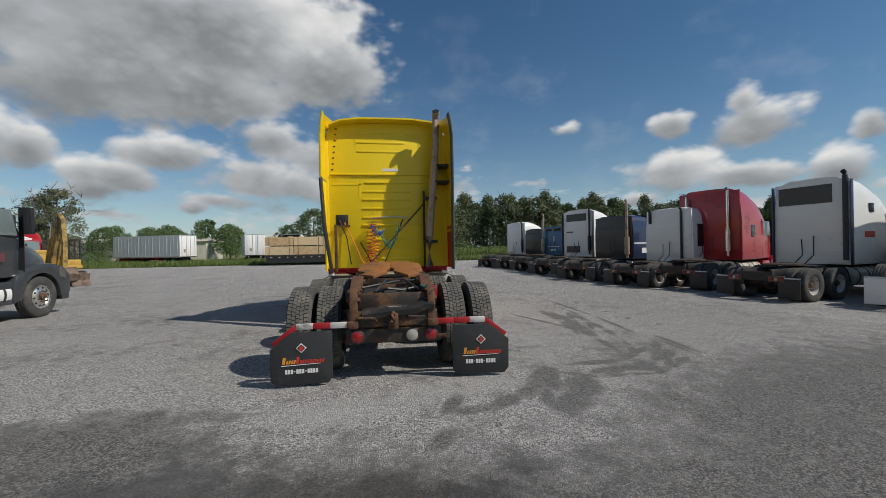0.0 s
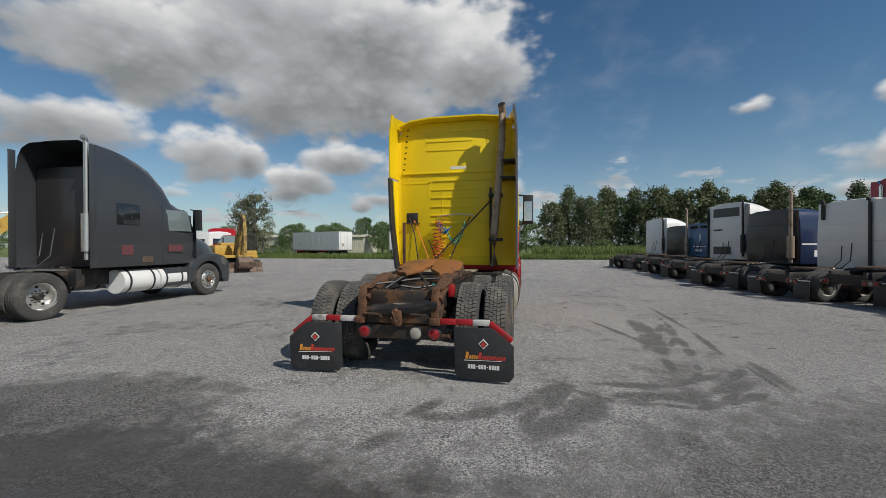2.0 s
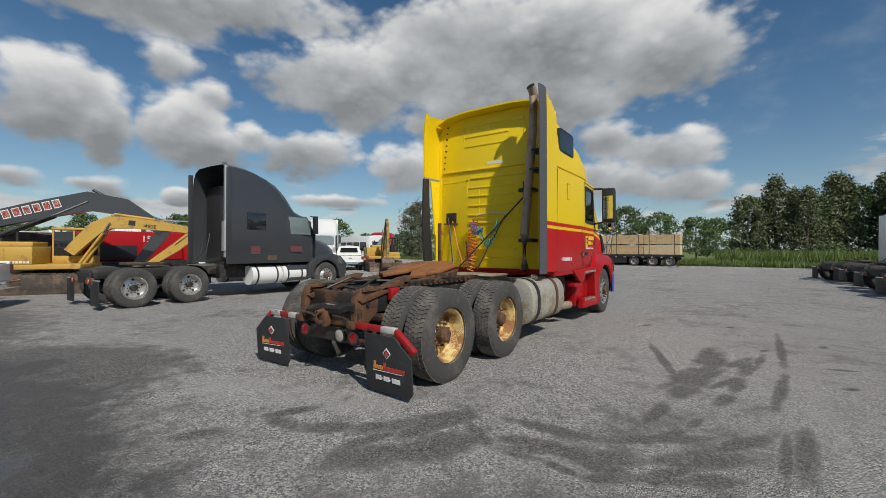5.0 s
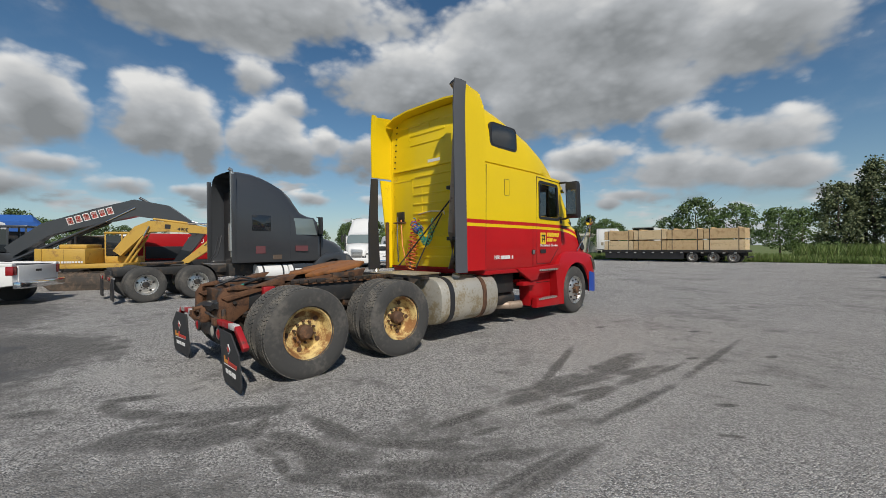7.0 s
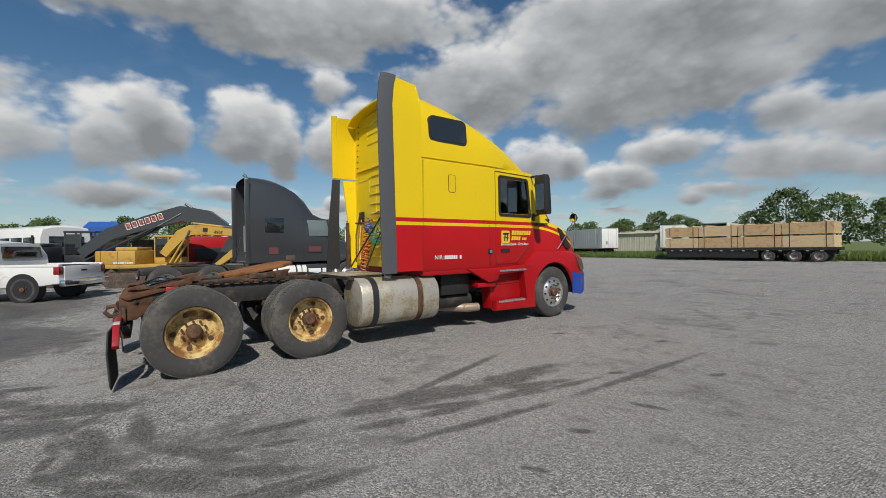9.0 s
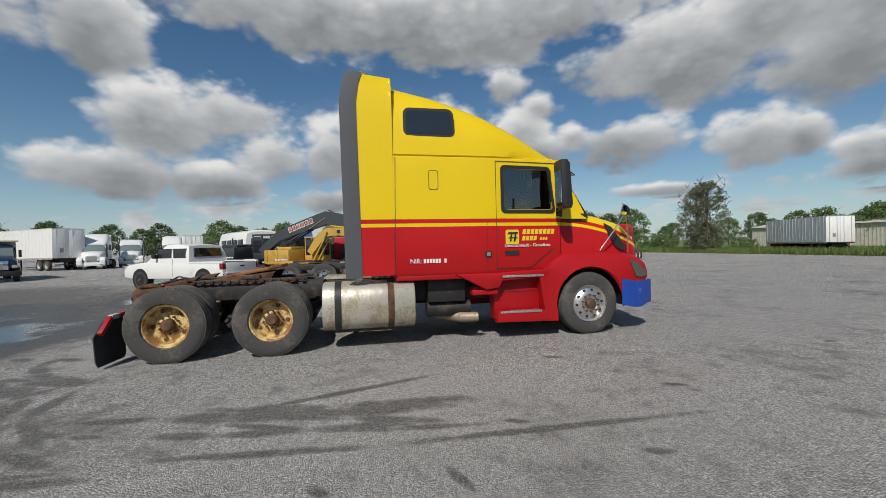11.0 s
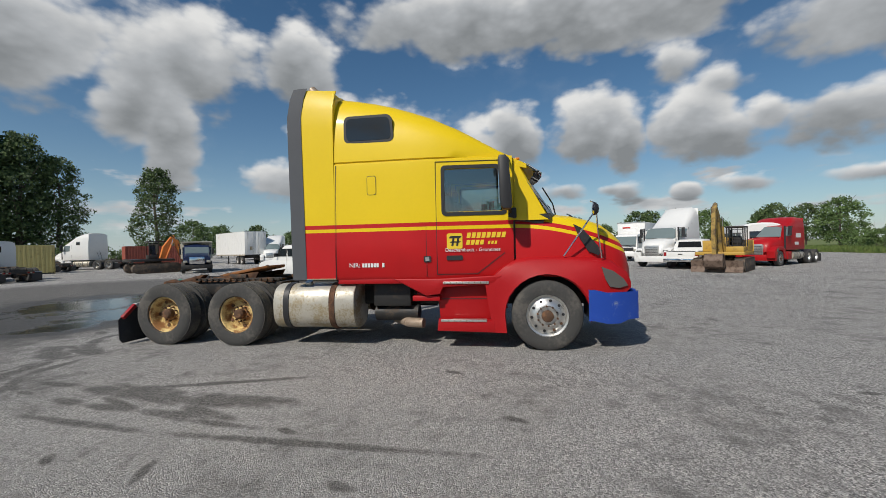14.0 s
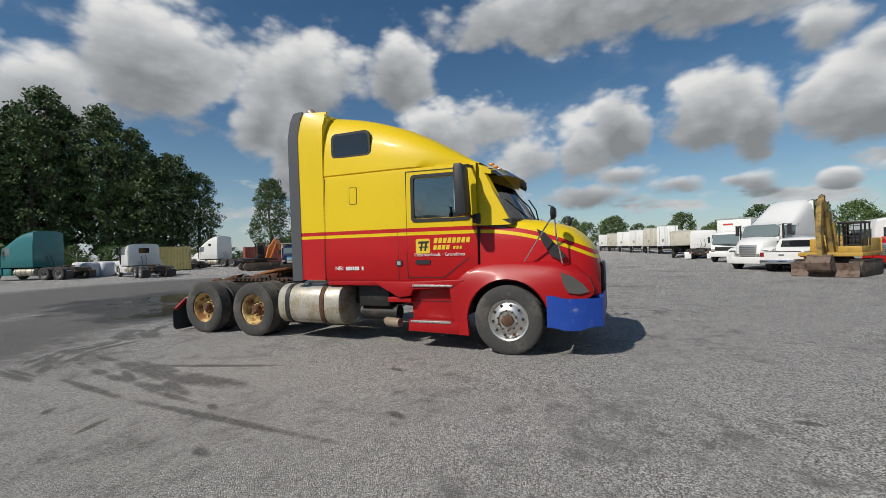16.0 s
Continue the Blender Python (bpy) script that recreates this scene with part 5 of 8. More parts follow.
part("floor_edge", box(-1.19, 1.19, 2.44, 3.5, 0.985, 1.075, 0.02), RED_PAINT, hero)

# chassis
for side in (1, -1):
    part("frame_rail", box(min(side * 0.39, side * 0.47), max(side * 0.39, side * 0.47), -1.30, 6.4, 0.74, 0.99, 0.006), BLACK, hero, "black chassis frame rail")
    part("rail_strip", box(min(side * 0.37, side * 0.50), max(side * 0.37, side * 0.50), -1.28, 0.95, 0.985, 1.005), RUST, hero)
    part("sliding_rail", box(min(side * 0.34, side * 0.50), max(side * 0.34, side * 0.50), -0.62, 1.10, 1.01, 1.055, 0.004), GREASE, hero)
    for k in range(14):
        part("rail_tooth", box(min(side * 0.50, side * 0.525), max(side * 0.50, side * 0.525), -0.55 + 0.12 * k, -0.50 + 0.12 * k, 1.005, 1.045), GREASE, hero)
    # ramps behind the coupling plate
    part("pickup_ramp", prism([(-1.34, 0.90), (-1.28, 0.86), (-0.55, 1.03), (-0.45, 1.12), (-0.62, 1.10)], 0, side * 0.36, side * 0.50, 0.006), RUST, hero, "rusty pickup ramp")
    for y in (-0.65, 0.68):
        part("air_spring", lathe([(0.0, 0.0), (0.13, 0.0), (0.155, 0.05), (0.155, 0.14), (0.12, 0.20), (0.0, 0.20)], 20, axis=2, center=(side * 0.60, y + 0.30, 0.58)), PLASTIC, hero)
        part("leaf_spring", tube([(side * 0.43, y - 0.45, 0.70), (side * 0.43, y, 0.60), (side * 0.43, y + 0.45, 0.66)], 0.05, 8), GREASE, hero)
        part("brake_drum", rod((side * 0.52, y, 0.50), (side * 0.92, y, 0.50), 0.21, seg=24), GREASE, hero)
        part("brake_chamber", rod((side * 0.58, y - 0.35, 0.55), (side * 0.58, y - 0.12, 0.55), 0.085, seg=14), BLACK, hero)
for y in (-0.65, 0.68):
    part("axle", rod((-1.0, y, 0.50), (1.0, y, 0.50), 0.075), GREASE, hero)
    part("differential", lathe([(0.0, -0.2), (0.12, -0.17), (0.22, -0.06), (0.22, 0.06), (0.12, 0.17), (0.0, 0.2)], 20, center=(0, y, 0.50)), GREASE, hero)
part("drive_shaft", rod((0, 0.68, 0.52), (0, 3.4, 0.72), 0.05), BLACK, hero)
part("front_axle", box(-0.95, 0.95, 5.54, 5.66, 0.42, 0.52, 0.02), BLACK, hero)
for y in (-1.20, -0.05, 1.25, 2.2):
    part("crossmember", box(-0.40, 0.40, y - 0.05, y + 0.05, 0.76, 0.96, 0.006), GREASE, hero)
# end plate, hitch and tail lamps
part("end_plate", box(-0.50, 0.50, -1.34, -1.29, 0.60, 0.78, 0.015), GREASE, hero, "greasy rear crossmember")
part("tray", loft([[(x, y, z + 0.035 * math.sin(3.2 * (x + 0.2)) + (0.05 if x > 0.3 else 0.0)) for y, z in ((-1.38, 0.70), (-1.39, 0.76), (-1.30, 0.81), (-1.12, 0.83), (-1.10, 0.79), (-1.28, 0.76), (-1.34, 0.70))] for x in (-0.34, -0.2, -0.05, 0.1, 0.25, 0.38, 0.46)], closed=True), BLACK, hero, "bent black tray over the crossmember", smooth=50)
for side in (1, -1):
    part("rail_end", prism([(-1.36, 0.62), (-1.36, 0.90), (-1.30, 1.00), (-1.12, 1.04), (-1.02, 1.0), (-1.04, 0.74), (-1.2, 0.62)], 0, side * 0.39, side * 0.475, 0.008), RUST, hero, "rusty gusset on the rail end")
    part("gusset_bolt", rod((side * 0.475, -1.2, 0.84), (side * 0.50, -1.2, 0.84), 0.022, seg=6), GREASE, hero)
    part("corner_lug", box(min(side * 0.38, side * 0.50), max(side * 0.38, side * 0.50), -1.42, -1.34, 0.60, 0.68, 0.015), RUST, hero)
    part("shock_absorber", rod((side * 0.36, -0.98, 0.46), (side * 0.34, -0.86, 0.92), 0.035), GREASE, hero)
part("valve_block", box(-0.30, -0.14, -1.05, -0.92, 0.84, 0.95, 0.015), RUST, hero, "rusty air valve")
part("valve_block", lathe([(0.0, -0.08), (0.06, -0.07), (0.07, 0.0), (0.05, 0.07), (0.0, 0.08)], 14, center=(0.06, -0.98, 0.88)), DULL_ALU, hero, "dull aluminium relay valve")
part("valve_pipe", tube([(-0.2, -1.0, 0.95), (-0.05, -1.06, 1.0), (0.12, -0.98, 0.97), (0.3, -0.86, 0.99)], 0.016, 6), PLASTIC, hero)
part("valve_pipe", tube([(-0.34, -1.2, 0.86), (-0.1, -1.16, 0.9), (0.15, -1.22, 0.88), (0.36, -1.1, 0.96)], 0.014, 6), PLASTIC, hero)
part("valve_pipe", tube([(0.1, -0.9, 0.9), (0.2, -0.7, 0.96), (0.34, -0.55, 0.9)], 0.013, 6), RUST, hero)
part("air_pipe", tube([(0.34, -1.05, 1.03), (0.41, -1.15, 1.0), (0.46, -1.28, 0.92)], 0.012, 6), HOSE_GREEN, hero)
part("air_reservoir", rod((-0.36, -0.42, 0.84), (0.36, -0.42, 0.84), 0.11, seg=18), BLACK, hero)
part("worn_label", box(-0.06, 0.16, -1.33, -1.29, 0.815, 0.825), DULL_ALU, hero)
part("hitch_block", box(-0.055, 0.055, -1.43, -1.33, 0.58, 0.76, 0.02), RUST, hero, "rusty pintle hitch")
part("hitch_hook", tube([(0, -1.40, 0.76), (0, -1.49, 0.75), (0, -1.52, 0.69), (0, -1.47, 0.63), (0, -1.41, 0.64)], 0.026, 8), RUST, hero)
for x in (-0.28, 0.27):
    part("grab_loop", tube([(x - 0.11, -1.35, 0.70), (x - 0.10, -1.41, 0.72), (x + 0.08, -1.41, 0.71), (x + 0.10, -1.35, 0.66)], 0.014, 8), GREASE, hero)
part("lamp_bar", box(-0.52, 0.54, -1.33, -1.25, 0.42, 0.58, 0.012), GREASE, hero, "rusty tail lamp bar")
for x, mt, lb in ((-0.40, LAMP_RED, "round red tail lamp"), (0.21, LAMP_CLEAR, "round clear reversing lamp"), (0.42, LAMP_RED, "round red tail lamp")):
    part("lamp_bezel", lathe([(0.0, 0.0), (0.082, 0.0), (0.085, 0.02), (0.066, 0.03)], 24, center=(0, 0, 0)), PLASTIC, hero, m=Matrix.Translation((x, -1.33, 0.50)) @ pose(0, 0, 0, 0, 0, -90))
    part("tail_lamp", lathe([(0.0, 0.038), (0.04, 0.035), (0.068, 0.022), (0.068, 0.0)], 24), mt, hero, lb, m=Matrix.Translation((x, -1.335, 0.50)) @ pose(0, 0, 0, 0, 0, -90))
part("bar_bracket", box(0.50, 0.60, -1.34, -1.26, 0.44, 0.50, 0.01), RUST, hero)
part("red_tag", box(0.49, 0.56, -0.90, -0.76, 0.86, 1.0, 0.01), TAPE_RED, hero, "red glad-hand cap")

# coupling plate: rusty, tilted, split by a jaw slot
RUST_PLATE = material("orange_rusted_plate", (0.27, 0.105, 0.030), 0.62, spots=(0.10, 0.055, 0.030), amount=0.35, scale=1.8, bump=0.002)
plate = Matrix.Translation((0, 0.22, 1.15)) @ pose(0, 0, 0, 10, 0, 0)
for side in (1, -1):
    bm = prism([(0.0, 0.50), (side * 0.30, 0.48), (side * 0.46, 0.30), (side * 0.47, -0.10), (side * 0.36, -0.22), (side * 0.42, -0.34), (side * 0.24, -0.44), (side * 0.045, -0.14), (side * 0.05, 0.02), (0.0, 0.06)], 2, -0.02, 0.03, 0.01)
    bmesh.ops.transform(bm, matrix=plate, verts=bm.verts)
    part("coupling_plate", bm, RUST_PLATE, hero, "rusty fifth wheel coupling plate", smooth=30)
    part("coupling_skirt", prism([(-0.30, 1.00), (0.55, 1.04), (0.62, 1.16), (-0.30, 1.06)], 0, side * 0.40, side * 0.455, 0.006), RUST, hero)
    part("pivot_bracket", box(min(side * 0.34, side * 0.50), max(side * 0.34, side * 0.50), 0.06, 0.40, 1.03, 1.12, 0.01), GREASE, hero)
part("deck_plate", box(-0.48, 0.48, 1.35, 2.15, 1.0, 1.025, 0.004), DULL_ALU, hero, "checkered deck plate")
part("deck_rail", box(-1.0, 1.0, 1.30, 1.38, 0.98, 1.02), BLACK, hero)
for k, (a, b) in enumerate((((-0.35, -1.1, 1.02), (0.3, -0.5, 1.05)), ((0.30, -1.15, 1.0), (-0.1, -0.4, 1.03)), ((-0.2, -1.2, 0.98), (-0.05, -0.7, 1.04)))):
    mid = ((a[0] + b[0]) / 2 + 0.06, (a[1] + b[1]) / 2, 1.06 + 0.02 * k)
    part("loose_line", tube([a, mid, b], 0.014, 6), PLASTIC, hero)

# mudflaps on striped hangers
for side in (1, -1):
    for k in range(3):
        x0, x1 = 0.50 + 0.18 * k, 0.50 + 0.18 * (k + 1)
        mt = (TAPE_WHITE, TAPE_RED, TAPE_WHITE)[k] if side < 0 else (TAPE_RED, TAPE_RED, TAPE_WHITE)[k]
        part("hanger_tape", box(min(side * x0, side * x1), max(side * x0, side * x1), -1.392, -1.33, 0.615, 0.675, 0.006), mt, hero, "red and white striped flap hanger")
    bm = box(0, 0.30, -0.03, 0.03, -0.03, 0.03, 0.006)
    ob = part("hanger_end", bm, TAPE_RED, hero, m=Matrix.Translation((side * 1.04, -1.36, 0.645)) @ Matrix.Rotation(radians(38 if side > 0 else 142), 4, "Y"))
    flap = prism([(side * 0.66, 0.60), (side * 1.08, 0.60), (side * 1.30, 0.42), (side * 1.30, 0.09), (side * 1.25, 0.03), (side * 0.71, 0.03), (side * 0.66, 0.09)], 1, -0.008, 0.008, 0.003)
    sag = Matrix.Translation((0, -1.375, 0.60)) @ pose(0, 0, 0, 4, 0, -3 * side) @ Matrix.Translation((0, 0, -0.60))
    bmesh.ops.transform(flap, matrix=sag, verts=flap.verts)
    fl = part("mudflap", flap, FLAP, hero, "black rubber mudflap with printed marks", smooth=30)

    def mark(name, pts, mat, lift=0.010):
        bm = prism([(side * 0.98 + x, z) for x, z in pts], 1, -lift - 0.003, -0.006)
        bmesh.ops.transform(bm, matrix=sag, verts=bm.verts)
        part(name, bm, mat, fl, smooth=0)

    mark("emblem", [(0, 0.485), (0.055, 0.43), (0, 0.375), (-0.055, 0.43)], INK_WHITE)
    mark("emblem", [(0, 0.470), (0.042, 0.43), (0, 0.390), (-0.042, 0.43)], INK_BLACK, 0.012)
    mark("emblem", [(0, 0.458), (0.02, 0.44), (0.025, 0.41), (0, 0.402), (-0.025, 0.41), (-0.02, 0.44)], INK_RED, 0.014)
    rnd = random.Random(3)
    x = -0.20
    for k in range(16):
        w = 0.018 if k not in (0, 5) else 0.03
        zt = 0.30 if k not in (0, 5) else 0.335
        mark("name_mark", [(x, 0.262), (x + w, 0.262), (x + w + 0.012, zt), (x + 0.012, zt)], INK_RED if k > 4 else INK_ORANGE)
        x += w + 0.0075
    mark("name_line", [(-0.21, 0.240), (0.20, 0.252), (0.20, 0.256), (-0.21, 0.246)], INK_WHITE)
    x = -0.17
    for k in range(12):
        if k not in (3, 7):
            mark("number_bar", [(x, 0.155), (x + 0.022, 0.155), (x + 0.022, 0.20), (x, 0.20)], INK_WHITE)
        else:
            mark("number_bar", [(x + 0.002, 0.174), (x + 0.018, 0.174), (x + 0.018, 0.181), (x + 0.002, 0.181)], INK_WHITE)
        x += 0.0285

# wheels
for y in (-0.65, 0.68):
    for side in (1, -1):
        flip = Matrix() if side > 0 else Matrix.Rotation(math.pi, 4, "Z")
        outer = shared("tyre", TYRE_HERO, hero, Matrix.Translation((side * 1.075, y, 0.505)) @ Matrix.Rotation(0.3 * y, 4, "X"), "worn dual tyre on a yellow rusty rim")
        shared("tyre", TYRE_HERO, hero, Matrix.Translation((side * 0.745, y, 0.505)) @ Matrix.Rotation(0.9, 4, "X"), "worn inner dual tyre")
        shared("rim", RIM_GOLD, outer, Matrix.Translation((side * 0.125, 0, 0)) @ flip @ Matrix.Rotation(y, 4, "X"), "yellow painted rusty steel rim")
for side in (1, -1):
    flip = Matrix() if side > 0 else Matrix.Rotation(math.pi, 4, "Z")
    ft = shared("tyre", TYRE_PLAIN, hero, Matrix.Translation((side * 1.05, 5.605, 0.505)), "worn front tyre")
    shared("rim", RIM_FRONT, ft, Matrix.Translation((side * 0.135, 0, 0)) @ flip, "polished aluminium front rim")

# coiled lines between rear wall and deck
def coil(a, b, r, turns, mat, name, label, sag=0.0):
    a, b = Vector(a), Vector(b)
    pts = []
    d = (b - a).normalized()
    s = d.cross(Vector((0, 1, 0.2))).normalized()
    u = s.cross(d)
    n = turns * 9
    for k in range(n + 1):
        f = k / n
        ang = 2 * math.pi * turns * f
        c = a.lerp(b, f) + Vector((0, 0, -sag * math.sin(math.pi * f)))
        pts.append(c + r * (math.cos(ang) * s + math.sin(ang) * u))
    part(name, tube(pts, 0.009, 5), mat, hero, label)


coil((-0.30, 2.26, 1.98), (-0.38, 2.18, 1.12), 0.075, 12, HOSE_RED, "coiled_air_line", "red coiled air line")
coil((-0.18, 2.22, 1.85), (0.22, 2.24, 1.92), 0.060, 12, HOSE_GREEN, "coiled_cable", "green coiled electric cable", 0.34)
coil((-0.24, 2.20, 1.62), (-0.30, 2.15, 1.05), 0.07, 9, HOSE_ORANGE, "coiled_cable", "orange coiled cable")
coil((-0.34, 2.22, 1.95), (-0.10, 2.22, 1.80), 0.065, 7, HOSE_BLUE, "coiled_air_line", "blue coiled air line", 0.1)
part("hose_rack", tube([(-0.34, 2.36, 2.08), (0.02, 2.34, 2.12), (0.34, 2.36, 2.10), (0.42, 2.30, 2.04)], 0.012, 6), ALU, hero)
for k, (a, b, c) in enumerate((((-0.95, 2.36, 2.06), (-0.80, 2.22, 1.70), (-0.72, 2.18, 1.18)), ((-0.85, 2.36, 2.0), (-0.62, 2.2, 1.5), (-0.45, 2.16, 1.10)), ((-0.55, 2.38, 1.6), (-0.40, 2.2, 1.35), (-0.28, 2.1, 1.06)), ((0.3, 2.36, 2.06), (0.05, 2.2, 1.5), (-0.12, 2.1, 1.08)))):
    part("hanging_line", tube([a, b, c], 0.012, 6), (PLASTIC, HOSE_ORANGE, PLASTIC, PLASTIC)[k], hero)
part("bracket_post", box(-1.02, -0.97, 2.10, 2.16, 1.05, 1.95, 0.004), RUST, hero)

# ---- other tractor units: origin at the middle of the rear axles, heading +y ----
FADED_RED = material("faded_red_mark", (0.125, 0.042, 0.047), 0.7)
LAMP_BOX = material("rusty_lamp_box", (0.10, 0.07, 0.05), 0.7, spots=(0.2, 0.19, 0.18), amount=0.3, scale=6)


def semi(name, label, paint, roof, m, group="parked tractor units", wall=None, width=1.22, rear=1.55, door=3.35, nose=6.05, wb=5.3, stacks=(), window=None, cavity=False, rim=None, flaps=PLASTIC, tank=None, edge=None, hood_top=1.95, visor=False, bumper=None, marks=(), lower=None, slim=False, tanks=((1.55, 2.45), (2.5, 3.35))):
    root = thing(name, label, "truck", group)
    wall = wall or paint
    rim = rim or RIM_STEEL
    lower = lower or paint
    front = nose - 1.55          # foot of the windscreen
    ztop = max(z for _, z in roof)

    def row(y, foot=1.05):
        w = width - max(0.0, (y - door) / (front - door)) * 0.10
        zt = interp(roof, y)
        k = max(0.0, (y - door) / (front - door))
        half = [(w - 0.03, y, foot), (w, y, foot + 0.06), (w + 0.006, y, 1.8), (w, y, 2.5)]
        for f, inset in ((0.3, 0.02), (0.6, 0.06), (0.8, 0.12), (0.93, 0.24), (1.0, 0.48)):
            half.append((w - inset - 0.12 * k * k, y, 2.5 + (zt - 2.5) * f))
        half.append((0.0, y, zt + 0.02))
        return mirror_rows(half)

    ys = [rear + (front - rear) * k / 9 for k in range(10)]
    part("cab_and_sleeper", loft([row(y) for y in ys], caps=(not cavity, True)), paint, root, smooth=40)
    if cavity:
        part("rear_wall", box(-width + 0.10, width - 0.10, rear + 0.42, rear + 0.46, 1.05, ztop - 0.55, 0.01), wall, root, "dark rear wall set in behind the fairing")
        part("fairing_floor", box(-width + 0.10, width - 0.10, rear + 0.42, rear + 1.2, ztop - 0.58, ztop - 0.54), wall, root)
    else:
        part("rear_wall", box(-width + 0.06, width - 0.06, rear - 0.03, rear + 0.02, 1.08, ztop - 0.10, 0.012), wall, root, "flat sleeper rear wall")
        for z in (1.5, 2.1, 2.7):
            if z < ztop - 0.3:
                part("wall_rib", box(-width + 0.15, width - 0.15, rear - 0.045, rear - 0.02, z - 0.02, z + 0.02), wall, root)
    part("rail_deck", box(-0.42, 0.42, rear - 0.5, rear, 0.99, 1.02), ALU, root)
    for side in (1, -1):
        lo = min(side * 0.39, side * 0.47)
        part("frame_rail", box(lo, lo + 0.08, -1.35, nose - 0.4, 0.74, 0.98, 0.004), BLACK, root, "black chassis rail")
        if edge:
            part("fairing_edge", box(min(side * (width - 0.02), side * (width + 0.012)), max(side * (width - 0.02), side * (width + 0.012)), rear - 0.12, rear + 0.03, 1.05, ztop - 0.15, 0.006), edge, root, "dark fairing edge strip")
        if window:
            y0, y1, z0, z1 = window
            part("sleeper_window", box(min(side * (width - 0.03), side * (width + 0.018)), max(side * (width - 0.03), side * (width + 0.018)), y0, y1, z0, z1, 0.015), GLASS, root, "dark sleeper window")
        w1 = width - 0.02
        part("door_window", prism([(door + 0.25, 2.02), (front - 0.05, 2.02), (front - 0.22, 2.62), (door + 0.28, 2.62)], 0, side * (w1 - 0.13), side * (w1 - 0.005), 0.01), SKY_GLASS, root, "cab door window")
        for y in (door, front - 0.02):
            part("door_seam", box(min(side * (w1 - 0.10), side * (w1 + 0.012)), max(side * (w1 - 0.10), side * (w1 + 0.012)), y + 0.12, y + 0.128, 1.15, 2.7), PLASTIC, root)
        part("mirror", prism([(front - 0.06, 2.05), (front + 0.04, 2.05), (front + 0.02, 2.68), (front - 0.09, 2.68)], 0, side * (width + 0.10), side * (width + 0.28), 0.015), PLASTIC, root, "tall black mirror")
        part("mirror_arm", tube([(side * (w1 - 0.08), front - 0.02, 2.70), (side * (width + 0.2), front - 0.03, 2.64)], 0.018, 6), PLASTIC, root)
        # fender and wheel housing
        arch = [(wb + 0.60 * math.cos(radians(a)), 0.50 + 0.60 * math.sin(radians(a))) for a in range(0, 181, 20)]
        top = [(wb - 0.86, 0.42), (wb - 0.84, 0.9), (wb - 0.55, 1.22), (wb - 0.2, 1.33), (wb + 0.3, 1.34), (wb + 0.7, 1.24), (wb + 0.95, 1.0), (wb + 0.95, 0.55)]
        part("fender", prism(list(reversed(arch)) + [(wb + 0.62, 0.46)] + list(reversed(top)), 0, side * 0.72, side * 1.19, 0.03), lower, root, "moulded front fender", smooth=40)
        part("headlight", prism([(nose - 0.34, 0.98), (nose - 0.12, 0.92), (nose - 0.14, 1.14), (nose - 0.34, 1.24)], 0, side * 1.02, side * 1.205, 0.01), HAZED, root, "headlight")
        part("headlight", box(min(side * 0.72, side * 1.05), max(side * 0.72, side * 1.05), nose - 0.12, nose + 0.01, 0.92, 1.16, 0.03), HAZED, root, "headlight")
        for y0, y1 in (tanks if not slim else ((2.2, 3.4),)):
            tk = part("fuel_tank", rod((side * 0.90, y0, 0.66), (side * 0.90, y1, 0.66), 0.31, seg=24), tank or DULL_ALU, root, "cylindrical fuel tank")
            for y in (y0 + 0.18, y1 - 0.18):
                part("tank_strap", lathe([(0.315, -0.03), (0.325, -0.02), (0.325, 0.02), (0.315, 0.03)], 24), PLASTIC, tk, m=Matrix.Translation((side * 0.90, y, 0.66)) @ pose(0, 0, 0, 0, 0, 90))
        part("step", box(min(side * 0.95, side * 1.18), max(side * 0.95, side * 1.18), door + 0.25, front - 0.2, 0.42, 0.95, 0.02), lower, root)
        # tail: flaps, lamps, wheels
        part("mudflap", box(min(side * 0.66, side * 1.24), max(side * 0.66, side * 1.24), -1.42, -1.40, 0.10, 0.70, 0.004), flaps, root, "mudflap on its hanger")
        part("flap_hanger", rod((side * 0.42, -1.40, 0.72), (side * 1.24, -1.40, 0.72), 0.02, seg=8), ALU, root)
        for y in (-0.66, 0.66):
            flip = Matrix() if side > 0 else Matrix.Rotation(math.pi, 4, "Z")
            outer = shared("tyre", TYRE_PLAIN, root, Matrix.Translation((side * 1.075, y, 0.505)))
            shared("rim", rim, outer, Matrix.Translation((side * 0.125, 0, 0)) @ flip)
            shared("tyre", TYRE_PLAIN, root, Matrix.Translation((side * 0.745, y, 0.505)))
        ft = shared("tyre", TYRE_PLAIN, root, Matrix.Translation((side * 1.03, wb, 0.505)))
        shared("rim", RIM_FRONT, ft, Matrix.Translation((side * 0.13, 0, 0)) @ flip)
        part("fifth_wheel_half", prism([(0.0, 0.55), (side * 0.30, 0.50), (side * 0.45, 0.25), (side * 0.42, -0.25), (side * 0.28, -0.55), (side * 0.05, -0.1), (0.0, 0.0)], 2, 1.05, 1.12, 0.01), GREASE, root, "greasy fifth wheel coupling")
        part("quarter_fender", loft([[(side * 0.66, 0.66 + 0.56 * math.cos(radians(a)), 0.505 + 0.56 * math.sin(radians(a))), (side * 1.20, 0.66 + 0.56 * math.cos(radians(a)), 0.505 + 0.56 * math.sin(radians(a)))] for a in range(0, 75, 12)], caps=(False, False)), PLASTIC, root)
    for y in (-0.66, 0.66):
        part("axle", rod((-0.95, y, 0.5), (0.95, y, 0.5), 0.08), GREASE, root)
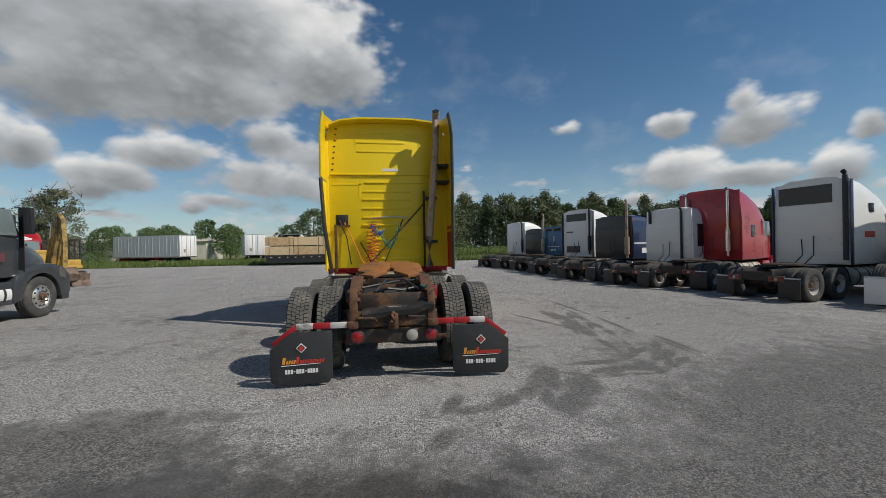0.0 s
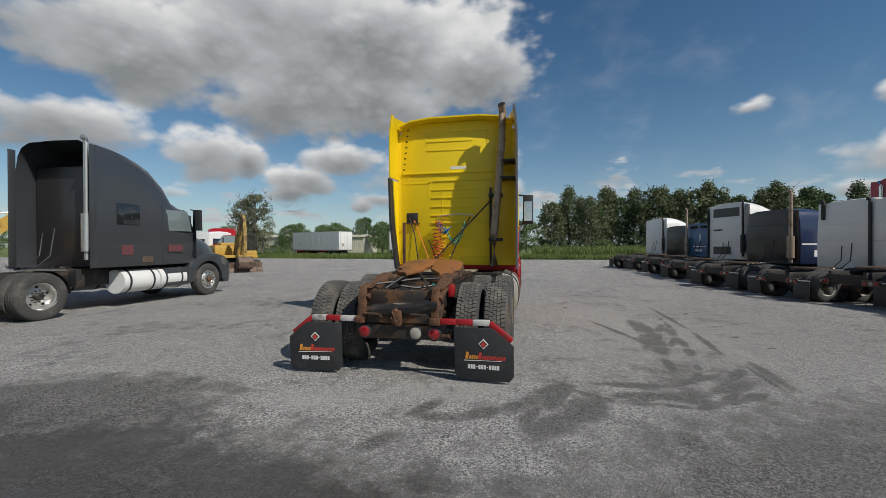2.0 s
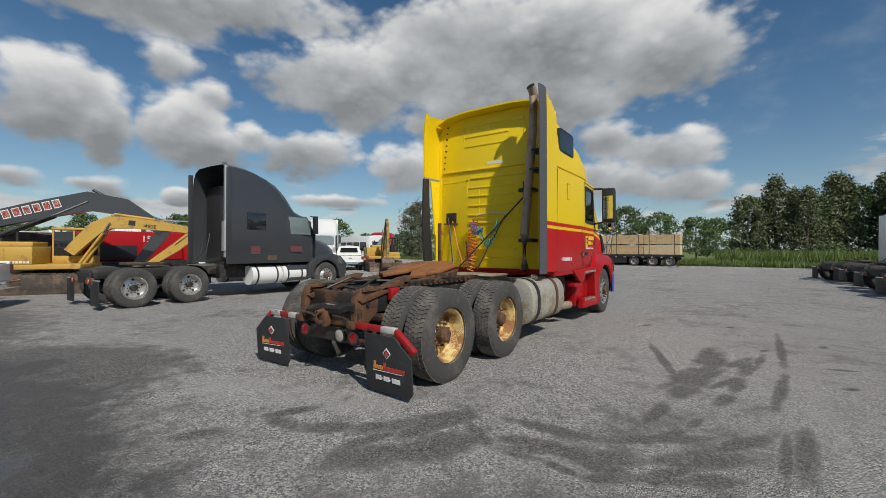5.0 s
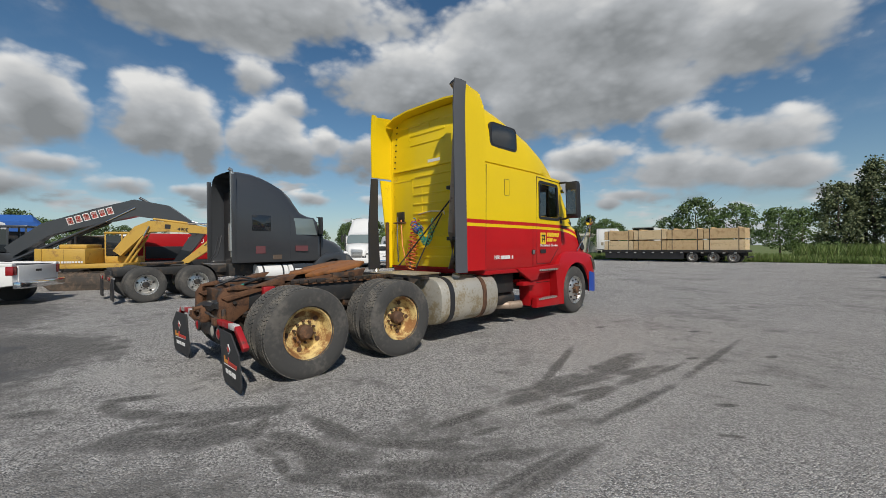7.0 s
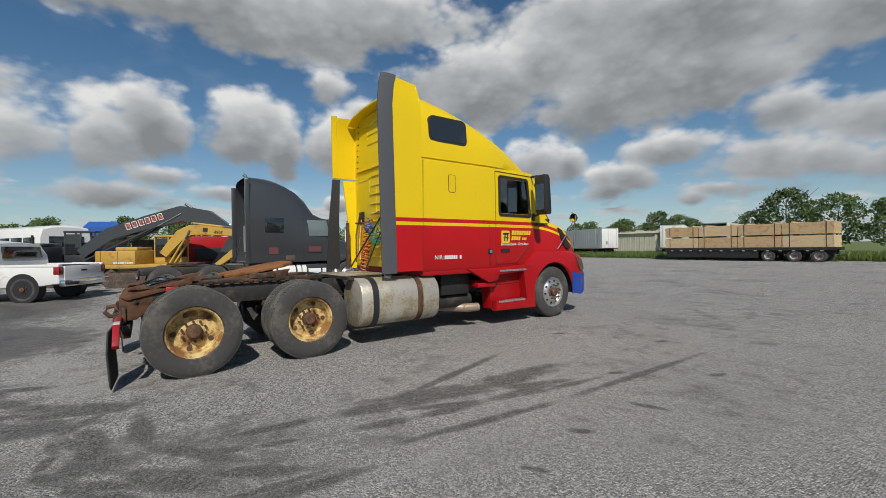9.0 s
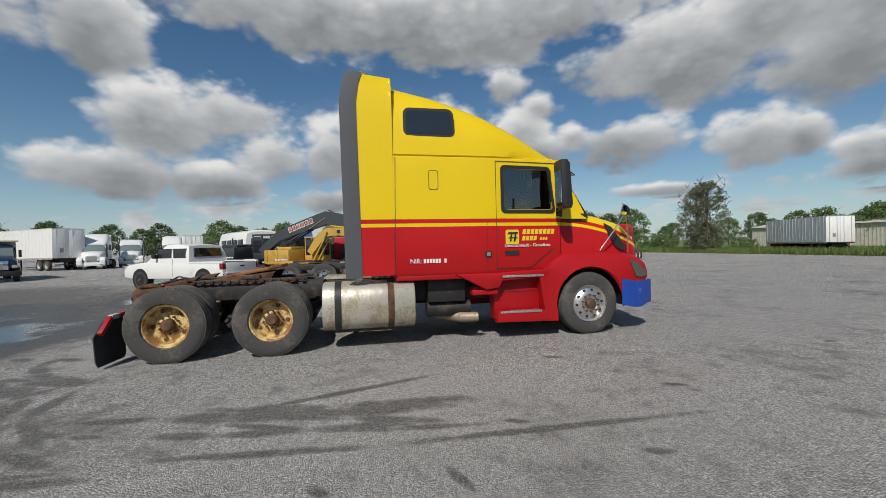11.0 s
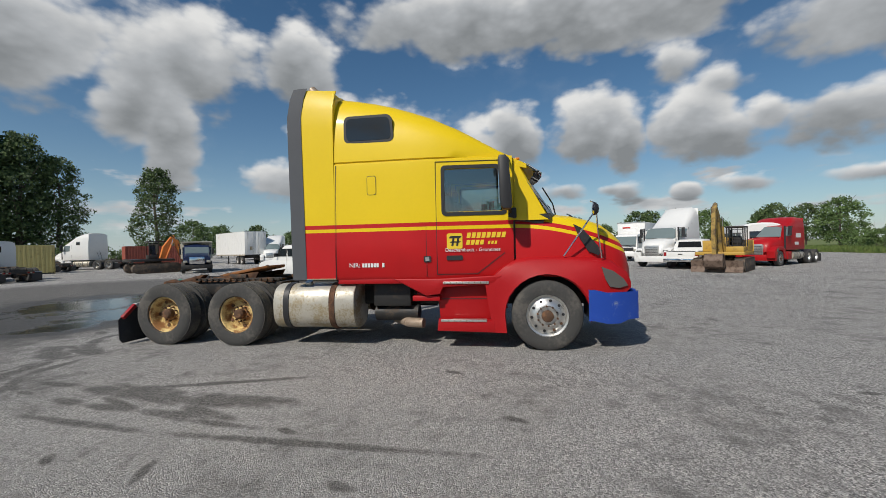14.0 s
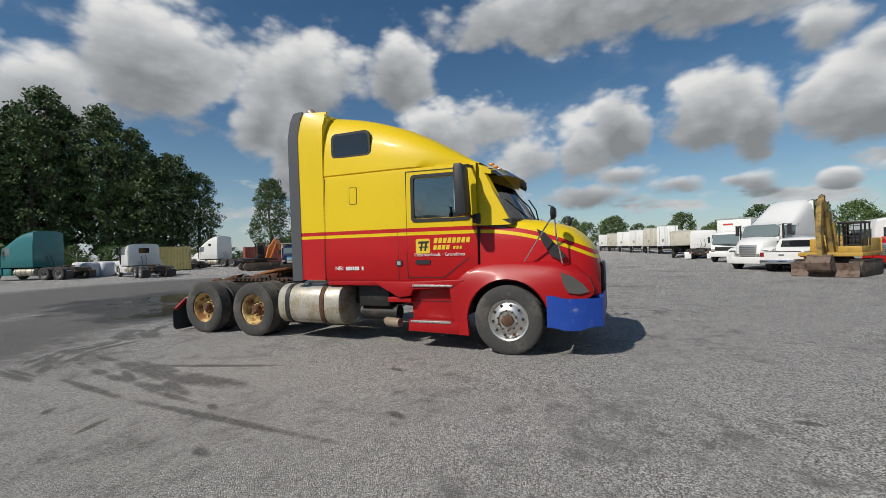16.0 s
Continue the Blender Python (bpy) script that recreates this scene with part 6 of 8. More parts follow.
        part("differential", lathe([(0.0, -0.2), (0.2, -0.08), (0.2, 0.08), (0.0, 0.2)], 16, center=(0, y, 0.5)), GREASE, root)
    part("end_plate", box(-0.5, 0.5, -1.40, -1.33, 0.62, 0.90, 0.01), BLACK, root)
    for x in (-0.62, 0.62):
        part("lamp_box", box(x - 0.22, x + 0.22, -1.44, -1.38, 0.60, 0.78, 0.01), LAMP_BOX, root)
        for k in (-0.13, 0, 0.13):
            part("tail_lamp", rod((x + k, -1.44, 0.69), (x + k, -1.46, 0.69), 0.05, seg=16), LAMP_RED if k else LAMP_CLEAR, root, "round tail lamp")
    # hood, screen, bumper
    rows = []
    for y, zt, ws in ((front + 0.02, hood_top + 0.05, 1.06), (front + 0.5, hood_top, 1.0), (nose - 0.6, hood_top - 0.10, 0.90), (nose - 0.25, hood_top - 0.28, 0.80), (nose - 0.06, hood_top - 0.52, 0.66), (nose, hood_top - 0.85, 0.60)):
        rows.append(mirror_rows([(ws, y, 0.95), (ws, y, zt - 0.32), (ws - 0.06, y, zt - 0.14), (ws - 0.22, y, zt - 0.03), (0.0, y, zt + 0.02)]))
    part("hood", loft(rows), paint, root, "long sloped hood", smooth=45)
    part("grille", prism([(-0.44, 0.72), (0.44, 0.72), (0.48, hood_top - 0.55), (0.40, hood_top - 0.46), (-0.40, hood_top - 0.46), (-0.48, hood_top - 0.55)], 1, nose - 0.16, nose + 0.03, 0.01), ALU, root, "silver front grille")
    for k in range(6):
        part("grille_bar", box(-0.40, 0.40, nose + 0.03, nose + 0.045, 0.78 + 0.11 * k, 0.80 + 0.11 * k), PLASTIC, root)
    part("windscreen", thick_sheet([[(x * (1.0 - 0.05 * k), front + 0.34 - 0.40 * k + 0.14 * (1 - x * x), 1.98 + 0.70 * k) for x in (-1, -0.6, -0.2, 0.2, 0.6, 1)] for k in (0, 0.5, 1)], 0.02), SKY_GLASS, root, "windscreen glass")
    part("cowl", box(-1.02, 1.02, front - 0.05, front + 0.30, 1.05, 1.97, 0.03), paint, root)
    if visor:
        part("sun_visor", box(-1.0, 1.0, front - 0.02, front + 0.24, 2.66, 2.72, 0.01), PLASTIC, root, "dark sun visor")
    part("bumper", box(-1.18, 1.18, nose - 0.22, nose + 0.06, 0.36, 0.78, 0.05), bumper or lower, root, "front bumper")
    part("underbody", box(-0.72, 0.72, 1.7, nose - 0.3, 0.60, 1.02, 0.02), BLACK, root, "dark engine underside")
    for x, y, z0, z1, r, mat in stacks:
        part("exhaust_stack", tube([(x, y, z0), (x, y, z1 - 0.12), (x, y - 0.02, z1 - 0.04), (x, y - 0.10, z1)], r, 12), mat, root, "upright exhaust stack")
        if mat is not PLASTIC:
            part("muffler", rod((x, y, z0 + 0.2), (x, y, z0 + 1.1), r * 1.9, seg=16), mat, root)
    for k, (a, b) in enumerate((((-0.25, rear - 0.06, 1.9), (-0.3, rear - 0.35, 1.08)), ((0.1, rear - 0.06, 2.0), (0.0, rear - 0.4, 1.05)))):
        part("air_line", tube([a, ((a[0] + b[0]) / 2 + 0.12, a[1] - 0.14, 1.35), b], 0.018, 6), PLASTIC, root, "hanging black air line")
    for x0, x1, z0, z1, where, mat in marks:
        if where == "rear":
            part("flat_mark", box(x0, x1, rear - 0.05, rear - 0.02, z0, z1), mat, root)
        else:
            part("flat_mark", box(width - 0.02, width + 0.016, x0, x1, z0, z1), mat, root)
            part("flat_mark", box(-width - 0.016, -width + 0.02, x0, x1, z0, z1), mat, root)
    root.matrix_basis = m
    return root


def at_wheel(x, y, yaw, s):
    """The pose that puts the rearmost outer wheel of the right flank at x, y."""
    r = Matrix.Rotation(radians(yaw), 4, "Z") @ Matrix.Scale(s, 4)
    off = r @ Vector((1.2, -0.66, 0))
    return Matrix.Translation((x - off.x, y - off.y, 0)) @ r


def on_spot(x, y, yaw, s=1.0):
    return Matrix.Translation((x, y, 0)) @ Matrix.Rotation(radians(yaw), 4, "Z") @ Matrix.Scale(s, 4)


HIGH = [(1.5, 3.95), (2.1, 3.92), (2.6, 3.80), (3.2, 3.52), (3.8, 3.12), (4.3, 2.80), (4.6, 2.68)]
MID = [(1.5, 3.35), (2.3, 3.38), (2.9, 3.30), (3.5, 3.02), (4.1, 2.75), (4.6, 2.68)]
FLAT = [(1.5, 3.02), (2.6, 3.05), (3.4, 2.98), (3.9, 2.78), (4.6, 2.66)]
ROUND = [(1.5, 3.55), (1.8, 3.62), (2.4, 3.58), (3.0, 3.36), (3.6, 3.0), (4.1, 2.75), (4.6, 2.68)]

semi("charcoal_semi_truck", "charcoal grey sleeper tractor unit with white fuel tanks", GREY_PAINT, [(1.7, 4.12), (2.3, 4.12), (2.9, 3.98), (3.4, 3.72), (3.75, 3.40), (4.0, 3.02), (4.15, 2.80), (4.7, 2.70)], at_wheel(-8.1, -0.60, 1.0, 0.95),
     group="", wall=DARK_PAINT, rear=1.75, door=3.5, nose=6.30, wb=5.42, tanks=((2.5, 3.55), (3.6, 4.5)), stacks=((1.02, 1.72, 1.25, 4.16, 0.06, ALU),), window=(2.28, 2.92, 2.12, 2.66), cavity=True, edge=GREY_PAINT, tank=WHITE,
     marks=((2.4, 2.72, 1.35, 1.60, "side", FADED_RED), (2.98, 3.3, 1.14, 1.30, "side", LAMP_BOX), (3.82, 4.3, 1.42, 1.62, "side", FADED_RED)), hood_top=1.9)

ROW = [
    # dark rear rectangle stands in for shade inside the roof fairing's recess
    (10.05, 2.5, -77, 0.80, "white_semi_truck", "tall white sleeper tractor unit, its roof recess drawn as a dark rectangle", dict(paint=WHITE, roof=HIGH, wall=WHITE, width=1.13, stacks=((1.0, 1.42, 1.2, 4.05, 0.07, PLASTIC),), window=(2.5, 2.75, 2.75, 3.05), edge=NAVY, marks=((2.2, 2.75, 1.92, 2.12, "side", INK_RED), (-0.95, 0.62, 3.10, 3.72, "rear", DARK_PAINT)))),
    (10.0, 5.4, -65, 0.84, "red_semi_truck", "cherry red sleeper tractor unit with two upright stacks", dict(paint=MAROON, roof=HIGH, stacks=((-0.80, 1.38, 1.2, 3.80, 0.055, CHROME), (0.78, 1.38, 1.2, 3.92, 0.055, CHROME)), window=(2.35, 2.75, 1.95, 2.45))),
    (9.0, 6.6, -73, 0.77, "white_semi_truck", "rounded white sleeper tractor unit with large dark side window", dict(paint=WHITE, roof=ROUND, stacks=((0.72, 1.45, 1.2, 3.55, 0.055, PLASTIC), (-0.95, 1.50, 2.9, 3.62, 0.075, PLASTIC)), window=(1.85, 2.55, 1.75, 2.80))),
    (8.6, 9.4, -69, 0.81, "navy_semi_truck", "navy sleeper tractor unit with a white stripe and tall stack", dict(paint=NAVY, roof=MID, wall=DARK_PAINT, stacks=((0.98, 1.35, 1.1, 4.10, 0.07, PIPE),), marks=((1.6, 3.3, 1.84, 1.90, "side", INK_WHITE), (2.2, 2.6, 1.35, 1.62, "side", INK_WHITE)))),
    (8.6, 12.8, -69, 0.84, "white_semi_truck", "tall white sleeper tractor unit with dark fairing edges", dict(paint=WHITE, roof=HIGH, edge=PLASTIC, stacks=((1.02, 1.40, 1.2, 4.0, 0.055, BLACK),), window=(2.3, 2.95, 1.95, 2.42), marks=((-0.9, 0.7, 3.25, 3.70, "rear", DARK_PAINT), (-0.9, -0.35, 2.55, 2.62, "rear", PLASTIC), (-0.9, 0.2, 1.3, 1.7, "rear", DARK_PAINT)))),
    (8.7, 16.2, -69, 0.87, "blue_semi_truck", "steel blue sleeper tractor unit with white arrow mark", dict(paint=BLUE, roof=FLAT, stacks=((-0.85, 1.38, 1.1, 3.95, 0.06, PIPE),), marks=((-0.72, -0.12, 2.72, 2.88, "rear", GLASS), (0.08, 0.68, 2.72, 2.88, "rear", GLASS), (0.02, 0.10, 1.95, 2.38, "rear", INK_WHITE), (-0.5, 0.5, 1.62, 1.66, "rear", INK_WHITE), (-0.3, 0.2, 1.35, 1.47, "rear", INK_WHITE)))),
    (8.7, 19.2, -69, 0.87, "black_semi_truck", "blackish sleeper tractor unit with a roof vent", dict(paint=DARK_PAINT, roof=FLAT, stacks=((0.92, 1.38, 1.1, 3.60, 0.055, PIPE),))),
    (8.1, 21.9, -71, 0.90, "white_semi_truck", "white sleeper tractor unit at the end of the row", dict(paint=WHITE, roof=ROUND, stacks=((0.95, 1.40, 1.1, 3.55, 0.05, BLACK),), flaps=FLAP)),
]
for x, y, yaw, s, nm, lb, kw in ROW:
    semi(nm, lb, m=at_wheel(x, y, yaw, s), rim=RIM_WHITE, **kw)
semi("white_semi_truck", "white tractor unit with pale mudflaps beside the tall one", WHITE, MID, at_wheel(11.6, -0.3, -70, 0.92), flaps=TRAILER_WHITE, rim=RIM_WHITE)

# tractor units across the yard, seen from the front or side
semi("white_semi_truck", "white tractor unit with a smashed raised roof fairing", WHITE, [(1.5, 4.25), (2.0, 4.15), (2.6, 3.75), (3.4, 3.2), (4.0, 2.8), (4.6, 2.68)], on_spot(-24.0, 17.6, -132, 0.90), group="trucks across the yard", nose=6.5, wb=5.6, bumper=WHITE)
semi("red_semi_truck", "bright red tractor unit with pale swoosh, near the grass", RED_PAINT, MID, on_spot(-23.0, 23.4, -140, 0.86), group="trucks across the yard", bumper=RED_PAINT, marks=((2.2, 3.0, 1.9, 2.2, "side", INK_WHITE), (2.6, 3.2, 1.4, 1.6, "side", INK_WHITE)))
semi("teal_semi_truck", "teal sleeper tractor unit", TEAL, HIGH, on_spot(-10.9, -31.3, 196, 0.93), group="trucks at the back of the yard")
semi("white_day_cab_truck", "white day cab tractor unit", WHITE, [(1.5, 2.95), (2.4, 2.98), (3.0, 2.9), (3.6, 2.75), (4.6, 2.66)], on_spot(-13.0, -24.5, 165, 0.85), group="trucks at the back of the yard", rear=2.3, door=2.6, window=None, marks=((-0.4, 0.4, 2.15, 2.60, "rear", GLASS),))
semi("white_semi_truck", "white aerodynamic sleeper tractor unit", WHITE, HIGH, on_spot(-31.0, -37.2, 186, 0.98), group="trucks at the back of the yard", window=(2.5, 2.9, 2.7, 3.0))
semi("yellow_semi_truck", "old yellow day cab tractor unit", CAT_YELLOW, FLAT, on_spot(-25.6, -37.7, 188, 0.85), group="trucks at the back of the yard", rear=2.2, lower=RED_PAINT)
semi("yellow_semi_truck", "old mustard yellow tractor unit", CAT_YELLOW, FLAT, on_spot(-5.2, -31.0, 200, 0.9), group="trucks at the back of the yard", rear=2.0, stacks=((0.9, 1.9, 1.1, 3.9, 0.05, PIPE),))

# ---- trailers, boxes, pickups ----
def axle_set(root, x, y, r=0.5, rim=None, sides=(1, -1), dual=True):
    for side in sides:
        flip = Matrix() if side > 0 else Matrix.Rotation(math.pi, 4, "Z")
        t = shared("tyre", TYRE_PLAIN, root, Matrix.Translation((side * x, y, r * 1.01)) @ Matrix.Scale(r / 0.505, 4))
        shared("rim", rim or RIM_WHITE, t, Matrix.Translation((side * 0.125, 0, 0)) @ flip)


def lumber_trailer(m):
    root = thing("lumber_trailer", "black flatbed trailer loaded with strapped stacks of sawn lumber", "trailer")
    L = 13.4
    part("deck", box(-1.25, 1.25, 0, L, 1.05, 1.22, 0.01), BLACK, root, "black flatbed deck")
    for side in (1, -1):
        part("side_rail", box(min(side * 1.25, side * 1.30), max(side * 1.25, side * 1.30), 0, L, 0.98, 1.20), BLACK, root)
        part("main_beam", box(min(side * 0.45, side * 0.60), max(side * 0.45, side * 0.60), 0.2, L - 0.4, 0.62, 1.05), BLACK, root)
        part("side_skirt", box(min(side * 1.20, side * 1.24), max(side * 1.20, side * 1.24), 5.2, L - 0.2, 0.30, 1.0), PLASTIC, root, "dark side skirt")
        for k in range(14):
            part("winch", box(min(side * 1.26, side * 1.36), max(side * 1.26, side * 1.36), 0.8 + 0.9 * k, 1.0 + 0.9 * k, 0.90, 1.0), ALU, root)
    for y in (1.1, 2.7, 4.5):
        axle_set(root, 1.1, y)
        part("axle", rod((-1, y, 0.5), (1, y, 0.5), 0.07), BLACK, root)
    part("rear_bar", box(-1.2, 1.2, -0.15, 0.05, 0.5, 0.62), BLACK, root)
    part("landing_leg", box(-0.8, -0.65, L - 3.0, L - 2.85, 0.0, 1.0), BLACK, root)
    part("landing_leg", box(0.65, 0.8, L - 3.0, L - 2.85, 0.0, 1.0), BLACK, root)
    root.matrix_basis = m
    for lev in range(2):
        y = 0.15
        for k, ln in enumerate((3.35, 3.25, 3.3, 3.2)):
            st = thing("lumber_stack", "banded stack of pale sawn lumber on the flatbed", "lumber", "lumber stacks")
            z0 = 1.235 + lev * 1.10
            mat = LUMBER_PALE if (lev + k) % 3 == 0 else LUMBER
            for side in (1, -1):
                for r in range(8):
                    a, b = (0.01, 1.18) if side > 0 else (-1.18, -0.01)
                    j = 0.012 * ((r * 7 + k * 3) % 4)
                    part("board_course", box(a, b, y + j, y + ln - 0.012 * ((r * 5) % 3), z0 + 0.122 * r, z0 + 0.122 * r + 0.116, 0.004, seg=1), mat, st)
            for yy in (0.15, 0.85):
                part("strap", box(-1.19, 1.19, y + ln * yy - 0.03, y + ln * yy + 0.03, z0, z0 + 0.985), PLASTIC, st)
            part("bearer", box(-1.1, 1.1, y + 0.5, y + 0.6, z0 + 0.975, z0 + 1.09), LUMBER, st)
            part("bearer", box(-1.1, 1.1, y + ln - 0.7, y + ln - 0.6, z0 + 0.975, z0 + 1.09), LUMBER, st)
            st.matrix_basis = m.copy()
            y += ln + 0.03


lumber_trailer(Matrix.Translation((-0.4, 38.2, 0)) @ Matrix.Rotation(radians(90), 4, "Z") @ Matrix.Scale(0.86, 4))


def box_trailer(m, label, L=10.0, open_back=False, wheels=True, group="box trailers", name="box_trailer", mat=None):
    root = thing(name, label, "trailer", group)
    mat = mat or TRAILER_WHITE
    w, z0, z1 = 1.28, 1.15, 3.95
    part("floor", box(-w, w, 0, L, z0 - 0.08, z0 + 0.02), BLACK, root)
    part("side_wall", box(w - 0.05, w, 0, L, z0, z1), mat, root)
    part("side_wall", box(-w, -w + 0.05, 0, L, z0, z1), mat, root)
    part("roof", box(-w, w, 0, L, z1 - 0.04, z1 + 0.02), mat, root)
    part("front_wall", box(-w, w, L - 0.06, L + 0.01, z0, z1, 0.01), mat, root)
    for side in (1, -1):
        for k in range(int(L / 0.6)):
            part("side_post", box(min(side * w, side * (w + 0.012)), max(side * w, side * (w + 0.012)), 0.3 + 0.6 * k, 0.33 + 0.6 * k, z0, z1), mat, root)
        part("bottom_rail", box(min(side * w, side * (w + 0.02)), max(side * w, side * (w + 0.02)), 0, L, z0 - 0.10, z0 + 0.06), DULL_ALU, root)
    if not open_back:
        for a, b in ((-w, -0.005), (0.005, w)):
            dr = part("door", box(a, b, -0.05, 0.0, z0 + 0.03, z1 - 0.05, 0.008), mat, root, "rear swing door")
            for x in (a + 0.3, b - 0.3):
                part("lock_rod", rod((x, -0.08, z0), (x, -0.08, z1 - 0.1), 0.02, seg=8), ALU, dr)
        part("door_plate", box(-0.7, -0.4, -0.065, -0.05, z0 + 0.55, z0 + 1.0), DULL_ALU, root)
    part("rear_frame", box(-w, w, -0.06, 0.02, z1 - 0.06, z1 + 0.03), ALU, root)
    if wheels:
        for y in (1.2, 2.5):
            axle_set(root, 1.08, y)
        part("guard_bar", box(-1.1, 1.1, -0.05, 0.02, 0.5, 0.6), BLACK, root)
        part("slider", box(-0.6, 0.6, 0.3, 3.4, 0.75, 1.1), BLACK, root)
        for x in (-0.7, 0.6):
            part("landing_leg", box(x, x + 0.1, L - 2.6, L - 2.5, 0.0, 1.1), BLACK, root)
    root.matrix_basis = m
    return root


box_trailer(on_spot(-22.6, 45.5, 66, 0.88), "white box trailer standing on the meadow, doors shut", 11.5)
box_trailer(on_spot(-15.2, 45.5, 20, 0.88), "white box trailer behind the lumber, doors shut", 9.0)
box_trailer(on_spot(-11.2, 45.8, 8, 0.88), "old box trailer with its rear open and dark", 9.0, open_back=True)

# boxes in a far line at the yard's side
rnd = random.Random(11)
for k, (x, y) in enumerate(((-56, 13.8), (-63, 12.6), (-71, 10.8), (-80, 9.0), (-90, 7.0), (-100, 5.0))):
    box_trailer(on_spot(x, y, 84 + rnd.uniform(-4, 4), 0.98), "white box trailer in a far line across the yard", 6.5 + k % 3, mat=(TRAILER_WHITE, CORRUGATED, WHITE)[k % 3])
box_trailer(on_spot(-38.3, -25.1, 146, 1.0), "white box trailer at the back of the yard", 9.5)
box_trailer(on_spot(-57.0, -21.0, 120, 0.95), "white box trailer at the back of the yard", 8.0)


def pickup(m, label, crew=True, group="pickups"):
    root = thing("pickup", label, "pickup", group)
    w = 0.96
    part("lower_body", prism([(-2.75, 0.55), (-2.75, 1.08), (0.35, 1.10), (0.5, 1.10), (1.55, 1.13), (2.45, 1.02), (2.70, 0.85), (2.72, 0.50), (2.15, 0.42), (-2.0, 0.45)], 0, -w, w, 0.05), WHITE, root, "white pickup body")
    part("cab", loft([mirror_rows([(0.95, -1.0, 1.05), (0.92, -0.98, 1.4), (0.78, -0.85, 1.78), (0.0, -0.83, 1.83)]), mirror_rows([(0.95, -0.3, 1.05), (0.92, -0.3, 1.42), (0.78, -0.3, 1.85), (0.0, -0.3, 1.90)]), mirror_rows([(0.95, 0.5, 1.05), (0.92, 0.5, 1.42), (0.76, 0.40, 1.84), (0.0, 0.40, 1.89)]), mirror_rows([(0.95, 1.45, 1.05), (0.93, 1.28, 1.2), (0.86, 1.2, 1.25), (0.0, 1.2, 1.28)])]), WHITE, root, smooth=30)
    for side in (1, -1):
        for y0, y1, a, b in ((-0.82, -0.15, 0.0, 0.0), (-0.05, 0.72, 0.0, 0.30)):
            part("side_window", prism([(y0, 1.30), (y1 + b * 0.6, 1.30), (y1 - b * 0.3, 1.68), (y0 + 0.06, 1.68)], 0, side * 0.80, side * 0.945), GLASS, root, "dark side window")
        part("tail_lamp", box(min(side * 0.80, side * 0.975), max(side * 0.80, side * 0.975), -2.77, -2.60, 0.82, 1.06, 0.02), LAMP_RED, root, "red tail lamp")
        part("mirror", box(min(side * 0.96, side * 1.14), max(side * 0.96, side * 1.14), 0.72, 0.82, 1.28, 1.46, 0.03), PLASTIC, root)
        part("headlight", box(min(side * 0.62, side * 0.95), max(side * 0.62, side * 0.95), 2.55, 2.73, 0.80, 0.98, 0.03), LAMP_CLEAR, root)
        part("door_seam", box(min(side * 0.955, side * 0.963), max(side * 0.955, side * 0.963), -0.11, -0.10, 0.55, 1.25), PLASTIC, root)
        part("bed_rail", box(min(side * 0.82, side * 0.965), max(side * 0.82, side * 0.965), -2.75, -1.02, 1.05, 1.14, 0.02), WHITE, root)
        for y in (-1.75, 1.75):
            # solid black disc stands in for the shaded hollow of the wheel arch
            part("wheel_arch_shade", rod((side * 0.70, y, 0.42), (side * 0.967, y, 0.42), 0.45, seg=28), PLASTIC, root)
            flip = Matrix() if side > 0 else Matrix.Rotation(math.pi, 4, "Z")
            t = shared("tyre", TYRE_PLAIN, root, Matrix.Translation((side * 0.86, y, 0.39)) @ Matrix.Scale(0.765, 4))
            shared("rim", RIM_FRONT, t, Matrix.Translation((side * 0.135, 0, 0)) @ flip @ Matrix.Scale(1.12, 4))
    part("rear_window", prism([(-0.70, 1.34), (0.70, 1.34), (0.62, 1.70), (-0.62, 1.70)], 1, -1.0, -0.90), GLASS, root, "dark rear window")
    part("windscreen", prism([(-0.75, 1.28), (0.75, 1.28), (0.66, 1.74), (-0.66, 1.74)], 1, 0.62, 1.06), GLASS, root)
    part("tailgate", box(-0.78, 0.78, -2.78, -2.72, 0.66, 1.08, 0.015), WHITE, root, "shut tailgate")
    part("handle", box(-0.12, 0.12, -2.79, -2.77, 0.90, 0.96), PLASTIC, root)
    part("bumper", box(-0.95, 0.95, -2.92, -2.74, 0.46, 0.66, 0.03), CHROME, root, "chrome rear bumper")
    part("bed_floor", box(-0.80, 0.80, -2.70, -1.03, 1.085, 1.10), PLASTIC, root)
    part("grille", box(-0.6, 0.6, 2.68, 2.75, 0.62, 0.95, 0.02), PLASTIC, root)
    root.matrix_basis = m
    return root


pickup(on_spot(-11.8, -5.0, 150, 0.97), "white crew cab pickup with dusty grey tailgate")
pickup(on_spot(-19.4, 16.0, 52, 0.90), "white crew cab pickup with its tailgate shut, beside the excavator")


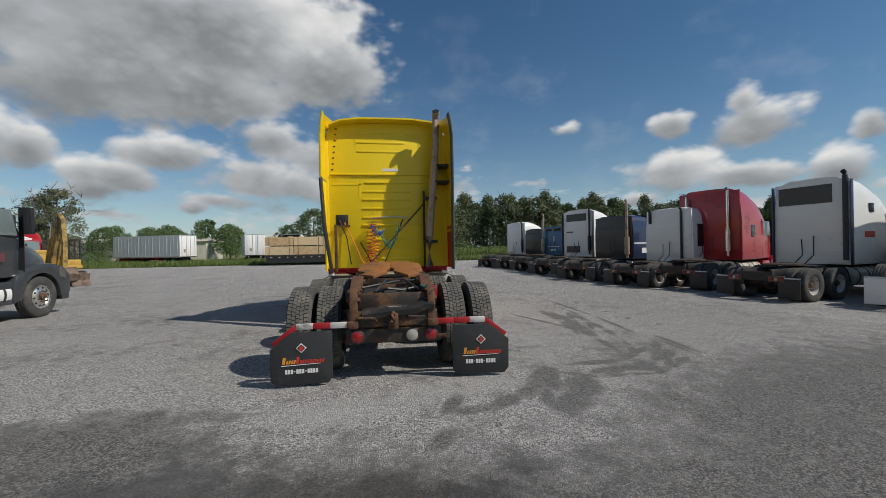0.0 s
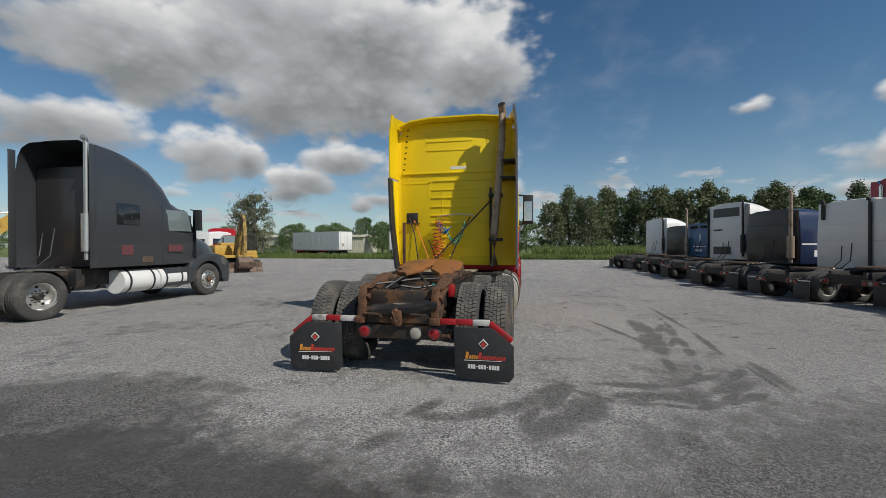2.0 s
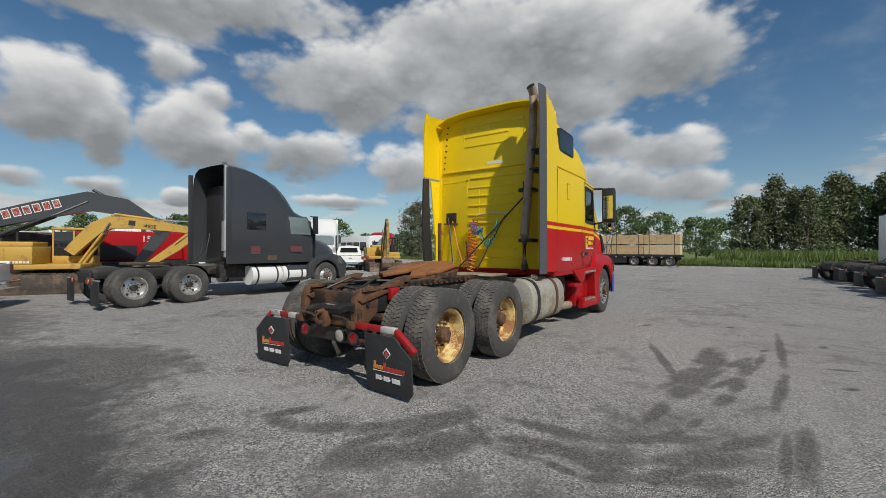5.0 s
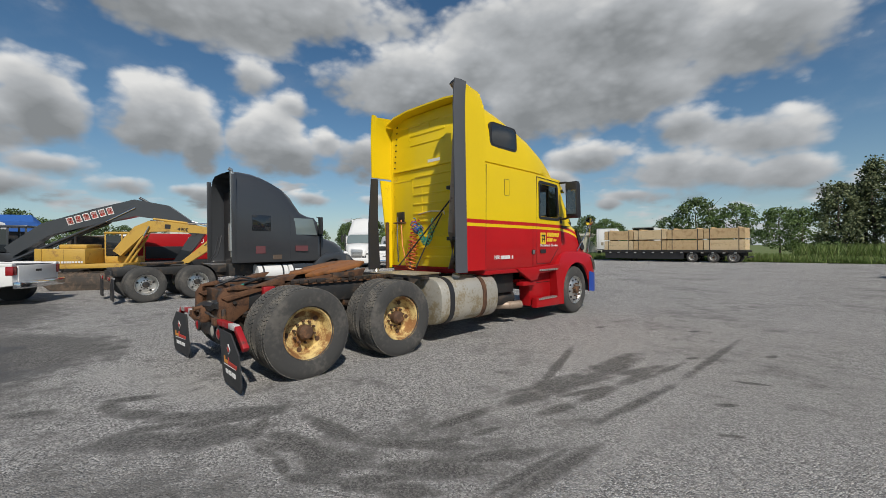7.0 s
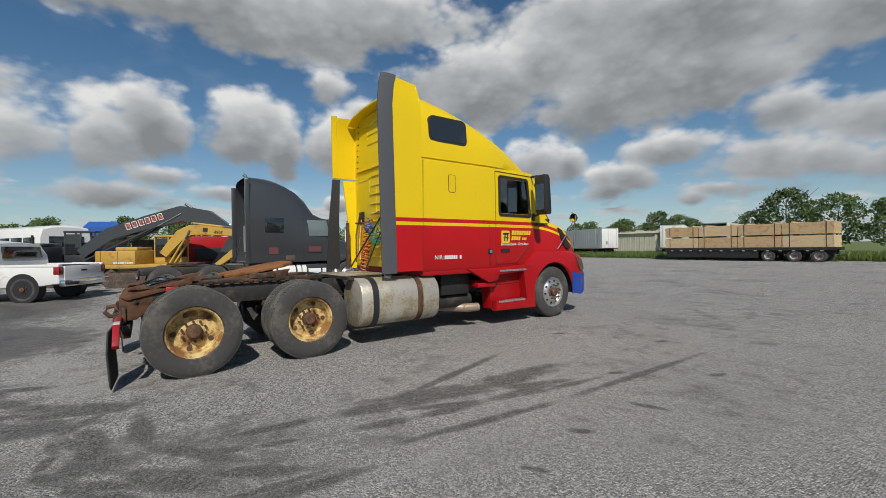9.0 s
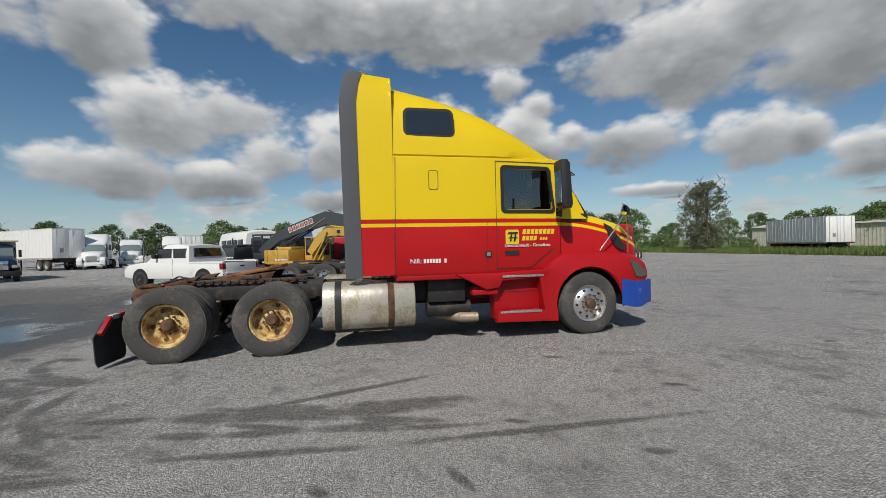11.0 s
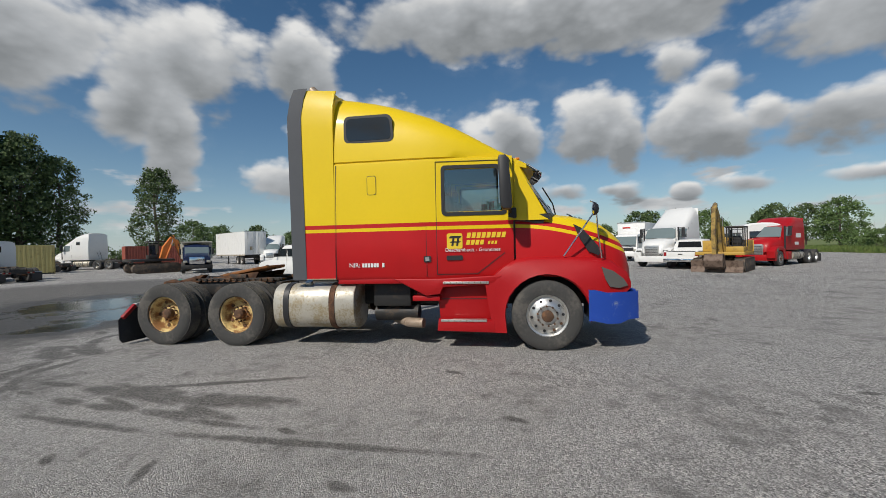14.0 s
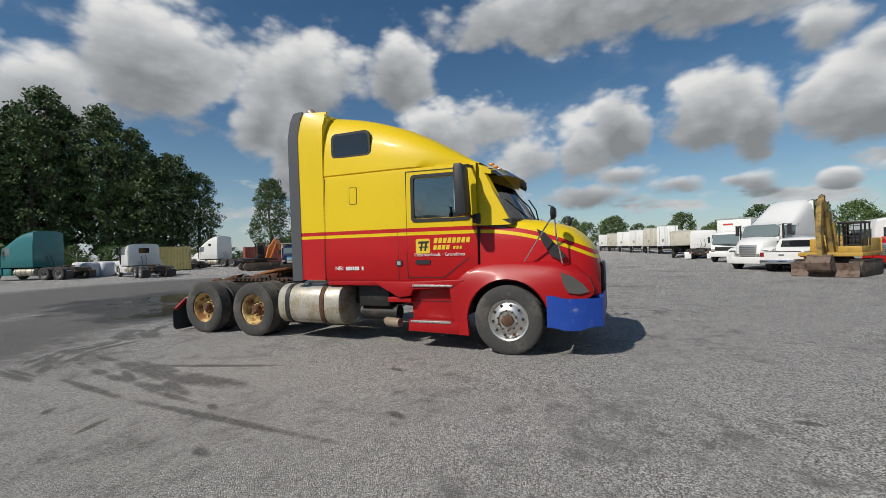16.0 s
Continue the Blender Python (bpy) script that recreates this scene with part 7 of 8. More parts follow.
def box_truck(m, label, cab=WHITE, body=TRAILER_WHITE, dump=False, group="trucks across the yard", mark=False):
    root = thing("dump_truck" if dump else "box_truck", label, "truck", group)
    part("cab", loft([mirror_rows([(1.05, 3.6, 0.75), (1.05, 3.6, 1.7), (0.98, 3.65, 2.45), (0.0, 3.65, 2.55)]), mirror_rows([(1.05, 4.6, 0.75), (1.05, 4.6, 1.7), (0.95, 4.5, 2.45), (0.0, 4.5, 2.55)]), mirror_rows([(1.05, 5.35, 0.75), (1.04, 5.35, 1.55), (0.92, 5.0, 2.35), (0.0, 5.0, 2.45)]), mirror_rows([(1.0, 5.5, 0.75), (1.0, 5.5, 1.45), (0.9, 5.1, 2.2), (0.0, 5.12, 2.3)])]), cab, root, smooth=30)
    part("windscreen", thick_sheet([[(x * 0.9, 5.56 - 0.40 * k, 1.5 + 0.75 * k) for x in (-1, -0.5, 0, 0.5, 1)] for k in (0, 1)], 0.02), SKY_GLASS, root, "windscreen glass")
    part("grille", box(-0.7, 0.7, 5.48, 5.54, 0.95, 1.25, 0.01), PLASTIC, root, "front grille")
    part("bumper", box(-1.1, 1.1, 5.42, 5.62, 0.45, 0.8, 0.03), cab, root)
    if dump:
        part("hood", loft([mirror_rows([(0.95, y, 0.9), (0.95, y, z - 0.15), (0.8, y, z), (0.0, y, z + 0.03)]) for y, z in ((5.2, 1.75), (5.9, 1.65), (6.5, 1.45))]), cab, root)
        part("grille", box(-0.55, 0.55, 6.49, 6.55, 0.8, 1.4, 0.01), CHROME, root)
        part("bumper", box(-1.15, 1.15, 6.45, 6.65, 0.4, 0.72, 0.03), BLACK, root)
    for side in (1, -1):
        part("headlight", box(min(side * 0.7, side * 1.0), max(side * 0.7, side * 1.0), 5.5 + (1.0 if dump else 0), 5.57 + (1.0 if dump else 0), 0.9, 1.1, 0.02), LAMP_CLEAR, root)
        part("side_window", prism([(4.1, 1.6), (5.15, 1.6), (4.95, 2.25), (4.1, 2.25)], 0, side * 0.95, side * 1.065), GLASS, root)
        part("mirror", box(min(side * 1.15, side * 1.3), max(side * 1.15, side * 1.3), 5.2, 5.3, 1.6, 2.1, 0.02), PLASTIC, root)
        part("frame_rail", box(min(side * 0.35, side * 0.45), max(side * 0.35, side * 0.45), -1.2, 5.0, 0.7, 0.95), BLACK, root)
    for y in ((-0.2, 1.1, 4.7 + (0.9 if dump else 0)) if dump else (0.3, 4.7)):
        axle_set(root, 1.0, y)
    if dump:
        part("dump_body", prism([(-1.3, 1.2), (3.3, 1.2), (3.4, 2.7), (-1.5, 2.5)], 0, -1.2, 1.2, 0.03), body, root, "ribbed steel dump body")
        part("tailgate", box(-1.15, 1.15, -1.52, -1.40, 1.2, 2.45, 0.01), body, root)
        for k in range(6):
            for side in (1, -1):
                part("body_rib", box(min(side * 1.2, side * 1.26), max(side * 1.2, side * 1.26), -1.1 + 0.8 * k, -1.0 + 0.8 * k, 1.2, 2.6), body, root)
        part("cab_guard", box(-1.2, 1.2, 3.3, 4.9, 2.66, 2.74), body, root)
    else:
        part("box_body", box(-1.22, 1.22, -1.6, 3.45, 1.05, 3.6, 0.03), body, root, "white box body")
        part("corner_trim", box(-1.24, 1.24, 3.43, 3.47, 3.52, 3.63), ALU, root)
        if mark:
            part("name_mark", box(0.05, 0.75, 3.455, 3.475, 3.05, 3.18), INK_RED, root, "red script mark, not readable")
    root.matrix_basis = m
    return root


box_truck(on_spot(-33.6, 17.2, -120, 0.92), "white cabover box truck with a dented front", mark=True)
semi("white_tractor_chassis", "white day cab truck seen from behind, with rusty flaps", WHITE, [(1.5, 2.95), (2.6, 2.98), (3.4, 2.85), (4.6, 2.66)], on_spot(-36.8, 14.4, 74, 0.90), group="trucks across the yard", rear=2.4, door=2.6, flaps=TRAILER_WHITE)
box_truck(on_spot(-41.5, 13.8, 82, 1.05), "dump truck with a pale grey dump body seen from behind", DARK_PAINT, CORRUGATED, dump=True)
box_truck(on_spot(-24.6, -21.6, -50, 0.88), "dark blue dump truck facing the yard", NAVY, CORRUGATED, dump=True)
for k, (x, y, yaw) in enumerate(((-43.5, -25.2, -70), (-48.5, -24.6, -66), (-53.0, -22.0, -70))):
    semi("white_semi_truck", "white tractor unit in the far back row", WHITE, (HIGH, MID, HIGH)[k], on_spot(x, y, yaw, 0.9), group="far back row")


def container(m, label, mat, L=6.1, open_end=False):
    root = thing("shipping_container", label, "container", "containers")
    w, h = 1.22, 2.6
    for side in (1, -1):
        prof = []
        n = int(L / 0.28)
        for k in range(n):
            y = k * L / n
            d = L / n
            prof += [(y, side * w), (y + d * 0.4, side * w), (y + d * 0.5, side * (w - 0.05)), (y + d * 0.9, side * (w - 0.05))]
        prof.append((L, side * w))
        bm = loft([[(x, y, 0.1) for y, x in prof], [(x, y, h) for y, x in prof]], caps=(False, False))
        part("side_wall", bm, mat, root, "corrugated side wall", smooth=0)
    part("roof", box(-w, w, 0, L, h - 0.02, h + 0.03), mat, root)
    part("floor", box(-w, w, 0, L, 0.0, 0.12), BLACK, root)
    part("end_wall", box(-w, w, L - 0.05, L + 0.02, 0.0, h), mat, root)
    if not open_end:
        part("door", box(-w, -0.01, -0.04, 0.03, 0.1, h), mat, root)
        part("door", box(0.01, w, -0.04, 0.03, 0.1, h), mat, root)
    for x in (-w, w - 0.12):
        for y in (0, L - 0.1):
            part("corner_post", box(x, x + 0.12, y, y + 0.12, 0, h + 0.04), mat, root)
    root.matrix_basis = m


container(on_spot(-18.5, -38.0, 60, 0.95), "cream corrugated container with an open dark end", CREAM_CONTAINER, open_end=True)
container(on_spot(-35.5, -40.5, 55, 0.95), "rust red corrugated container", RED_CONTAINER, 7.5)

# white woven bags in a heap
rnd = random.Random(5)
for k in range(9):
    root = thing("bulk_bag", "full white woven bulk bag on the ground", "bag", "bulk bags")
    n = 14
    rows = []
    for z, f in ((0.0, 0.9), (0.15, 1.02), (0.5, 1.06), (0.85, 1.0), (1.0, 0.86), (1.05, 0.6)):
        rows.append([(0.5 * f * math.copysign(abs(math.cos(2 * math.pi * i / n)) ** 0.6, math.cos(2 * math.pi * i / n)) + rnd.uniform(-0.03, 0.03), 0.5 * f * math.copysign(abs(math.sin(2 * math.pi * i / n)) ** 0.6, math.sin(2 * math.pi * i / n)) + rnd.uniform(-0.03, 0.03), z + rnd.uniform(-0.03, 0.03)) for i in range(n)])
    part("sack", loft(rows, closed=True), BAG, root, smooth=60)
    root.matrix_basis = on_spot(-13.4 - 1.05 * (k % 5) + rnd.uniform(-0.1, 0.1), -33.2 - 1.1 * (k // 5) + 0.35 * (k % 5), rnd.uniform(-20, 20), 1.15)

# long pale building and stored machines in the meadow
bld = tagged(new("barn"), "long low pale corrugated shed beyond the meadow", "building")
part("wall", box(0, 26, 0, 9, 0, 3.6), CORRUGATED, bld, "pale corrugated sheet wall")
for k in range(52):
    part("sheet_rib", box(0.5 * k, 0.5 * k + 0.12, -0.04, 0.0, 0.1, 3.6), CORRUGATED, bld)
part("roof", prism([(-0.4, 3.6), (4.5, 4.4), (9.4, 3.6)], 0, -0.3, 26.3), CORRUGATED, bld, "shallow sheet roof")
bld.matrix_basis = on_spot(-60, 78, 2)
for k, (x, y) in enumerate(((-30.5, 49.0), (-28.2, 50.0), (-26.2, 49.6))):
    root = thing("old_machine", "rusty old farm machine standing in the grass", "machine", "old machines")
    part("frame", box(-1.3, 1.3, -0.6, 0.6, 0.6, 1.1, 0.05), RED_PAINT, root, "faded red frame")
    part("drum", rod((-0.9, 0, 1.7), (0.9, 0, 1.7), 0.62, seg=20), TRACK, root)
    part("hopper", prism([(-0.5, 1.1), (0.5, 1.1), (0.8, 2.2), (-0.8, 2.2)], 0, 0.5, 1.3, 0.02), BUCKET, root)
    for sx in (-1.0, 1.0):
        shared("tyre", TYRE_PLAIN, root, Matrix.Translation((sx, 0.7, 0.5)))
        shared("tyre", TYRE_PLAIN, root, Matrix.Translation((sx, -0.7, 0.5)))
    root.matrix_basis = on_spot(x, y, 20 * k)


# ---- excavators: origin under the turntable, boom ahead along +y ----
def limb(root, name, pts, depth, width, mat, label="", x=0.0):
    """A box-section arm along points in y, z, deeper in the middle."""
    rows = []
    n = len(pts)
    for i, (y, z) in enumerate(pts):
        a, b = pts[max(i - 1, 0)], pts[min(i + 1, n - 1)]
        d = Vector((b[0] - a[0], b[1] - a[1])).normalized()
        nn = Vector((-d.y, d.x))
        h = depth[i] / 2
        rows.append([(x + s * width / 2, y + k * nn.x * h, z + k * nn.y * h) for s, k in ((-1, -1), (1, -1), (1, 1), (-1, 1))])
    return part(name, loft(rows, closed=True), mat, root, label, smooth=20)


def excavator(m, label, paint, boom_mat, boom, arm, bucket_at, house=True, cage=False, blade=False, name="excavator", wide=1.0, marks=None, bucket_turn=0.0):
    root = thing(name, label, "excavator", "excavators")
    for side in (1, -1):
        tr = []
        for a in range(90, 271, 30):
            tr.append((-1.45 + 0.40 * math.cos(radians(a)), 0.42 + 0.40 * math.sin(radians(a))))
        for a in range(-90, 91, 30):
            tr.append((1.45 + 0.40 * math.cos(radians(a)), 0.42 + 0.40 * math.sin(radians(a))))
        trk = part("track", prism(tr, 0, side * 0.85, side * 1.38, 0.02), TRACK, root, "muddy steel crawler track")
        for k in range(15):
            for z in (0.0, 0.84):
                part("track_shoe", box(min(side * 0.83, side * 1.40), max(side * 0.83, side * 1.40), -1.45 + 0.205 * k, -1.45 + 0.205 * k + 0.15, z - 0.012, z + 0.02), TRACK, trk)
        part("track_frame", box(min(side * 0.95, side * 1.395), max(side * 0.95, side * 1.395), -1.2, 1.2, 0.22, 0.62, 0.03), TRACK, root)
    part("undercarriage", box(-0.9, 0.9, -0.8, 0.8, 0.4, 0.85, 0.03), TRACK, root)
    part("turntable", rod((0, 0, 0.85), (0, 0, 1.02), 0.62, seg=28), TRACK, root)
    part("house_floor", box(-1.3, 1.3, -1.9, 1.3, 1.02, 1.22, 0.02), paint, root)
    if house:
        part("engine_cover", box(-1.25, 1.25, -1.95, -0.25, 1.22, 1.95, 0.05), paint, root, "engine cover")
        part("counterweight", prism([(-1.3, -1.9), (1.3, -1.9), (1.15, -2.25), (-1.15, -2.25)], 2, 1.05, 1.95, 0.05), paint, root, "rounded counterweight")
        part("engine_hump", box(-0.6, 0.8, -1.5, -0.4, 1.95, 2.15, 0.05), paint, root)
        part("exhaust", rod((0.5, -1.0, 2.15), (0.5, -1.0, 2.55), 0.05), BLACK, root)
        part("cover_seam", box(1.25, 1.256, -1.1, -1.09, 1.25, 1.92), PLASTIC, root)
        for k in range(9):
            part("name_mark", box(1.252, 1.262, -1.3 + 0.11 * k, -1.22 + 0.11 * k, 1.27, 1.36), INK_WHITE, root)
    # cab of posts and panes
    cb = part("cab_base", box(-1.25, -0.35, -0.2, 1.25, 1.22, 1.55, 0.03), paint, root)
    for x in (-1.22, -0.40):
        for y in (-0.17, 0.55, 1.20):
            part("cab_post", box(x - 0.03, x + 0.03, y - 0.03, y + 0.03, 1.5, 2.72), paint if not cage else BLACK, root)
    part("cab_roof", box(-1.27, -0.33, -0.22, 1.27, 2.70, 2.80, 0.03), paint if not cage else BLACK, root)
    part("cab_window", box(-0.385, -0.375, -0.14, 0.52, 1.60, 2.62), GLASS, root)
    part("seat", box(-1.0, -0.6, 0.1, 0.6, 1.55, 2.2, 0.06), PLASTIC, root)
    if cage:
        for k in range(5):
            part("cage_bar", box(-1.22, -0.40, 1.21, 1.23, 1.6 + 0.24 * k, 1.63 + 0.24 * k), BLACK, root)
        for k in range(4):
            part("cage_bar", box(-1.22 + 0.26 * k, -1.19 + 0.26 * k, 1.21, 1.23, 1.55, 2.72), BLACK, root)
    bm_ = limb(root, "boom", [p[:2] for p in boom], [p[2] for p in boom], 0.36 * wide, boom_mat, "curved main boom")
    limb(root, "dipper_arm", [p[:2] for p in arm], [p[2] for p in arm], 0.30 * wide, boom_mat, "dipper arm")
    mid = boom[len(boom) // 2]
    for x in (-0.26, 0.26):
        part("lift_ram", rod((x, 0.9, 1.15), (x, mid[0] * 0.75 + 0.25, mid[1] * 0.72 + 0.35), 0.06), boom_mat, root)
        part("ram_rod", rod((x, mid[0] * 0.75 + 0.25, mid[1] * 0.72 + 0.35), (x, mid[0], mid[1]), 0.035), CHROME, root)
    e = boom[-1]
    part("arm_ram", rod((0, mid[0] + 0.1, mid[1] + mid[2] / 2 + 0.10), (0, (mid[0] + e[0]) / 2, (mid[1] + e[1]) / 2 + 0.34), 0.06), boom_mat, root)
    part("ram_rod", rod((0, (mid[0] + e[0]) / 2, (mid[1] + e[1]) / 2 + 0.34), (0, arm[0][0] + 0.05, arm[0][1] + 0.12), 0.035), CHROME, root)
    part("hose", tube([(0.1, mid[0], mid[1] + 0.3), (0.12, (mid[0] + e[0]) / 2, (mid[1] + e[1]) / 2 + 0.25), (0.16, e[0], e[1] + 0.05), (0.16, (arm[0][0] + arm[-1][0]) / 2, (arm[0][1] + arm[-1][1]) / 2)], 0.025, 6), PLASTIC, root)
    if bucket_at:
        y, z = bucket_at
        bk = prism([(0.0, 0.15), (0.25, 0.05), (0.45, -0.25), (0.30, -0.62), (-0.05, -0.75), (-0.42, -0.66), (-0.38, -0.60), (-0.05, -0.66), (0.22, -0.52), (0.34, -0.25), (0.18, 0.0)], 0, -0.5, 0.5)
        for sx in (-0.5, 0.47):
            prism([(0.0, 0.15), (0.25, 0.05), (0.45, -0.25), (0.30, -0.62), (-0.05, -0.75), (-0.42, -0.66), (-0.2, -0.2)], 0, sx, sx + 0.03, bm=bk)
        part("bucket", bk, BUCKET, root, "worn steel bucket", m=Matrix.Translation((0, y, z)) @ pose(0, 0, 0, bucket_turn, 0, 0), smooth=25)
    if blade:
        part("dozer_blade", loft([[(x, 2.15 - 0.08, 0.02), (x, 2.0 - 0.08, 0.35), (x, 2.10 - 0.08, 0.72), (x, 2.14, 0.72), (x, 2.06, 0.35), (x, 2.2, 0.02)] for x in (-1.35, -0.4, 0.4, 1.35)], closed=True), BUCKET, root, "rusty dozer blade")
        for x in (-0.7, 0.7):
            part("blade_arm", box(x - 0.08, x + 0.08, 0.6, 2.05, 0.25, 0.42), BUCKET, root)
    if marks:
        for y, z, w, h, mat, tilt in marks:
            for sx in (1, -1):
                part("name_mark", box(-0.004, 0.004, -w / 2, w / 2, -h / 2, h / 2), mat, root, m=Matrix.Translation((sx * (0.18 * wide + 0.004), y, z)) @ pose(0, 0, 0, tilt, 0, 0))
    root.matrix_basis = m
    return root


ex = excavator(on_spot(-14.6, -0.8, -30, 0.76), "dusty yellow crawler excavator with folded arm, behind the grey truck", CAT_YELLOW, CAT_YELLOW,
               [(0.55, 1.70, 0.42), (1.0, 2.25, 0.50), (1.5, 2.82, 0.56), (2.0, 3.06, 0.56), (2.8, 3.05, 0.50), (4.1, 2.92, 0.40), (5.3, 2.74, 0.28)],
               [(5.6, 3.05, 0.25), (5.32, 2.70, 0.42), (4.5, 1.95, 0.40), (3.35, 1.08, 0.24)], None, marks=[(2.8, 3.05, 0.26, 0.22, INK_BLACK, -4)])
lettering("490E", 0.24, INK_BLACK, ex, Matrix.Translation((0.20, 3.5, 2.90)) @ pose(0, 0, 0, -6, 0, 0) @ pose(0, 0, 0, 90, 0, 90), "letter")
# grey long boom behind it
excavator(on_spot(-17.6, -4.0, -26, 0.86), "large dark grey crawler excavator with a long lettered boom", GREY_PAINT, GREY_PAINT,
          [(0.9, 1.6, 0.5), (2.2, 2.6, 0.6), (4.0, 3.2, 0.70), (5.6, 3.65, 0.80), (6.8, 3.45, 0.75), (8.2, 2.5, 0.5)],
          [(8.5, 2.7, 0.3), (8.0, 2.1, 0.5), (7.2, 0.9, 0.3)], (7.2, 0.85), wide=1.3,
          marks=[(3.10 + 0.30 * k, 2.98 + 0.10 * k, 0.24, 0.34, INK_WHITE, 18) for k in range(6)] + [(3.10 + 0.30 * k, 2.98 + 0.10 * k, 0.20, 0.28, INK_RED, 18) for k in range(6)])
# front view excavator with a blade, beside the pickup
excavator(on_spot(-16.0, 16.0, -126, 0.80), "muddy yellow crawler excavator with a caged cab and dozer blade", CAT_YELLOW, DIRTY_YELLOW,
          [(0.8, 1.2, 0.34), (1.2, 2.4, 0.38), (1.7, 3.4, 0.40), (2.3, 3.95, 0.30)], [(2.0, 4.15, 0.18), (2.35, 3.8, 0.32), (2.6, 2.3, 0.28), (2.5, 1.1, 0.20)], (2.5, 1.0), cage=True, blade=True, wide=0.72)
# orange digger arm at the back
excavator(on_spot(-22.0, -23.4, 60, 0.92), "old excavator with an orange arm and bucket on the ground", DARK_PAINT, ORANGE,
          [(0.7, 1.2, 0.45), (1.0, 2.2, 0.50), (1.5, 2.95, 0.5), (1.9, 2.6, 0.4)], [(1.75, 2.85, 0.3), (2.0, 2.2, 0.42), (2.5, 0.9, 0.35)], (2.6, 0.75), house=False)

# red crusher plant between the grey truck and the yellow excavator
root = thing("crusher_plant", "red and grey mobile crusher with bold white marks", "machine")
part("chassis", box(-1.2, 1.2, 0, 7.2, 0.55, 1.0, 0.03), BLACK, root)
part("red_body", box(-1.1, 1.1, 2.6, 6.6, 1.0, 2.35, 0.06), RED_PAINT, root, "red side body")
part("tail_block", box(-1.2, 1.2, 6.6, 7.4, 0.9, 2.5, 0.12), RED_PAINT, root, "rounded red end block")
part("engine_bay", box(-1.0, 1.0, 0.3, 2.6, 1.0, 2.2, 0.05), TRACK, root, "open dark engine bay")
for k in range(4):
    part("engine_pipe", tube([(1.05, 0.5 + 0.5 * k, 1.1), (1.12, 0.7 + 0.5 * k, 1.4), (1.05, 0.9 + 0.5 * k, 1.6)], 0.05, 8), BLACK, root)
part("bay_panel", box(1.10, 1.14, 3.0, 4.6, 1.1, 1.7, 0.01), PLASTIC, root)
for side in (1, -1):
    part("track", box(min(side * 0.8, side * 1.3), max(side * 0.8, side * 1.3), 0.3, 6.6, 0.0, 0.6, 0.15), TRACK, root, "crawler track")
lettering("1500", 0.42, INK_WHITE, root, Matrix.Translation((1.112, 5.2, 2.0)) @ pose(0, 0, 0, 90, 0, 90), "letter")
lettering("C", 0.30, INK_WHITE, root, Matrix.Translation((1.112, 4.95, 1.55)) @ pose(0, 0, 0, 90, 0, 90), "letter")
root.matrix_basis = on_spot(-18.2, -1.9, 2, 0.92)

# white board by the pickup, blue drum
sg = thing("sign_board", "white notice board with red heading on a post", "sign")
part("board", box(-0.45, 0.45, -0.015, 0.015, 0.35, 1.05, 0.004), TRAILER_WHITE, sg)
part("heading_bar", box(-0.36, 0.36, -0.02, -0.012, 0.90, 0.98), INK_RED, sg)
for k in range(3):
    part("text_bar", box(-0.25, 0.25 - 0.06 * k, -0.02, -0.012, 0.50 + 0.12 * k, 0.55 + 0.12 * k), INK_BLACK, sg)
part("post", box(-0.03, 0.03, 0.015, 0.05, 0.0, 1.0), BLACK, sg)
sg.matrix_basis = on_spot(-12.6, -2.9, 40, 1.05)
tp = thing("tarped_load", "bright blue tarpaulin over a load on a white van roof", "tarpaulin")
part("sheet", loft([mirror_rows([(1.2, y, 2.55), (1.15, y, 2.55 + h * 0.6), (0.7, y, 2.55 + h), (0.0, y, 2.6 + h)]) for y, h in ((-1.4, 0.4), (-0.9, 1.0), (0.6, 1.05), (1.2, 0.4))]), material("blue_tarpaulin", (0.02, 0.10, 0.36), 0.6, bump=0.02, bump_scale=8), tp)
part("stand", box(-1.0, 1.0, -1.2, 1.1, 0.0, 2.55), BLACK, tp)
tp.matrix_basis = on_spot(-31.5, -3.4, 10, 1.0)
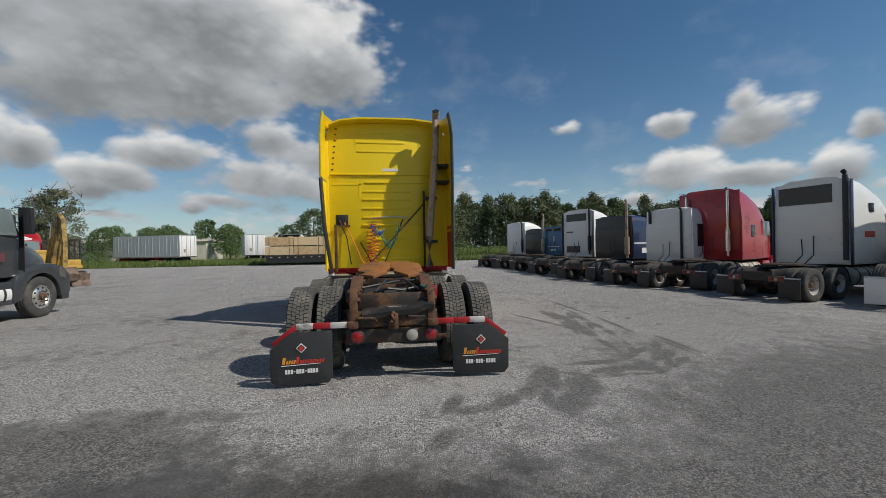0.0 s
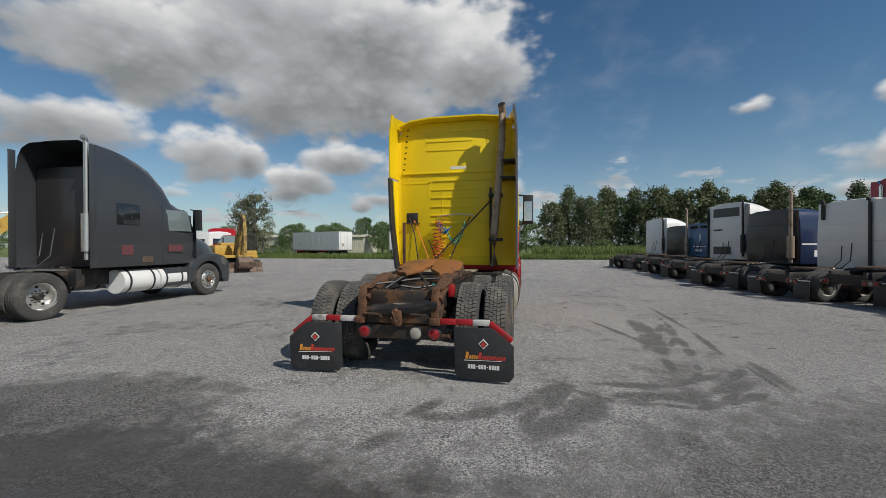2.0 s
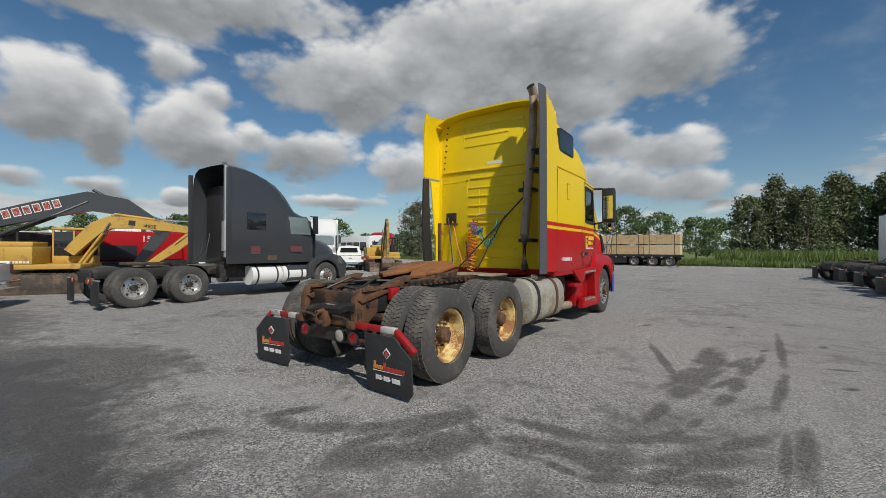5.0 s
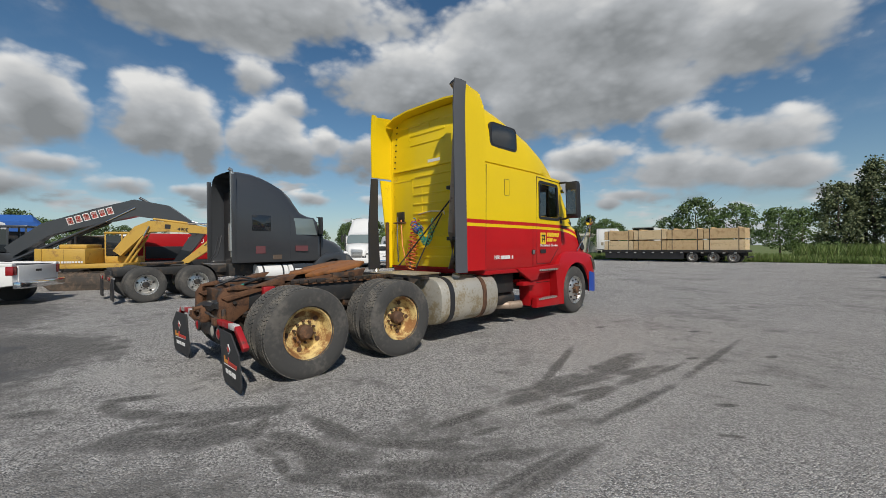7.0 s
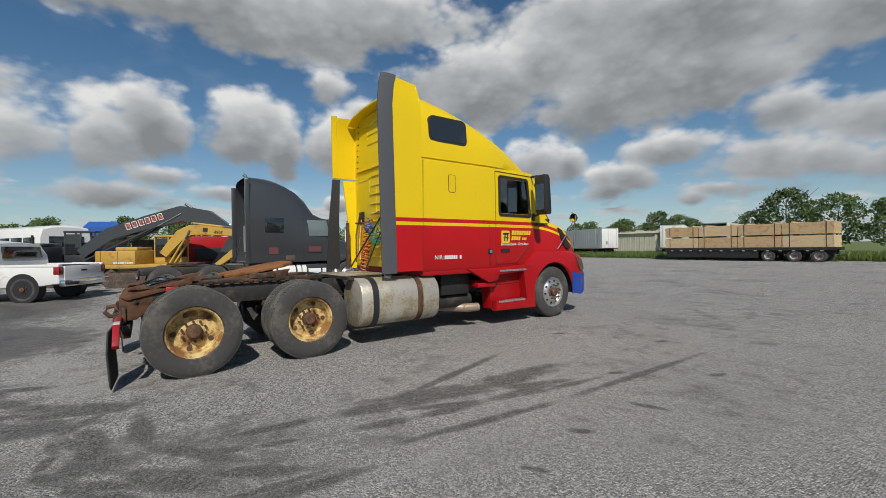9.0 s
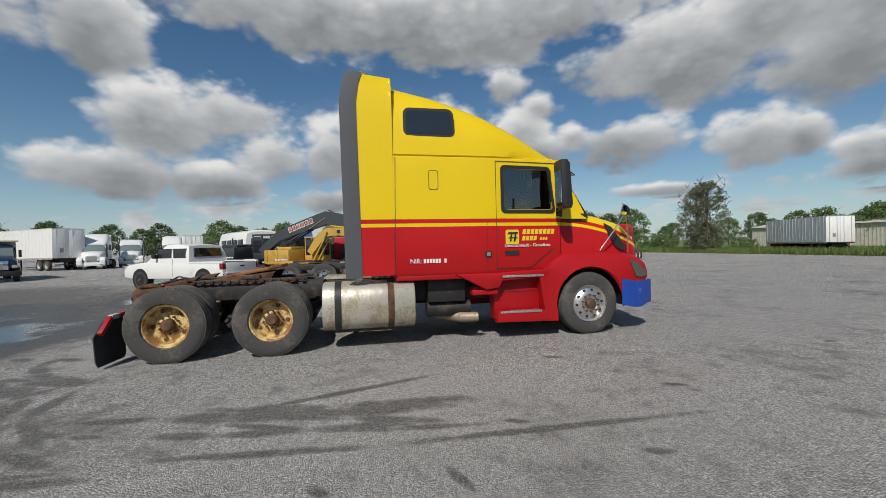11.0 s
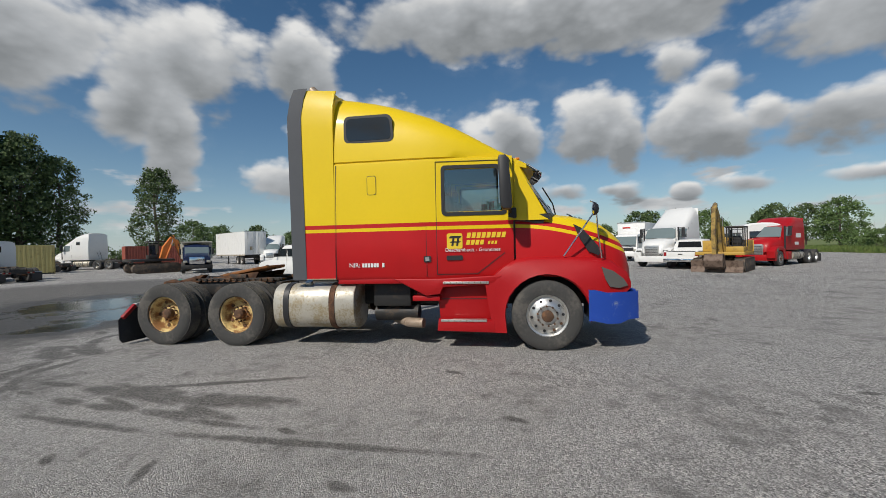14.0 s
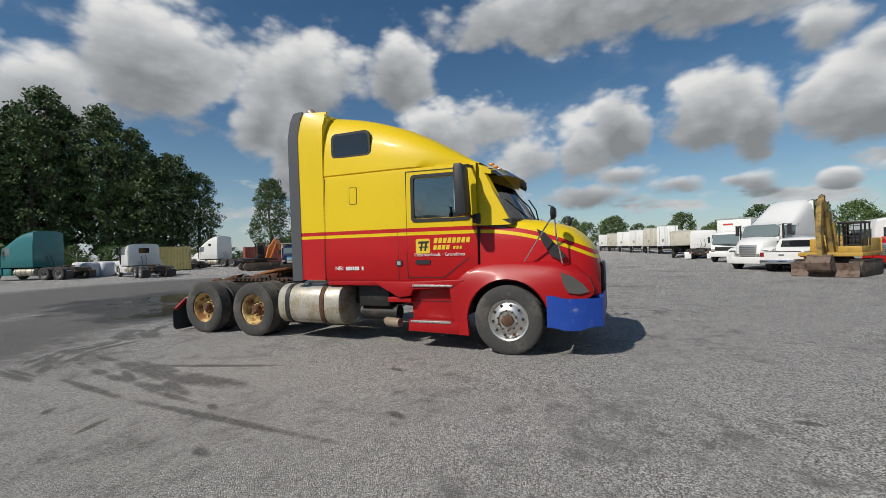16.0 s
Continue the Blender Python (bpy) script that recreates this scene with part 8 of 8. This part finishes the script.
# small white buses
def shuttle_bus(m, label):
    root = thing("shuttle_bus", label, "bus", "shuttle buses")
    part("body", loft([mirror_rows([(1.12 * k, y, 0.45), (1.16 * k, y, 1.2), (1.14 * k, y, zt - 0.55), (1.02 * k, y, zt - 0.12), (0.6 * k, y, zt), (0.0, y, zt + 0.03)]) for y, zt, k in ((-3.3, 2.75, 0.96), (-3.2, 2.85, 1.0), (2.0, 2.85, 1.0), (2.4, 2.75, 1.0), (2.75, 2.1, 0.98), (3.5, 1.35, 0.92), (3.6, 1.2, 0.9))]), WHITE, root, "rounded white body", smooth=40)
    for side in (1, -1):
        for k in range(4):
            part("bus_window", prism([(-2.9 + 1.2 * k, 1.45), (-1.85 + 1.2 * k, 1.45), (-1.85 + 1.2 * k, 2.25), (-2.9 + 1.2 * k, 2.25)], 0, side * 1.08, side * 1.165, 0.01), GLASS, root, "dark bus window")
        part("mirror", box(min(side * 1.15, side * 1.32), max(side * 1.15, side * 1.32), 2.5, 2.6, 1.5, 1.85, 0.02), PLASTIC, root)
        part("headlight", box(min(side * 0.6, side * 0.95), max(side * 0.6, side * 0.95), 3.45, 3.58, 0.85, 1.05, 0.02), LAMP_CLEAR, root)
    part("rear_window", box(-0.75, 0.75, -3.34, -3.26, 1.45, 2.3, 0.02), GLASS, root, "dark rear window")
    part("windscreen", thick_sheet([[(x * 0.95, 2.84 - 0.36 * k, 1.55 + 0.95 * k) for x in (-1, -0.5, 0, 0.5, 1)] for k in (0, 1)], 0.02), GLASS, root, "dark windscreen")
    part("bumper", box(-1.05, 1.05, 3.45, 3.65, 0.4, 0.62, 0.03), PLASTIC, root)
    for y in (-2.1, 2.75):
        axle_set(root, 0.98, y, 0.4)
    root.matrix_basis = m


shuttle_bus(on_spot(-25.4, -6.2, 122), "white shuttle bus with dark windows behind the pickup")
shuttle_bus(on_spot(-23.4, 20.9, 78, 0.9), "white shuttle bus parked behind the white pickup")

# ---- trees and grass ----
def leaf_cloud(bm, rnd, c, r, n, size):
    for _ in range(n):
        while True:
            p = Vector((rnd.uniform(-1, 1), rnd.uniform(-1, 1), rnd.uniform(-1, 1)))
            if p.length < 1:
                break
        o = Vector(c) + Vector((p.x * r[0], p.y * r[1], p.z * r[2]))
        s = size * rnd.uniform(0.6, 1.3)
        a = Vector((rnd.gauss(0, 1), rnd.gauss(0, 1), rnd.gauss(0, 0.7))).normalized()
        b = a.orthogonal().normalized()
        b.rotate(Matrix.Rotation(rnd.uniform(0, 6.28), 3, a))
        d = a.cross(b)
        vs = [bm.verts.new(o + s * v) for v in (b * 0.9, d * 0.5, -b * 0.9, -d * 0.5)]
        bm.faces.new(vs)


def tree(name, label, h, spread, mat, seed, clumps=150, leaves=26, low=0.18, shape="oval", size=0.20, limbs=11, bare=0.0):
    rnd = random.Random(seed)
    root = thing(name, label, "tree", "trees")
    lean = rnd.uniform(-0.03, 0.03) * h
    trunk = tube([(0, 0, 0), (lean * 0.3, 0, h * 0.3), (lean * 0.8, 0.02 * h, h * 0.65), (lean, 0, h * 0.93)], [0.022 * h, 0.016 * h, 0.009 * h, 0.002 * h], 8)
    part("trunk", trunk, BARK, root, "rough tapered trunk")
    tips = []
    for k in range(limbs):
        z = h * (low + (0.88 - low) * k / max(1, limbs - 1))
        a = k * 2.4 + rnd.uniform(-0.4, 0.4)
        f = (z / h - low) / (1 - low)
        w = {"oval": math.sin(math.pi * min(1, 0.22 + 0.78 * f)) ** 0.7, "cone": (1 - f) ** 0.8 + 0.08, "bush": 0.55 + 0.45 * math.sin(math.pi * f)}[shape]
        L = spread * w * rnd.uniform(0.75, 1.1)
        tip = Vector((math.cos(a) * L, math.sin(a) * L, z + L * (0.9 if shape != "cone" else 0.15)))
        part("limb", tube([(lean * z / h, 0, z), (tip.x * 0.5, tip.y * 0.5, z + (tip.z - z) * 0.4), tuple(tip)], [0.007 * h, 0.004 * h, 0.0015 * h], 5), BARK, root)
        tips.append((Vector((0, 0, z)), tip))
        if bare:
            for q in range(5):
                e = tip + Vector((rnd.uniform(-0.25, 0.25), rnd.uniform(-0.25, 0.25), rnd.uniform(0.1, 0.45))) * spread
                part("twig", tube([tuple(tip), tuple(e)], [0.0022 * h, 0.0008 * h], 4), BARK, root)
    bm = bmesh.new()
    for k in range(clumps):
        f = rnd.random() ** 0.85
        z = h * (low + (1.0 - low) * f)
        w = {"oval": math.sin(math.pi * min(1, 0.16 + 0.80 * f)) ** 0.65, "cone": (1 - f) ** 0.85 + 0.05, "bush": 0.5 + 0.5 * math.sin(math.pi * f)}[shape] * spread
        a = rnd.uniform(0, 6.283)
        rr = w * math.sqrt(rnd.uniform(0.15, 1.0)) * rnd.uniform(0.85, 1.12)
        # gaps: some sectors carry little
        if math.sin(3 * a + seed + 5 * f) > 0.72 and rnd.random() < 0.7:
            continue
        c = (rr * math.cos(a) + lean * f, rr * math.sin(a), z)
        q = spread * rnd.uniform(0.14, 0.26)
        leaf_cloud(bm, rnd, c, (q, q, q * 0.8), leaves, size)
    part("crown", bm, mat, root, "uneven leafy crown", smooth=0)
    return root


POPLARS = [tree("poplar_tree", "tall leafy poplar with gaps in its crown", 17, 3.7, LEAF, 3, 420, 28, 0.10, "oval", 0.20), tree("poplar_tree", "tall slender poplar with dark foliage", 18, 3.2, LEAF, 8, 400, 28, 0.10, "oval", 0.20), tree("poplar_tree", "broad leafy poplar with full crown", 14, 4.0, LEAF, 14, 400, 28, 0.10, "oval", 0.20)]
PINES = [tree("spruce_tree", "dark green spruce in the tree line", 10.2, 3.3, LEAF_DARK, 21, 300, 24, 0.02, "cone", 0.15, 5), tree("tree", "dense dark green tree in the tree line", 8.4, 2.5, LEAF_DARK, 24, 230, 24, 0.02, "bush", 0.17, 5), tree("tree", "lighter green poplar in the tree line", 8.8, 2.2, LEAF, 27, 230, 24, 0.02, "oval", 0.17, 5)]
ROUNDS = [tree("tree", "round light green tree beyond the meadow", 9, 4.0, LEAF_LIGHT, 31, 200, 26, 0.12, "oval", 0.22), tree("tree", "round mid green tree beyond the meadow", 8, 3.4, LEAF, 35, 190, 26, 0.12, "oval", 0.22)]
BUSH = [tree("willow_bush", "thin olive willow with bare upper twigs", 9.8, 2.4, LEAF_OLIVE, 41, 330, 30, 0.03, "bush", 0.12, 16, 0.6), tree("shrub", "dense light green shrub among grass", 2.6, 1.9, LEAF_LIGHT, 44, 70, 26, 0.05, "bush", 0.13, 6)]
used = set()


def plant(kinds, i, x, y, s, turn, label=""):
    src = kinds[i % len(kinds)]
    m = Matrix.Translation((x, y, 0)) @ Matrix.Rotation(turn, 4, "Z") @ Matrix.Diagonal((s, s, s * (0.92 + 0.16 * ((i * 37) % 10) / 10), 1))
    if src.name in used:
        o = copy_thing(src, m)
        o.scale = (s, s, s * (0.92 + 0.16 * ((i * 37) % 10) / 10))
    else:
        used.add(src.name)
        src.matrix_basis = m
        o = src
    return o


rnd = random.Random(77)
# tree line behind the grass, to the right of the lumber
for k in range(66):
    x = 4.0 + 1.15 * k + rnd.uniform(-0.6, 0.6)
    plant(PINES, rnd.randrange(3), x, 53.5 + 0.12 * x + rnd.uniform(-1.5, 3.0), rnd.uniform(0.80, 1.06), rnd.uniform(0, 6))
for k in range(34):
    plant(BUSH[1:], 0, 4 + 2 * k + rnd.uniform(-1, 1), 50.4 + 0.12 * (4 + 2 * k) + rnd.uniform(-0.8, 0.8), rnd.uniform(0.5, 0.9), rnd.uniform(0, 6))
# round trees beyond the meadow
for x, y, s in ((-8, 78, 0.95), (-14, 80, 1.15), (-20, 84, 0.8), (-2, 74, 0.8), (-30, 80, 0.8), (-36, 84, 0.95), (-42, 82, 0.8), (-50, 90, 0.7), (-60, 96, 0.9), (-68, 92, 0.7), (1, 66, 0.7)):
    plant(ROUNDS, rnd.randrange(2), x, y, s, rnd.uniform(0, 6))
for x, y, s in ((-33.2, 41.4, 0.90), (-35.2, 41.9, 0.82)):
    plant(BUSH, 0, x, y, s, rnd.uniform(0, 6))
for x, y, s in ((-38.0, 46, 0.9), (-46, 46.5, 1.0), (-49, 48, 1.1), (-36, 49, 0.7), (-54, 50, 1.0), (-33, 47, 0.6)):
    plant(BUSH[1:], 0, x, y, s, rnd.uniform(0, 6))
# tall poplars at the back of the yard
for x, y, s in ((-21, -72, 1.2), (-24.5, -68, 1.35), (-27.5, -70, 1.42), (-31.5, -64, 1.3), (-35, -62, 1.25), (-38.5, -60, 1.15), (-42, -58, 0.98), (-43, -43, 0.84), (-18, -76, 1.2), (-14, -74, 1.3), (-9, -75, 1.35), (-4, -74, 1.3), (-23, -78, 1.35), (-30, -72, 1.3), (-34, -70, 1.25), (-26, -74, 1.3), (-37, -66, 1.2), (-40, -64, 1.1), (-12, -80, 1.4), (-20, -70, 1.1)):
    plant(POPLARS, rnd.randrange(3), x, y, s, rnd.uniform(0, 6))
for k in range(14):
    plant(BUSH[1:], 0, -14 - 3.2 * k + rnd.uniform(-1, 1), -52 - rnd.uniform(0, 6) + 0.4 * k, rnd.uniform(0.8, 1.5), rnd.uniform(0, 6))
# far low woods along the horizon
for k in range(64):
    a = radians(136 - 1.95 * k + rnd.uniform(-1, 1)) + math.pi / 2
    d = rnd.uniform(88, 130)
    plant(ROUNDS, rnd.randrange(2), d * math.cos(a) - 10, d * math.sin(a), rnd.uniform(0.55, 1.15), rnd.uniform(0, 6))


def grass_belt(name, x0, x1, y0, y1, n, hmin, hmax, seed):
    rr = random.Random(seed)
    verts, faces = [], []
    for _ in range(n):
        x, y = rr.uniform(x0, x1), y0 + (y1 - y0) * rr.random() ** 1.6
        h, a, w = rr.uniform(hmin, hmax), rr.uniform(0, 3.14), rr.uniform(0.02, 0.06)
        dx, dy = math.cos(a) * w, math.sin(a) * w
        lx, ly = rr.uniform(-0.3, 0.3) * h, rr.uniform(-0.3, 0.3) * h
        i = len(verts)
        verts += [(x - dx, y - dy, 0.02), (x + dx, y + dy, 0.02), (x + lx + dx * 0.6, y + ly, h * 0.7), (x + lx * 1.4, y + ly * 1.4, h)]
        faces += [(i, i + 1, i + 2), (i, i + 2, i + 3)]
    me = bpy.data.meshes.new(name)
    me.from_pydata(verts, [], faces)
    me.materials.append(GRASS)
    tagged(new(name, me), "tall uncut green grass along the yard edge", "grass", kind="stuff")


grass_belt("grass", -70, 45, 40.3, 54, 60000, 0.25, 0.75, 5)
grass_belt("grass", -46, 20, 40.2, 42.2, 16000, 0.2, 0.6, 6)
grass_belt("grass", 2, 70, 42.2, 53, 34000, 0.7, 1.7, 7)
